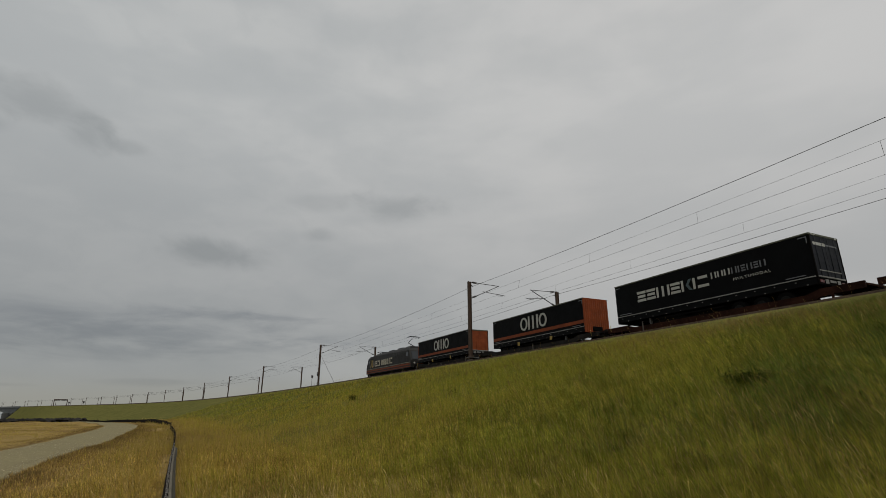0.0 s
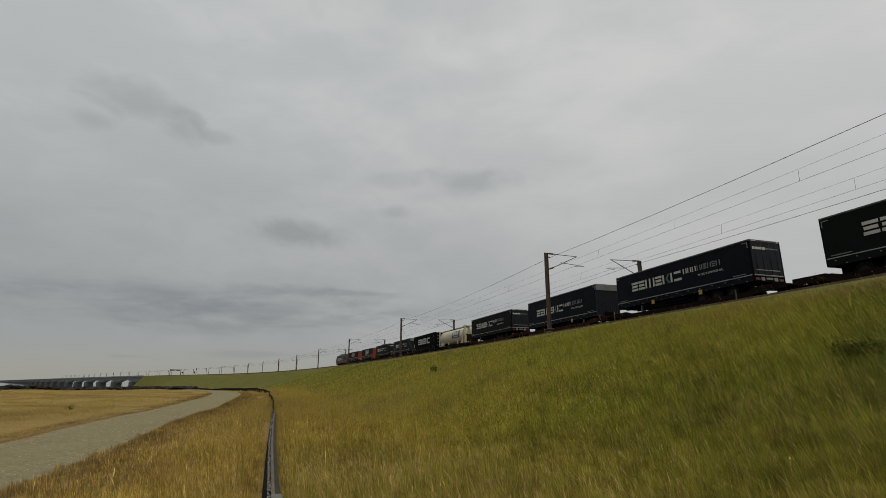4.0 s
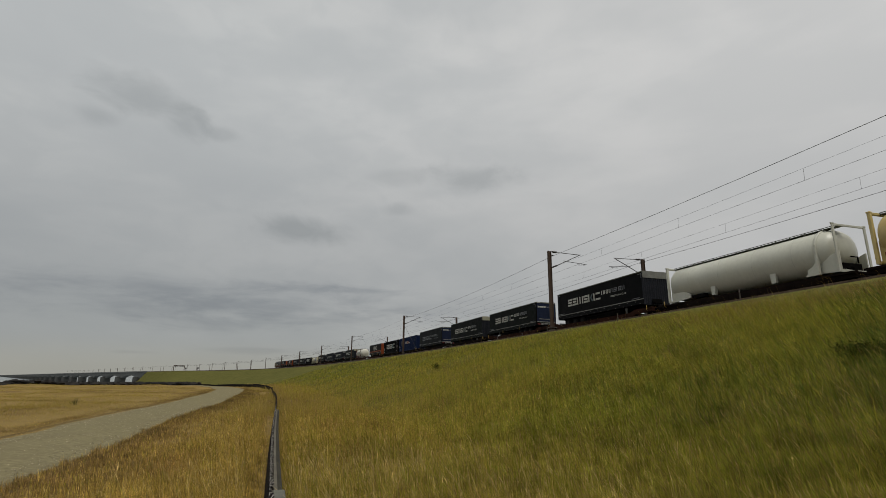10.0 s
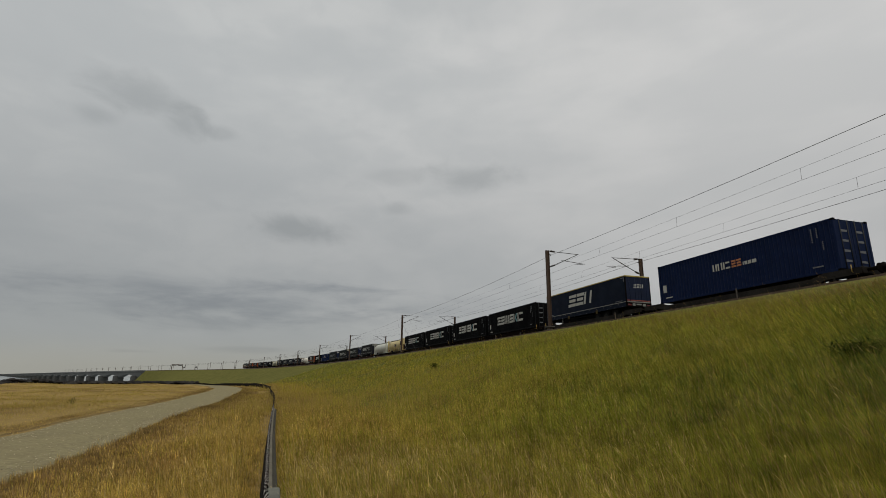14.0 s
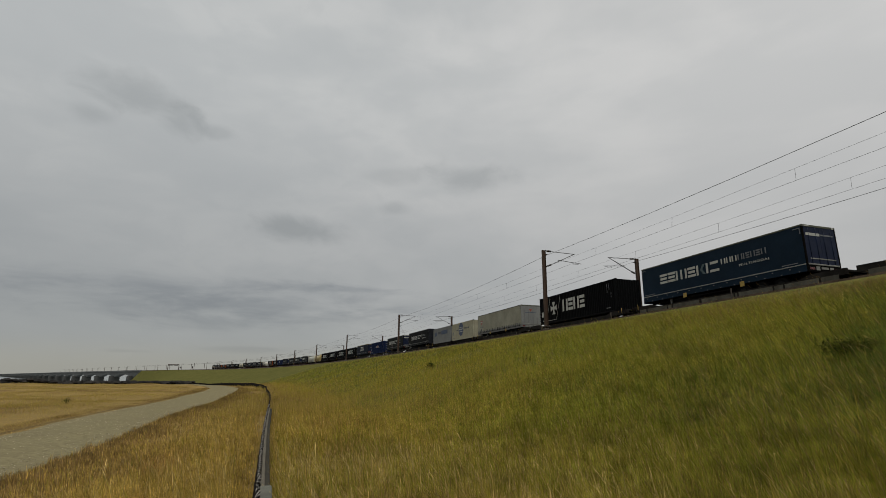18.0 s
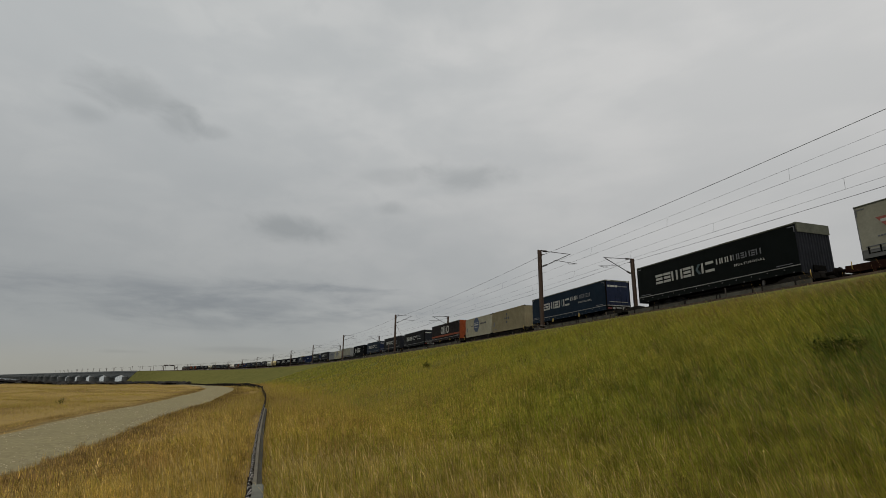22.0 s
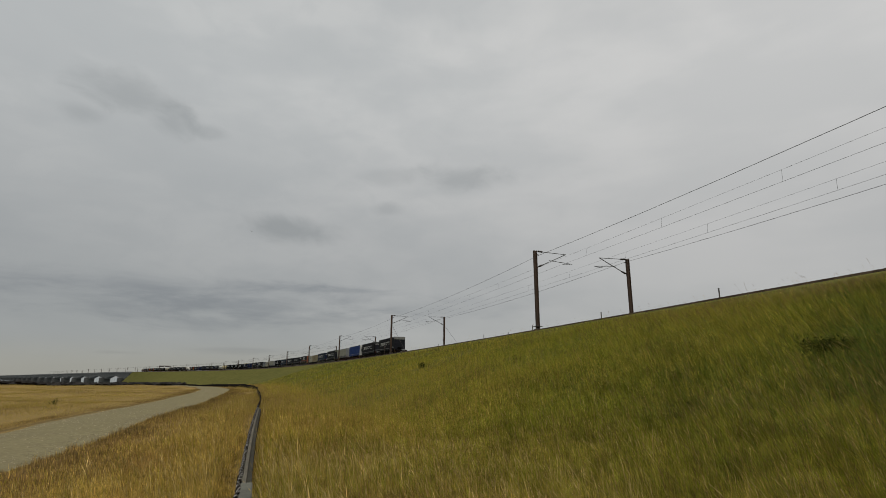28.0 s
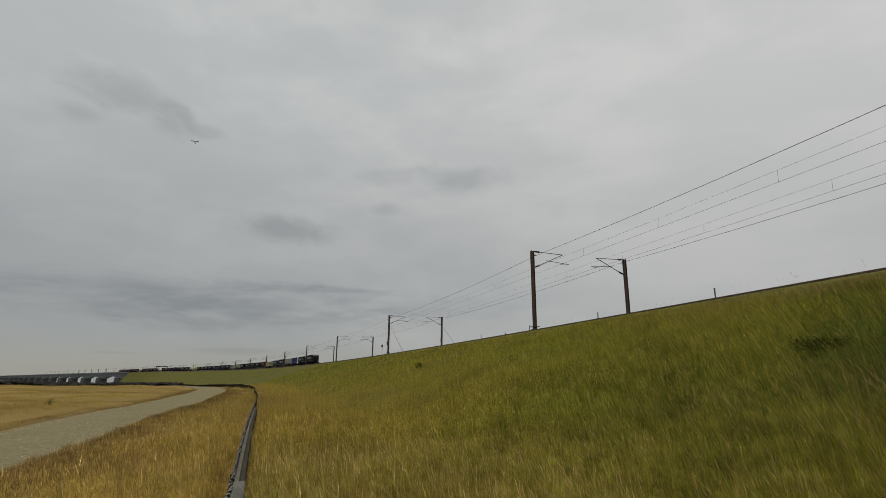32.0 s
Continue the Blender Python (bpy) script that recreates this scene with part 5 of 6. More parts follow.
def wagon(front, split0, split1, rear, pocket, wm, tone, striped):
    """Two sections on three bogies; split0 and split1 bound the middle."""
    L = front - rear
    c = (front + rear) / 2
    what = "articulated pocket wagon" if pocket else "articulated container wagon"
    t = thing("freight_wagon", tone + " steel " + what + " on the track", "wagon", group="wagons of the train")
    mid = (split0 + split1) / 2 - c
    secs = [(mid + 0.25, L / 2 - 0.62), (-L / 2 + 0.62, mid - 0.25)]
    for a, b in secs:
        for sg in (1, -1):
            if pocket:
                g = Geo().prism([(a, 0.85), (a + 0.0, 1.18), (a + 1.9, 1.18), (a + 2.6, 0.98), (b - 2.6, 0.98), (b - 1.9, 1.18), (b, 1.18), (b, 0.85), (b - 1.9, 0.8), (b - 2.9, 0.3), (a + 2.9, 0.3), (a + 1.9, 0.8)], 1, sg * 1.28 - 0.07, sg * 1.28 + 0.07)
            else:
                g = Geo().prism([(a, 0.8), (a, 1.15), (b, 1.15), (b, 0.8), (b - 2.2, 0.75), (b - 3.6, 0.5), (a + 3.6, 0.5), (a + 2.2, 0.75)], 1, sg * 0.95 - 0.08, sg * 0.95 + 0.08)
            sill = part("side_sill", g, wm, t)
            if striped:
                n = 5
                for k in range(n):
                    xa, xb = a + 0.4 + (b - a - 0.8) * k / n, a + 0.4 + (b - a - 0.8) * (k + 1) / n - 0.12
                    part("sill_plate", Geo().box(xa, xb, sg * 1.352 - 0.008, sg * 1.352 + 0.012, 0.60, 0.90, 0.006), M_WAGONPALE, sill, "pale grey plate along the sill")
            # lighter stake plates along the sill
            for k in range(6):
                x = a + (b - a) * (k + 0.5) / 6
                part("sill_rib", lambda: Geo().box(-0.05, 0.05, -0.03, 0.03, 0.35, 0.95, 0.005), wm, t, m=pose(x, sg * (1.36 if pocket else 1.04), 0.0), key=("sill_rib"))
        part("deck", Geo().box(a, b, -0.9, 0.9, 0.3 if pocket else 0.85, 0.36 if pocket else 0.95).box(a, a + 1.9, -1.2, 1.2, 1.0, 1.1).box(b - 1.9, b, -1.2, 1.2, 1.0, 1.1), wm, t)
    for x in (L / 2 - 2.3, mid, -L / 2 + 2.3):
        bogie(t, x, None)
    for e in (1, -1):
        part("headstock", lambda: Geo().box(-0.1, 0.1, -1.3, 1.3, 0.85, 1.2, 0.02), wm, t, m=pose(e * (L / 2 - 0.66), 0, 0), key="headstock")
        for sg in (1, -1):
            part("buffer", lambda: Geo().tube([(-0.3, 0, 0), (0.22, 0, 0), (0.24, 0, 0), (0.3, 0, 0)], [0.1, 0.1, 0.24, 0.24], 14), M_BOGIE, t, m=pose(e * (L / 2 - 0.3), sg * 0.88, 1.06) @ (FLIP if e < 0 else Matrix()), key="buffer")
        part("coupling", lambda: Geo().box(-0.3, 0.5, -0.06, 0.06, 0.85, 1.0, 0.02), M_BOGIE, t, m=pose(e * (L / 2 - 0.5), 0, 0) @ (FLIP if e < 0 else Matrix()), key="coupling")
    for e in (1, -1):
        part("brake_lever", lambda: Geo().tube([(0, 1.3, 0.9), (0, 1.42, 1.0), (0, 1.42, 1.35)], 0.02), M_YELLOW, t, m=pose(e * (L / 2 - 1.0), 0, 0), key="brake_lever")
    MOVING.append((t, c, 0.0))
    return t


KINDS = {
    "ringed": lambda n, ln: trailer(n, ln, "black", M_ORANGE, "black curtain-sided trailer with orange stripe and ends", n % 2 == 0, "ringed"),
    "ringedbrown": lambda n, ln: trailer(n, ln, "brownblack", M_ORANGE, "brown-black curtain-sided trailer with orange stripe and end", n % 2 == 0, "ringed"),
    "sk": lambda n, ln: trailer(n, ln, "black", M_DOORBLACK, "black curtain-sided trailer with bold white bar logo", n % 2 == 0, "sk", yellow=None, cap=M_FRONTCAP if n in (4, 18, 44) else None),
    "sknavy": lambda n, ln: trailer(n, ln, "navyblack", M_DOORBLACK, "navy-black curtain-sided trailer with white bar logo", n % 2 == 0, "sk", cap=M_ALU if n == 8 else None),
    "skcap": lambda n, ln: trailer(n, ln, "greenblack", M_DOORBLACK, "dark trailer with white logo and cream front deflector", n % 2 == 0, "sk", cap=M_CREAMCAP, yellow=M_DIRTYPLATE),
    "skfaded": lambda n, ln: trailer(n, ln, "faded", M_DOORBLACK, "faded charcoal curtain-sided trailer with dull grey logo", n % 2 == 0, "skdim", doors=M_DOORBLUE, yellow=M_DIRTYPLATE),
    "skgreen": lambda n, ln: trailer(n, ln, "greenblack", M_DOORBLACK, "greenish black curtain-sided trailer with white bar logo", n % 2 == 0, "sk", doors=M_DOORBLUE if n in (17, 27) else None, cap=M_CAP if n == 40 else None, yellow=M_DIRTYPLATE if n != 40 else None),
    "skteal": lambda n, ln: trailer(n, ln, "teal", M_DOORBLUE, "dark teal-blue curtain-sided trailer with white bar logo", n % 2 == 0, "sk"),
    "slant": lambda n, ln: trailer(n, ln, "slantnavy", M_DOORBLUE, "navy curtain-sided trailer with slanted white bars", n % 2 == 0, "slant", roofmat=M_YELLOWCAP, yellow=M_DIRTYPLATE),
    "grey": lambda n, ln: trailer(n, ln, "grey", steel_mat("palegrey"), "plain light grey curtain-sided trailer with slotted lower rail", n % 2 == 0, "grey", straps=False, rave="slots"),
    "royal": lambda n, ln: trailer(n, ln, "royal", M_WHITE, "bright royal blue curtain-sided trailer with white front wall", n % 2 == 0, "royal", cap=M_WHITE, roofmat=M_CHASSIS),
    "skbox": lambda n, ln: container(n, ln, "black", "black corrugated steel container with bold white bar logo", "sk"),
    "bluebox": lambda n, ln: container(n, ln, "navy", "navy blue corrugated container with small white logo", "blue", n != 14),
    "navybox": lambda n, ln: container(n, ln, "black", "black corrugated container with white cross emblem and bar logo", "cross", False),
    "greybox": lambda n, ln: container(n, ln, "palegrey", "short light grey container with blue name panel", "cargo"),
    "creambox": lambda n, ln: container(n, ln, "cream", "short cream corrugated container with dark blue round emblem", "disc", False),
    "tanbox": lambda n, ln: container(n, ln, "tan", "short tan corrugated container with dark woven emblem", "knot", False),
    "tank_cream": lambda n, ln: tank(n, ln, "cream", "cream tank container with blue logo panel"),
    "tank_white": lambda n, ln: tank(n, ln, "white", "short white tank container in a red frame"),
    "tank_pale": lambda n, ln: tank(n, ln, "pale", "long pale ivory tank container"),
    "tank_yellow": lambda n, ln: tank(n, ln, "yellow", "long stained yellowish tank container"),
}
BOXY = ("skbox", "bluebox", "greybox", "creambox", "tanbox", "tank_cream", "tank_pale", "tank_yellow")
for n, f0, ln, kind in UNITS:
    MOVING.append((KINDS[kind](n, ln), f0 - ln / 2, RIDE.get(n, 0.0)))
for i in range(0, 44, 2):
    (n1, f1, l1, k1), (n2, f2, l2, k2) = UNITS[i], UNITS[i + 1]
    front = 25.0 if i == 0 else (UNITS[i - 1][1] - UNITS[i - 1][2] + f1) / 2
    rear = f2 - l2 - 1.75 if i == 42 else (f2 - l2 + UNITS[i + 2][1]) / 2
    s1 = f1 - l1 if k1 != "tank_white" else f2 + 4.4
    wm, tone = (M_WAGONGREY, "grey") if n1 in (1, 25, 27, 29, 31, 33, 35, 37, 39) else (M_WAGON, "rust-brown") if n1 in (3, 7, 11, 17, 41) else (M_WAGONDARK, "sooty black-brown")
    wagon(front, s1, f2, rear, k1 not in BOXY, wm, tone, n1 in (33, 35, 39))


# ---- locomotive, nose forwards
M_LOCO = mat("grey_loco_paint", (0.030, 0.029, 0.027), 0.5, 0.0, var=0.15, scale=0.8, dirt=(0.022, 0.02, 0.018), dscale=0.9, damt=0.5, spec=0.08)
M_CREAMPRINT = mat("cream_print", (0.50, 0.46, 0.34), 0.6, var=0.12, scale=2.0)
M_LOCOROOF = mat("dark_loco_roof", (0.028, 0.027, 0.026), 0.7, 0.2, var=0.2, scale=1.5)


def locomotive(front):
    L = 19.0
    t = thing("electric_locomotive", "grey electric locomotive with orange stripes and raised pantograph", "locomotive")
    f = L / 2 - 0.5

    def shell():
        g = Geo()
        side = [(f - 0.05, 1.0), (f, 1.9), (f - 0.75, 3.35), (f - 1.2, 3.72), (-f + 1.2, 3.72), (-f + 0.75, 3.35), (-f, 1.9), (-f + 0.05, 1.0)]
        v = [(x, 1.48, z) for x, z in side] + [(x, -1.48, z) for x, z in side]
        n = len(side)
        # shoulders drawn in towards the roof
        v = [(x, y * (0.86 if z > 3.6 else 1.0), z) for x, y, z in v]
        g.add(v, [tuple(range(n)), tuple(range(n, 2 * n))[::-1]] + [(i, n + i, n + (i + 1) % n, (i + 1) % n) for i in range(n)])
        return g
    body = part("body", shell(), M_LOCO, t)
    part("roof_hood", Geo().prism([(-1.05, 3.72), (1.05, 3.72), (0.8, 3.98), (-0.8, 3.98)], 0, -f + 1.6, f - 1.6), M_LOCOROOF, t)
    for x in (-3.2, 0.4, 3.4):
        part("roof_box", Geo().box(x - 0.9, x + 0.9, -0.65, 0.65, 3.98, 4.15, 0.04), M_LOCOROOF, t)
    for sg in (1, -1):
        part("cream_line", Geo().box(-f + 0.15, f - 0.15, sg * 1.49 - 0.012, sg * 1.49 + 0.011, 1.66, 1.72), M_CREAMCAP, body)
        for k, (z, h) in enumerate(((1.36, 0.2), (1.08, 0.12))):
            part("orange_stripe", Geo().box(-f + 0.15, f - 0.15, sg * 1.49 - 0.012, sg * 1.49 + 0.012, z, z + h), M_ORANGE, body)
        for x in (f - 1.35, -f + 1.35):
            part("cab_window", Geo().box(x - 0.35, x + 0.35, sg * 1.485 - 0.012, sg * 1.485 + 0.012, 2.55, 3.15, 0.006), M_GLASS, body)
            part("cab_door", Geo().box(x + (-1.35 if x > 0 else 0.65), x + (-0.65 if x > 0 else 1.35), sg * 1.488 - 0.01, sg * 1.488 + 0.01, 1.6, 3.3, 0.005), M_LOCO, body)
    for e in (1, -1):
        part("windscreen", Geo().add([(e * (f - 0.06), -1.25, 2.08), (e * (f - 0.06), 1.25, 2.08), (e * (f - 0.62), 1.2, 3.2), (e * (f - 0.62), -1.2, 3.2), (e * (f - 0.02), -1.25, 2.08), (e * (f - 0.02), 1.25, 2.08), (e * (f - 0.58), 1.2, 3.2), (e * (f - 0.58), -1.2, 3.2)], [(0, 1, 2, 3), (4, 5, 6, 7), (0, 1, 5, 4), (1, 2, 6, 5), (2, 3, 7, 6), (3, 0, 4, 7)]), M_GLASS, body)
        for sg in (1, -1):
            part("headlamp", Geo().tube([(e * (f - 0.03), sg * 0.95, 1.6), (e * (f + 0.03), sg * 0.95, 1.6)], 0.12, 12), M_WHITE, body)
            part("buffer", Geo().tube([(e * f, sg * 0.88, 1.06), (e * (f + 0.45), sg * 0.88, 1.06), (e * (f + 0.46), sg * 0.88, 1.06), (e * (f + 0.5), sg * 0.88, 1.06)], [0.12, 0.12, 0.27, 0.27], 14), M_BOGIE, t)
    part("skirt", Geo().box(-f + 0.3, f - 0.3, -1.35, 1.35, 0.55, 1.02, 0.05), M_CHASSIS, t)
    for x in (5.2, -5.2):
        bogie(t, x, None)
    part("yellow_emblem", Geo().prism([(f - 1.9, 1.9), (f - 2.15, 1.9), (f - 2.45, 2.5), (f - 2.15, 3.1), (f - 1.9, 3.1), (f - 2.2, 2.5)], 1, 1.49, 1.505).prism([(f - 3.1, 1.9), (f - 2.85, 1.9), (f - 2.55, 2.5), (f - 2.85, 3.1), (f - 3.1, 3.1), (f - 2.8, 2.5)], 1, 1.49, 1.505), M_YELLOW, body, "two yellow chevrons")
    part("name_bars", bars([(0.72, "v", 2), (0.62, "h", 3), (0.68, "h", 2), (0.66, "v", 1), (0.72, "o", 1), (0.7, "v", 2), (0.7, "v", 2), (0.74, "v", 2), (0.2, "v", 1), (0.6, "h", 2)], f - 3.4, 2.0, 0.85, 1.505, 0.2), M_CREAMPRINT, body, "row of pale bars")

    def panto(x, up):
        p = part("pantograph", Geo().box(x - 0.8, x + 0.8, -0.6, 0.6, 4.02, 4.1, 0.02), M_ARM, t)
        top = 5.45 if up else 4.4
        kx = x + (1.35 if up else 1.7)
        part("lower_arm", Geo().tube([(x - 0.6, 0, 4.1), (kx, 0, (4.1 + top) / 2)], 0.05), M_CHASSIS, p)
        part("upper_arm", Geo().tube([(kx, 0, (4.1 + top) / 2), (x - 0.4, 0, top - 0.05)], 0.035), M_CHASSIS, p)
        for dx in (-0.65, -0.2):
            part("contact_strip", Geo().tube([(x + dx, -0.95, top - 0.18), (x + dx, -0.6, top), (x + dx, 0.6, top), (x + dx, 0.95, top - 0.18)], 0.035), M_CHASSIS, p)
    panto(-6.0, True)
    panto(6.0, False)
    MOVING.append((t, front - L / 2, 0.0))


locomotive(44.3)


# ---------------------------------------------------------------- bridge over the sea
BR_TOP = MAST_FOOT + 0.02
PIERS = [875.0 + 116.0 * i for i in range(33)]


def bridge(o0, o1, top, label, name):
    t = thing(name, label, "bridge")
    edges = [817.0] + PIERS
    for a, b in zip(edges[:-1], edges[1:]):
        g, v, nn = Geo(), [], 14
        for i in range(nn + 1):
            u = i / nn
            s = a + (b - a) * u
            dep = 4.6 + 5.6 * abs(2 * u - 1) ** 1.7 if a > 818 else 6.0 + 4.2 * u * u
            for o, zz in ((o0, top), (o0, top - 0.9), (o0 + 2.2, top - 1.1), (o0 + 2.6, top - dep), (o1 - 2.6, top - dep), (o1 - 2.2, top - 1.1), (o1, top - 0.9), (o1, top)):
                v.append(at(s, o, zz))
        fc = [(i * 8 + k, i * 8 + (k + 1) % 8, (i + 1) * 8 + (k + 1) % 8, (i + 1) * 8 + k) for i in range(nn) for k in range(8)]
        sp = part("span", g.add(v, fc), M_CONC, t)
        part("parapet", Geo().add([at(s, o, top + z) for s in (a, b) for o in (o0, o0 + 0.25) for z in (0, 0.75)], [(0, 1, 3, 2), (4, 6, 7, 5), (0, 4, 5, 1), (2, 3, 7, 6), (0, 2, 6, 4), (1, 5, 7, 3)]), M_CONC, sp)
    for s in PIERS:
        part("pier", Geo().box(-4.0, 4.0, -(o1 - o0) / 2 + 2.2, (o1 - o0) / 2 + 3.5, SEA - 3, top - 7.4, 0.3).box(-4.5, 4.5, -(o1 - o0) / 2 + 1.5, (o1 - o0) / 2 + 4.2, SEA - 3, SEA + 2.2, 0.5), M_PIER, t, m=along(s, (o0 + o1) / 2, 0))
    part("abutment", Geo().box(-4, 4, -(o1 - o0) / 2 + 1, (o1 - o0) / 2 - 1, SEA - 2, top - 0.05), M_CONC, t, m=along(815.0, (o0 + o1) / 2, 0))
    return t


bridge(-1.6, 11.4, BR_TOP, "long low grey concrete railway bridge on piers in the sea", "railway_bridge")
solid("bridge_track_slab", swept([(1.3, -0.2), (1.3, 0), (8.5, 0), (8.5, -0.2)], 815, 1700, 20, RAIL - 0.17), M_BALLAST, "ballast strip along the bridge deck", "ballast", kind="structure")

# riprap on the shore edge and round the bridge end
rr = random.Random(8)
rip = Geo()
for i in range(5200):
    if i < 2000:
        s, o = rr.uniform(-40, 100), SHORE_O - rr.uniform(-1.2, 2.5)
    elif i < 2700:
        s, o = rr.uniform(822, 880), rr.uniform(-22, 4)
    else:
        s, o = None, None
    if s is None:          # low rough wall of stones at the far edge of the field
        u = rr.random()
        r = rr.uniform(0.3, 0.6)
        p = Vector((-45.0 - 30.0 * u + rr.uniform(-0.8, 0.8), 90.0 - 25.5 * u + rr.uniform(-0.8, 0.8), 0))
        p.z = max(ground_at(p.x, p.y), -1.95) + rr.uniform(0.1, 0.55)
    else:
        r = rr.uniform(0.3, 0.6) if s < 200 else rr.uniform(0.8, 2.0)
        p = at(s, o, float(land(s, o)) + r * 0.1)
    a = rr.uniform(0, 6.3)
    vs = [(p.x + r * math.cos(a + k * 1.2566) * rr.uniform(0.7, 1.2), p.y + r * math.sin(a + k * 1.2566) * rr.uniform(0.7, 1.2), p.z + rr.uniform(-0.1, 0.15) * r) for k in range(5)]
    vs += [(p.x, p.y, p.z + r * 0.6), (p.x, p.y, p.z - r * 0.6)]
    rip.add(vs, [(k, (k + 1) % 5, 5) for k in range(5)] + [((k + 1) % 5, k, 6) for k in range(5)])
solid("shore_riprap", rip, M_RIPRAP, "dark boulders along the edge of the shore", "rocks", kind="stuff", fix=False)

# ---------------------------------------------------------------- signals and small posts on the bank
M_POST = mat("weathered_post", (0.06, 0.05, 0.04), 0.8, var=0.2, scale=4)
for s, h in ((9.5, 0.5), (3.8, 0.34), (-0.9, 0.55), (-10.5, 0.55), (-20.2, 0.62), (24.0, 0.4), (-33.0, 0.5)):
    p = thing("marker_post", "short weathered marker post on the embankment crest", "post", along(s, -1.0, MAST_FOOT - 0.42), "marker posts")
    part("stake", lambda: Geo().box(-0.025, 0.025, -0.025, 0.025, -0.2, 1.0, 0.006), M_POST, p, m=Matrix.Diagonal((1, 1, h, 1)), key="stake")
    part("cap", lambda: Geo().box(-0.032, 0.032, -0.032, 0.032, 0.0, 0.04, 0.006), M_POST, p, m=pose(0, 0, h), key="stake_cap")
sg_ = thing("track_sign", "small dark sign on a thin pole beside the track", "sign", along(53.8, -1.0, MAST_FOOT - 0.4))
part("pole", Geo().tube([(0, 0, -0.2), (0, 0, 1.7)], 0.035), M_MAST, sg_)
part("plate", Geo().box(-0.03, 0.0, -0.16, 0.16, 1.55, 2.0, 0.005), M_INSUL, sg_)

gan = thing("signal_gantry", "dark steel signal gantry spanning both tracks", "gantry", along(694.0, 0, MAST_FOOT))
for o in (1.2, -(SPREAD + 1.2)):
    part("column", Geo().box(-0.3, 0.3, o - 0.3, o + 0.3, -0.4, 6.6, 0.03), M_MAST, gan)
part("beam", Geo().box(-0.4, 0.4, -(SPREAD + 1.5), 1.5, 6.3, 7.0, 0.05), M_MAST, gan)
for o in (-1.3, -7.5):
    part("signal_board", Geo().box(-0.7, -0.5, o - 2.4, o + 2.4, 5.5, 6.4, 0.05), M_INSUL, gan)

for s in (590.0, 642.0):
    sg = thing("trackside_signal", "dark trackside signal box on a short steel post", "signal", along(s, -0.5, MAST_FOOT - 0.4), "signals by the track")
    part("post", lambda: Geo().box(-0.12, 0.12, -0.12, 0.12, -0.2, 2.6, 0.01), M_MAST, sg, key="signal_post")
    part("signal_head", lambda: Geo().box(-0.3, 0.3, -0.7, 0.7, 2.4, 4.0, 0.05), M_INSUL, sg, key="signal_head")

# ---------------------------------------------------------------- fence along the foot of the bank
M_NET = mat("dark_wire_net", (0.018, 0.016, 0.015), 0.9, 0.0, var=0.3, scale=4, spec=0.05)
M_NETPALE = mat("pale_twisted_wire", (0.30, 0.28, 0.25), 0.7, 0.0, var=0.3, scale=9, spec=0.1)
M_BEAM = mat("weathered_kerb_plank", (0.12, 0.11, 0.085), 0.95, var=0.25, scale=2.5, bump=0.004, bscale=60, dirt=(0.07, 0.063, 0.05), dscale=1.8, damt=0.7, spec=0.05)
# the kerb's right face: its shadow is put into this darker base colour
M_BEAMDARK = mat("shaded_kerb_side", (0.048, 0.045, 0.036), 0.95, var=0.3, scale=3, dirt=(0.03, 0.03, 0.02), dscale=1.5, damt=0.7, spec=0.03)
M_BLOCK = mat("grey_concrete_block", (0.115, 0.115, 0.095), 0.95, var=0.25, scale=4, bump=0.004, bscale=60, dirt=(0.05, 0.05, 0.042), dscale=2.5, damt=0.6, spec=0.05)
FENCE = [(3.4, -11.0), (1.27, -4.2), (-0.20, 0.0), (-2.30, 6.0), (-3.42, 9.2), (-5.24, 14.5), (-11.3, 32.4), (-17.2, 48.5), (-21.6, 60.6), (-25.8, 68.6), (-32.5, 76.8), (-43.0, 84.5), (-58.0, 93.0), (-72.0, 99.0)]
FENCE_TOP = -1.15


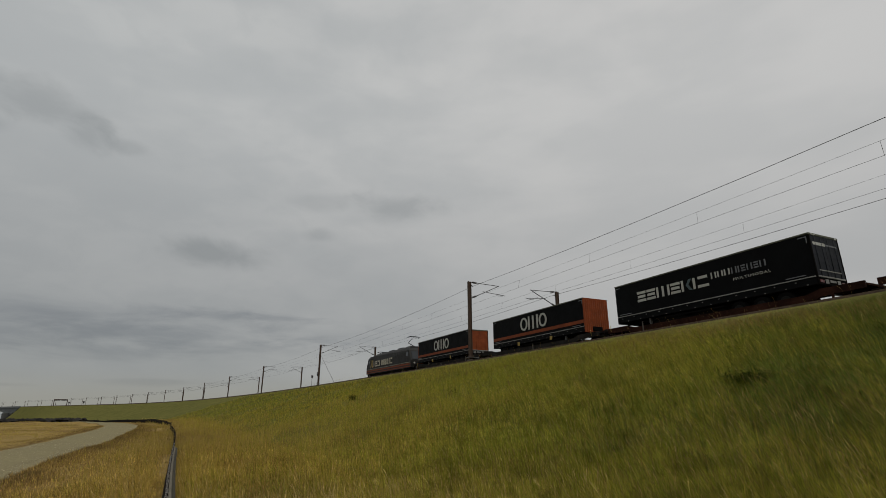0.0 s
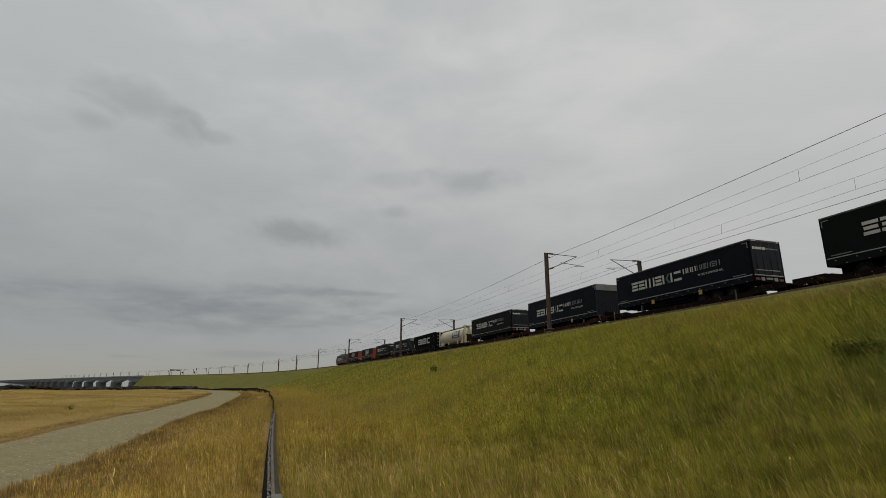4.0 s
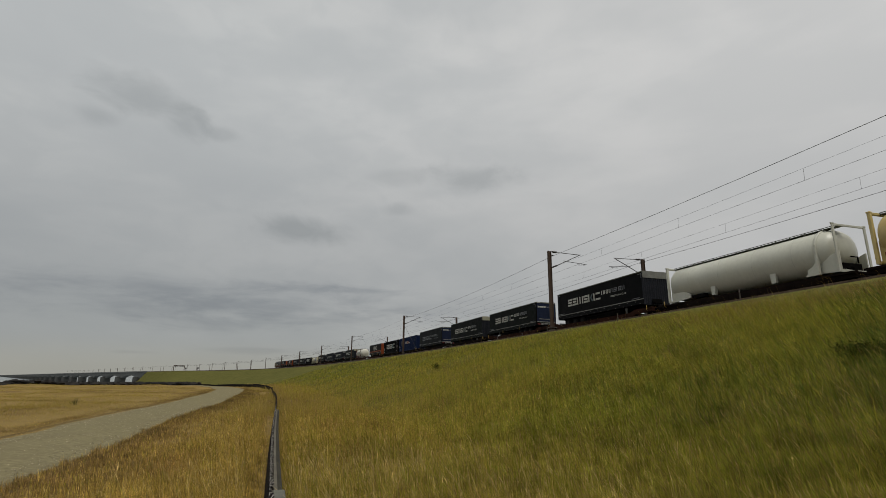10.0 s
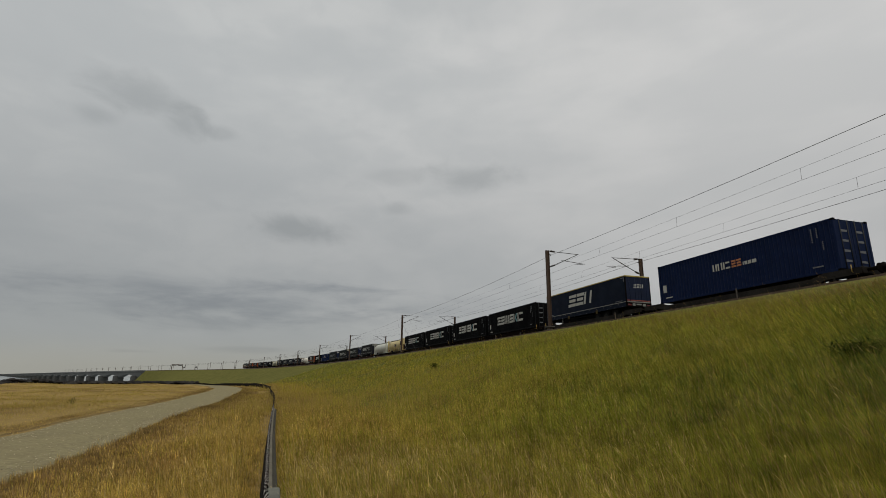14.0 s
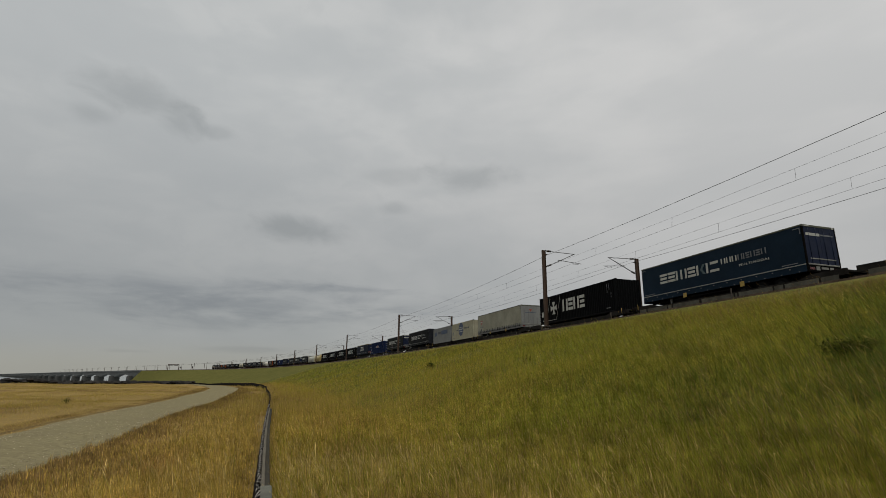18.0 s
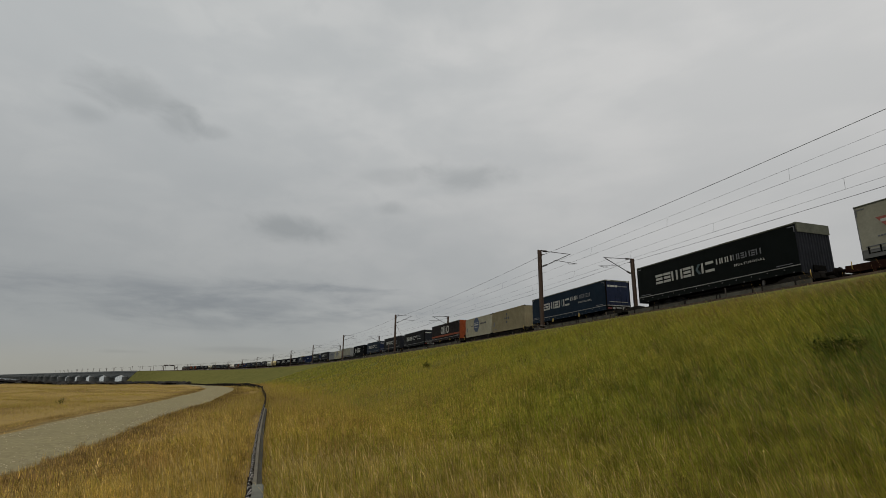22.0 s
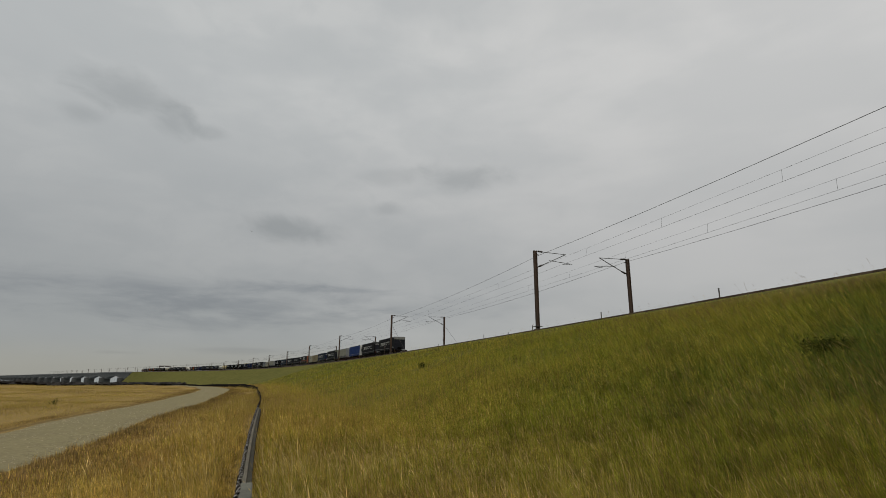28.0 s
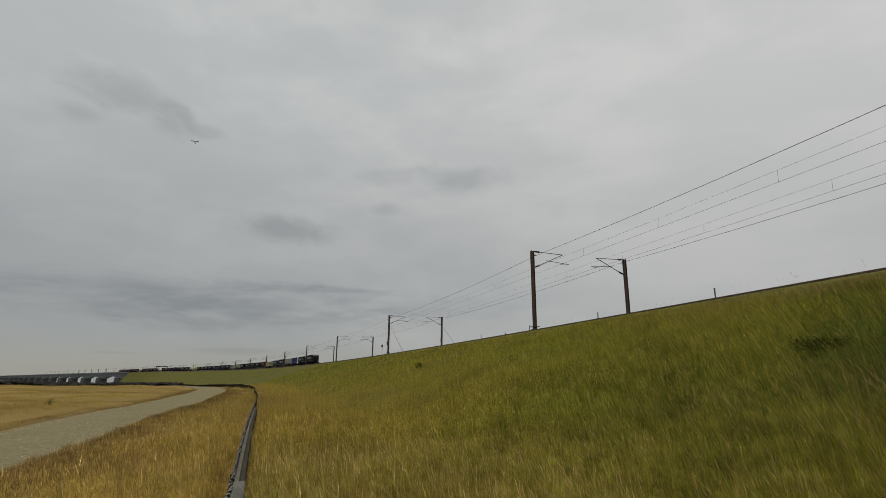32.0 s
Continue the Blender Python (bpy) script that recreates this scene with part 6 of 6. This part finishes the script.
def fence():
    pts = polyline(FENCE, 0.25)
    cum = [0.0]
    for a, b in zip(pts[:-1], pts[1:]):
        cum.append(cum[-1] + (b - a).length)
    total = cum[-1]
    cx, cy = np.array([p.x for p in pts]), np.array([p.y for p in pts])

    def spot(d, side=0.0):
        x, y = np.interp(d, cum, cx), np.interp(d, cum, cy)
        x2, y2 = np.interp(d + 0.1, cum, cx), np.interp(d + 0.1, cum, cy)
        v = Vector((x2 - x, y2 - y, 0))
        v = v.normalized() if v.length else Vector((0, 1, 0))
        return Vector((x + v.y * side, y - v.x * side, 0)), v
    t = thing("wire_fence", "low dark wire-net fence along the foot of the embankment", "fence")
    gz = [ground_at(*spot(d)[0].xy) for d in np.arange(0, total, 2.0)]

    def zg(d):
        return float(np.interp(d, np.arange(0, total, 2.0), gz))
    d = 1.0
    while d < total:
        p, v = spot(d)
        part("post", lambda: Geo().tube([(0, 0, -0.3), (0, 0, 0.46)], 0.025, 7), M_NET, t, m=pose(p.x, p.y, min(zg(d), FENCE_TOP - 0.45)), key="fence_post")
        d += 2.5
    # net: upright strands and three long ones
    net = Geo()
    step = 0.055
    d = 0.0
    while d < total:
        p, v = spot(d)
        z0 = zg(d)
        top = min(FENCE_TOP + 0.01, z0 + 0.6) if d < 60 else z0 + 0.3
        lean = v * 0.05
        for sgn in (1, -1):
            a, b = p - lean * sgn, p + lean * sgn
            w = v * 0.0035
            q = Vector((0, 0, 1))
            n = len(net.v)
            net.v += [tuple(a - w + q * z0), tuple(a + w + q * z0), tuple(b + w + q * top), tuple(b - w + q * top)]
            net.f.append((n, n + 1, n + 2, n + 3))
            net.s.append(False)
        d += step if d < 45 else step * 2.5
    part("net", net, M_NET, t, "dark fine wire net")
    for h in (0.06, 0.25):
        part("strand", Geo().tube([spot(d)[0] + Vector((0, 0, zg(d) + h)) for d in np.arange(0, total, 1.5)], 0.008, 4), M_NET, t)
    # dark liner at the foot of the net
    li = Geo()

    def high(d, z0):
        return min(FENCE_TOP - 0.05, z0 + 0.6) if d < 60 else z0 + 0.42 if d < 90 else z0 + 0.42 - min((d - 90) / 20, 1) * 0.3
    ds = np.arange(0, total, 1.0)
    v = []
    for d in ds:
        p, _ = spot(float(d), -0.06 if d < 75 else 0.0)
        k0, _ = spot(float(d))
        a, _ = spot(float(d), 0.012)
        z0 = zg(float(d))
        v += [(p.x, p.y, z0 - 0.1), (k0.x, k0.y, high(float(d), z0) + 0.03), (a.x, a.y, high(float(d), z0)), (a.x, a.y, z0 - 0.1)]
    li.add(v, [(4 * i + k, 4 * i + (k + 1) % 4, 4 * i + 4 + (k + 1) % 4, 4 * i + 4 + k) for i in range(len(ds) - 1) for k in range(4)])
    part("liner", li, M_NET, t, "black plastic liner sheet")
    # pale twisted wire along the top, looped like a chain
    for nm, m0, rad, ph in (("twisted_wire", M_NETPALE, 0.006, 0.0), ("dark_strand", M_NET, 0.008, 2.6)):
        tw, d, k = [], 0.0, 0
        while d < 34:
            p, _ = spot(d, 0.022 * math.sin(k * 1.3 + ph + 0.8 * math.sin(k * 0.23)) + 0.015)
            tw.append(p + Vector((0, 0, FENCE_TOP + 0.02 + 0.028 * math.cos(k * 1.3 + ph + 0.7 * math.sin(k * 0.31)))))
            d += 0.035
            k += 1
        part(nm, Geo().tube(tw, rad, 4), m0, t, "pale twisted wire along the top" if ph == 0 else "")
    # kerb beam beside the fence
    b = thing("kerb_beam", "long grey concrete kerb beam beside the fence", "kerb")
    d0, d1 = 18.0, 33.0     # from about six to sixteen metres ahead of the viewer
    i = 0
    d = d0
    while d < d1 - 0.1:
        e = min(d + 1.98, d1)
        (p, _), (q, _) = spot(d + 0.01), spot(e - 0.01)
        # lighter plank on top, side beam in the colour with shade painted in
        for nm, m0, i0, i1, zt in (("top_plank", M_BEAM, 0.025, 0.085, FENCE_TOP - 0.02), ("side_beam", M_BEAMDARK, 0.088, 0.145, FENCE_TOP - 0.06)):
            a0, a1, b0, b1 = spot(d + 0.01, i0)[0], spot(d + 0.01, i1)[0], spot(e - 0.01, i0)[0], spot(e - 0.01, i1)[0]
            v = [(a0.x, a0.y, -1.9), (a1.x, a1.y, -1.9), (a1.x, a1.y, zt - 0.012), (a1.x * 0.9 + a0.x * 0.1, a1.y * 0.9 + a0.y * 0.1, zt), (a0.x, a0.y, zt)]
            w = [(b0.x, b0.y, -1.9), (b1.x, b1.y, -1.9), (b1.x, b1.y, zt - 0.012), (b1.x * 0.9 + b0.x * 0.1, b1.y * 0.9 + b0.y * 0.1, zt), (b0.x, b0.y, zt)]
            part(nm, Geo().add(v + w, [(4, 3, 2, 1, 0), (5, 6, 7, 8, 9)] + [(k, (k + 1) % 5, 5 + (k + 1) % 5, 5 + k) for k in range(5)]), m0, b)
        d = e
    p, v = spot(d0 - 1.15, 0.09)
    ang = math.degrees(math.atan2(v.y, v.x))
    part("end_block", Geo().box(-1.1, 1.1, -0.065, 0.065, -1.9, FENCE_TOP + 0.03, 0.012), M_BLOCK, b, "lighter grey end block", m=pose(p.x, p.y, 0, 0, 0, ang))


fence()


# ---------------------------------------------------------------- weeds
def weed(x, y, size, height, count, label, seed):
    rnd = random.Random(seed)
    z = ground_at(x, y)
    t = thing("weed_clump", label, "plant", pose(x, y, z), "weed clumps")
    st, lf = Geo(), Geo()
    for _ in range(count // 9):
        a, r = rnd.uniform(0, 6.283), size * rnd.random() ** 0.6
        b = (r * 0.5 * math.cos(a), r * 0.5 * math.sin(a), -0.05)
        h = height * rnd.uniform(0.55, 1.15) * (1 - 0.4 * (r / size) ** 2)
        e = (r * math.cos(a), r * math.sin(a), h)
        st.tube([b, ((b[0] + e[0]) / 2, (b[1] + e[1]) / 2, h * 0.6), e], [0.01, 0.008, 0.004], 3, False)
        for _k in range(9):
            u = rnd.uniform(0.3, 1.0)
            p = Vector(b).lerp(Vector(e), u) + Vector((rnd.gauss(0, 0.04), rnd.gauss(0, 0.04), rnd.gauss(0, 0.03)))
            d = Vector((rnd.gauss(0, 1), rnd.gauss(0, 1), rnd.gauss(0.3, 0.6))).normalized()
            c = d.cross(Vector((0, 0, 1))).normalized() if abs(d.z) < 0.98 else Vector((1, 0, 0))
            ln, w = rnd.uniform(0.08, 0.2) * size ** 0.5, rnd.uniform(0.012, 0.035) * size ** 0.5
            lf.add([p, p + d * ln * 0.5 + c * w, p + d * ln + Vector((0, 0, -0.02)), p + d * ln * 0.5 - c * w], [(0, 1, 2), (0, 2, 3)])
    part("stem_tuft", st, M_WEED, t)
    part("foliage", lf, M_WEED, t)


for (s, o), size, h, c, lab in (((-32.5, -11.2), 0.55, 0.30, 1100, "dark green bushy weed clump on the grassy slope"), ((-0.8, -10.5), 0.42, 0.5, 500, "small dark weed clump on the grassy slope"),
                                ((-17.2, -10.5), 0.3, 0.5, 70, "thin dark weed clump on the grassy slope")):
    p = at(s, o)
    weed(p.x, p.y, size, h, c, lab, int(s * 7) % 97)
weed(-20.3, 27.5, 0.28, 0.38, 70, "small dry brown weed in the yellow field", 3)

# ---------------------------------------------------------------- grass
GR = np.random.default_rng(11)


def patch(x, y):
    """Slow and quick waves of 0 to 1 that set where one kind of grass gives way to another."""
    a = np.sin(x * 0.55 + 1.7 * np.sin(y * 0.21)) + np.sin(y * 0.43 + 1.1 * np.sin(x * 0.33 + 2.0)) + 0.7 * np.sin(x * 1.7 - y * 1.2) + 0.5 * np.sin(x * 2.9 + y * 2.1)
    return np.clip(0.5 + a / 6.4, 0, 1)


def blades(name, material, x, y, hgt, width, lean, label, head=0.0):
    """One mesh of bent blades that stand at x, y. head: 1 with seed heads, 0 plain, -1 straight and plain."""
    n = len(x)
    s, o = to_line(x, y)
    z = rough_land(s, o) - 0.03
    face = GR.uniform(0, np.pi, n)
    cx, cy = np.cos(face) * width / 2, np.sin(face) * width / 2
    # the wind bends the tips to the left
    wd = GR.normal(np.pi * 0.95, 0.55, n)
    lx, ly = np.cos(wd) * lean * hgt, np.sin(wd) * lean * hgt
    jx, jy = GR.normal(0, 0.075, n) * hgt, GR.normal(0, 0.075, n) * hgt
    m = 0.5
    if head < 0:
        P = np.stack([np.stack([x - cx, y - cy, z], 1), np.stack([x + cx, y + cy, z], 1), np.stack([x + lx + jx, y + ly + jy, z + hgt * 0.95], 1)], 1)
        tri = np.array([0, 1, 2])
    elif head:
        P = np.stack([
            np.stack([x - cx * 0.4, y - cy * 0.4, z], 1), np.stack([x + cx * 0.4, y + cy * 0.4, z], 1),
            np.stack([x + lx * 0.45 + jx + cx * 0.35, y + ly * 0.45 + jy + cy * 0.35, z + hgt * 0.74], 1), np.stack([x + lx * 0.45 + jx - cx * 0.35, y + ly * 0.45 + jy - cy * 0.35, z + hgt * 0.74], 1),
            np.stack([x + lx * 0.7 + jx * 1.3 + cx * 1.5, y + ly * 0.7 + jy * 1.3 + cy * 1.5, z + hgt * 0.87], 1), np.stack([x + lx * 0.7 + jx * 1.3 - cx * 1.5, y + ly * 0.7 + jy * 1.3 - cy * 1.5, z + hgt * 0.87], 1),
            np.stack([x + lx + jx * 1.6, y + ly + jy * 1.6, z + hgt * 0.98], 1)], 1)
        tri = np.array([0, 1, 2, 0, 2, 3, 3, 2, 4, 3, 4, 5, 5, 4, 6])
    else:
        P = np.stack([
            np.stack([x - cx, y - cy, z], 1), np.stack([x + cx, y + cy, z], 1),
            np.stack([x + lx * 0.3 + jx * 0.5 + cx * 0.8, y + ly * 0.3 + jy * 0.5 + cy * 0.8, z + hgt * m], 1), np.stack([x + lx * 0.3 + jx * 0.5 - cx * 0.8, y + ly * 0.3 + jy * 0.5 - cy * 0.8, z + hgt * m], 1),
            np.stack([x + lx + jx, y + ly + jy, z + hgt * np.clip(1 - lean * 0.35, 0.4, 1)], 1)], 1)
        tri = np.array([0, 1, 2, 0, 2, 3, 3, 2, 4])
    k = P.shape[1]
    idx = (np.arange(n)[:, None] * k + tri[None]).reshape(-1).astype(np.int32)
    me = bpy.data.meshes.new(name)
    me.vertices.add(n * k)
    me.vertices.foreach_set("co", P.astype(np.float32).reshape(-1))
    me.loops.add(len(idx))
    me.loops.foreach_set("vertex_index", idx)
    nt = len(idx) // 3
    me.polygons.add(nt)
    me.polygons.foreach_set("loop_start", np.arange(nt, dtype=np.int32) * 3)
    me.polygons.foreach_set("loop_total", np.full(nt, 3, dtype=np.int32))
    me.update(calc_edges=True)
    me.validate()
    me.materials.append(material)
    return tagged(new(name, me), label, "grass", kind="stuff")


def scatter(n, r0, r1, b0=-56, b1=62):
    r = r0 * (r1 / r0) ** GR.random(n)
    b = np.radians(GR.uniform(b0, b1, n))
    return r * np.sin(b), r * np.cos(b), r


def off_road(x, y):
    pts = polyline(ROAD, 1.5)
    rx, ry = np.array([p.x for p in pts]), np.array([p.y for p in pts])
    d = np.full(len(x), 1e9)
    for i in range(0, len(x), 20000):
        d[i:i + 20000] = np.sqrt(((x[i:i + 20000, None] - rx) ** 2 + (y[i:i + 20000, None] - ry) ** 2).min(1))
    return d


def build_grass():
    x, y, r = scatter(GRASS_COUNT, 6.0, 150.0)
    rn = 6.0 * np.sqrt(GR.random(GRASS_COUNT // 6))
    an = np.radians(GR.uniform(-56, 62, len(rn)))
    # the ground round the viewer, evenly grown
    rb = 13.0 * np.sqrt(GR.random(GRASS_COUNT // 3))
    ab = GR.uniform(0, 2 * np.pi, len(rb))
    out = (ab > np.radians(62)) & (ab < np.radians(304))
    rb, ab = rb[out], ab[out]
    xb, yb = rb * np.sin(ab), rb * np.cos(ab)
    # tufts along the verges of the road
    rp = polyline(ROAD, 0.5)
    rp = [(p, (rp[min(i + 1, len(rp) - 1)] - rp[max(i - 1, 0)]).normalized()) for i, p in enumerate(rp)]
    rp = [q for q in rp if 2.0 < q[0].y < 62.0]
    pick = GR.integers(0, len(rp), 90000)
    off = (ROAD_HALF - 0.12 + np.abs(GR.normal(0, 0.75, 90000))) * GR.choice([-1.0, 1.0], 90000)
    base = np.array([(p.x, p.y, d.y, -d.x) for p, d in rp])[pick]
    slide = GR.uniform(-0.3, 0.3, 90000)
    xv, yv = base[:, 0] + base[:, 2] * off - base[:, 3] * slide, base[:, 1] + base[:, 3] * off + base[:, 2] * slide
    rv = np.sqrt(xv ** 2 + yv ** 2)
    x, y, r = np.concatenate([x, rn * np.sin(an), xb, xv]), np.concatenate([y, rn * np.cos(an), yb, yv]), np.concatenate([r, rn, rb, rv])
    s, o = to_line(x, y)
    d = off_road(x, y)
    ok = (o < CREST_O + 0.25) & (o > SHORE_O - 0.5) & (s < 420) & (d > ROAD_HALF * 0.94) & ~((s > 80) & (o < -24))
    x, y, r, s, o, d = (a[ok] for a in (x, y, r, s, o, d))
    pt, pf = patch(x, y), patch(x * 3.1 + 7, y * 3.1 - 4)
    up = np.clip((o + 21.5) / 7.5, 0, 1)          # 0 at the fence, 1 on the slope
    flat = o < -21.5
    beyond = flat & (x < -6.9 - (y - 2.8) * 0.32 - 1.5)          # the field across the road
    # lush dark green in drifts on the higher slope, dense to the right
    right = np.clip((-s - 24) / 8, 0, 1)
    lush = np.where(flat, 0.02, up * (0.05 + 0.28 * np.clip((r - 32) / 22, 0, 1) + 0.16 * np.clip((o + 10) / 4, 0, 1) + 1.02 * right * np.clip((o + 15.5) / 2.5, 0, 1)) * np.clip(0.50 + 1.4 * (pt - 0.35), 0.40, 1.1))
    glow = np.clip((s + 24) / 10, 0, 1) * np.clip((60 - s) / 20, 0, 1) * np.clip((-8.0 - o) / 4, 0, 1)          # sunny foot of the slope
    sunny = np.clip((r - 12) / 3, 0, 1) * np.clip((48 - r) / 14, 0, 1) * np.clip((-8.5 - o) / 3.5, 0, 1) * (1 - right)          # half-dry belt across the middle
    green = np.where(flat, 0.04, (1 - 0.38 * sunny) * np.clip(0.14 + 0.08 * np.clip((14.0 - r) / 3, 0, 1) + 0.70 * up + 0.3 * (pf - 0.5), 0, 0.95) * (1 - lush) * (1 - 0.45 * np.clip((s + 14) / 14, 0, 1) * np.clip((45 - s) / 20, 0, 1)) * (1 - 0.35 * glow))
    dry = np.where(flat, 0.66 + 0.4 * (pt - 0.5), 0.06 * glow + 0.42 * (1 - up) + 0.24 * sunny + 0.16 * np.clip((-14.2 - o) / 2, 0, 1) * np.clip(0.3 + 1.6 * pf, 0.2, 1.3))
    pale = np.where(beyond, 0.03, np.where(flat, 0.13, (0.17 - 0.13 * up) * np.clip((17 - r) / 6, 0.3, 1)))
    brown = np.where(flat, np.clip(1.05 - (d - ROAD_HALF) / 2.2, 0.13, 0.85), 0.05 + 0.10 * np.clip(pf - 0.55, 0, 1) * 4)
    brown = np.where(beyond, np.clip(1.05 - (d - ROAD_HALF) / 2.2, 0.04, 0.92), brown)
    brown = brown + np.where(flat, 0.0, 0.14 * np.clip((13.0 - r) / 3, 0, 1) + 0.62 * np.clip((o + 8.0) / 5.0, 0, 1) * (0.35 + 0.65 * np.clip((-s - 8) / 14, 0, 1)) * np.clip(0.55 + 0.9 * pf, 0.5, 1.2))          # withered along the crest
    kind = np.where(flat & (GR.random(len(x)) < 0.6), 1, 2)
    pale = pale + np.where(flat, 0.05, 0.13) * np.clip((12.5 - r) / 3, 0, 1)
    for k, share in ((3, pale), (1, dry), (0, green), (4, lush), (5, brown)):
        kind = np.where(GR.random(len(x)) < np.clip(share, 0, 1), k, kind)
    # short and sparse on the verge of the road and on the crest
    edge = np.clip((d - ROAD_HALF) / 2.4, np.where(beyond, 0.6, 0.5), 1) * np.clip((CREST_O - o) / 3.5, 0.12, 1) * np.where(beyond, 0.32, np.where(flat, 0.85, 1.0))
    dx = x + 0.20 + 0.35 * y          # beside the fence the grass is kept low
    edge = edge * np.where((y > 0) & (y < 24) & (dx > -0.3) & (dx < 0.28), 0.3 + 0.5 * np.clip(np.abs(dx) / 0.3, 0, 1) ** 2, 1.0)
    pc = patch(x * 8.3 + 3, y * 8.3 + 9)          # single tufts
    h = np.clip(GR.normal(0.36, 0.11, len(x)), 0.08, 0.75) * edge * (0.72 + 0.56 * pf) * (0.68 + 0.64 * pc)
    w = (0.0024 + 0.00029 * r) * GR.uniform(0.6, 1.35, len(x))
    lean = np.clip(GR.normal(0.14, 0.16, len(x)) + 0.30 * np.clip((x - 1) / 7, 0, 1), 0.02, 1.1)
    afar = (r > 13 + 14 * GR.random(len(x))) | (r < 3.4) | (y < 0.45 * r)
    w = np.where(y < 0.45 * r, 0.006, w)
    for k, (nm, lab, hd, hs) in enumerate((("green", "tall green grass bending in the wind on the embankment", 0, 1.0),
                                           ("dry", "dry golden grass on the flat ground", 0, 1.0),
                                           ("olive", "half-dry olive grass at the foot of the bank", 0, 1.0),
                                           ("seeding", "pale seeding grass stalks standing above the rest", 1, 1.3),
                                           ("lush", "dark lush green grass in drifts on the embankment", 0, 0.95),
                                           ("brown", "short brown withered grass beside the gravel road", 0, 0.8))):
        near_mat, far_mat = GRASSES[nm]
        q = (kind == k) & ~afar
        blades(nm + "_grass", near_mat, x[q], y[q], h[q] * hs, w[q] * (0.8 if hd else 1.0), lean[q], lab, hd)
        q = (kind == k) & afar
        blades(nm + "_grass", far_mat, x[q], y[q], h[q] * hs, w[q] * 1.25, lean[q], lab, -1)


GRASS_COUNT = 1150000
build_grass()
# thin seeding stalks that stand out against the sky on the crest
sc = GR.uniform(-34, 70, 260)
oc = GR.normal(-2.0, 0.5, 260)
xc, yc = at_np(sc, oc)
blades("crest_stalks", GRASSES["brown"][0], xc, yc, GR.uniform(0.3, 0.7, 260), np.full(260, 0.008), GR.uniform(0.1, 0.5, 260), "thin withered stalks standing along the crest", 1)

# yellow flower heads in the slope
fl = Geo()
rf = random.Random(21)
for _ in range(40):
    p = at(rf.uniform(-36, 12), rf.uniform(-17, -5))
    z = ground_at(p.x, p.y) + rf.uniform(0.3, 0.45)
    r = rf.uniform(0.005, 0.010)
    fl.tube([(p.x, p.y, z - 0.3), (p.x, p.y, z)], 0.004, 3, False)
    fl.tube([(p.x, p.y, z), (p.x, p.y, z + r), (p.x, p.y, z + r * 1.4)], [r, r * 1.1, r * 0.4], 6)
solid("wild_flowers", fl, mat("yellow_petals", (0.55, 0.42, 0.10), 0.7, var=0.2, scale=9, island=0.3), "small yellow flower heads among the grass", "flowers", kind="stuff", fix=False)

# ---------------------------------------------------------------- a gull
M_GULL = mat("grey_gull_feathers", (0.24, 0.24, 0.245), 0.7, var=0.2, scale=8)


def ray(t, x, y):
    a = min(AIMS, key=lambda q: abs(q[0] - t))
    m = aim(*a)[1]
    half = math.tan(radians(82.1) / 2)
    return (m.to_3x3() @ Vector(((2 * x / 1568 - 1) * half, (882 - 2 * y) / 1568 * half, -1))).normalized()


def gull():
    t = thing("gull", "grey gull gliding under the clouds with spread wings", "bird")
    part("body", Geo().tube([(-0.3, 0, 0), (-0.2, 0, 0.01), (0, 0, 0), (0.14, 0, 0.02), (0.22, 0, 0.03), (0.27, 0, 0.02)], [0.02, 0.045, 0.065, 0.045, 0.04, 0.01], 8), M_GULL, t)
    part("tail", Geo().prism([(-0.25, -0.03), (-0.25, 0.03), (-0.42, 0.08), (-0.42, -0.08)], 2, -0.008, 0.008), M_GULL, t)
    wings = []
    for sg in (1, -1):
        w = part("wing", Geo().add([(0.1, 0, 0), (-0.08, 0, 0), (-0.06, sg * 0.28, 0.07), (0.12, sg * 0.28, 0.07), (-0.12, sg * 0.62, 0.02), (-0.02, sg * 0.6, 0.02),
                                    (0.1, 0, 0.015), (-0.08, 0, 0.008), (-0.06, sg * 0.28, 0.078), (0.12, sg * 0.28, 0.085), (-0.12, sg * 0.62, 0.025), (-0.02, sg * 0.6, 0.03)],
                                   [(0, 1, 2, 3), (3, 2, 4, 5), (9, 8, 7, 6), (11, 10, 8, 9), (0, 3, 9, 6), (3, 5, 11, 9), (5, 4, 10, 11), (4, 2, 8, 10), (2, 1, 7, 8), (1, 0, 6, 7)]), M_GULL, t)
        wings.append((w, sg))
    return t, wings


GULL, WINGS = gull()

# ---------------------------------------------------------------- what moves


def motions():
    for t, s, up in MOVING:
        walk(t, [(q, along(s + travelled(q), FAR_TRACK, RAIL + up)) for q in range(0, 33, 2)])
    p32, p31 = eye_at(32) + ray(32, 345, 252) * 80, eye_at(31) + ray(31, 393, 328) * 112
    v = p32 - p31
    yaw = math.degrees(math.atan2(v.y, v.x))
    rows = []
    for q in (0.0, 16.0, 28.0, 30.0, 31.0, 31.5, 32.0):
        p = p32 - v * (32 - q)
        rows.append((q, pose(p.x, p.y, max(p.z, 6.0), 0, -6, yaw)))
    walk(GULL, rows)
    for w, sg in WINGS:
        beat = [(0.0, 0)] + [(29.6 + 0.2 * i, 24 * math.sin(i * 1.9 + 1.2)) for i in range(13)]
        beat[-1] = (32.0, 16)
        walk(w, [(q, pose(0, 0, 0, sg * a, 0, 0)) for q, a in beat])


motions()
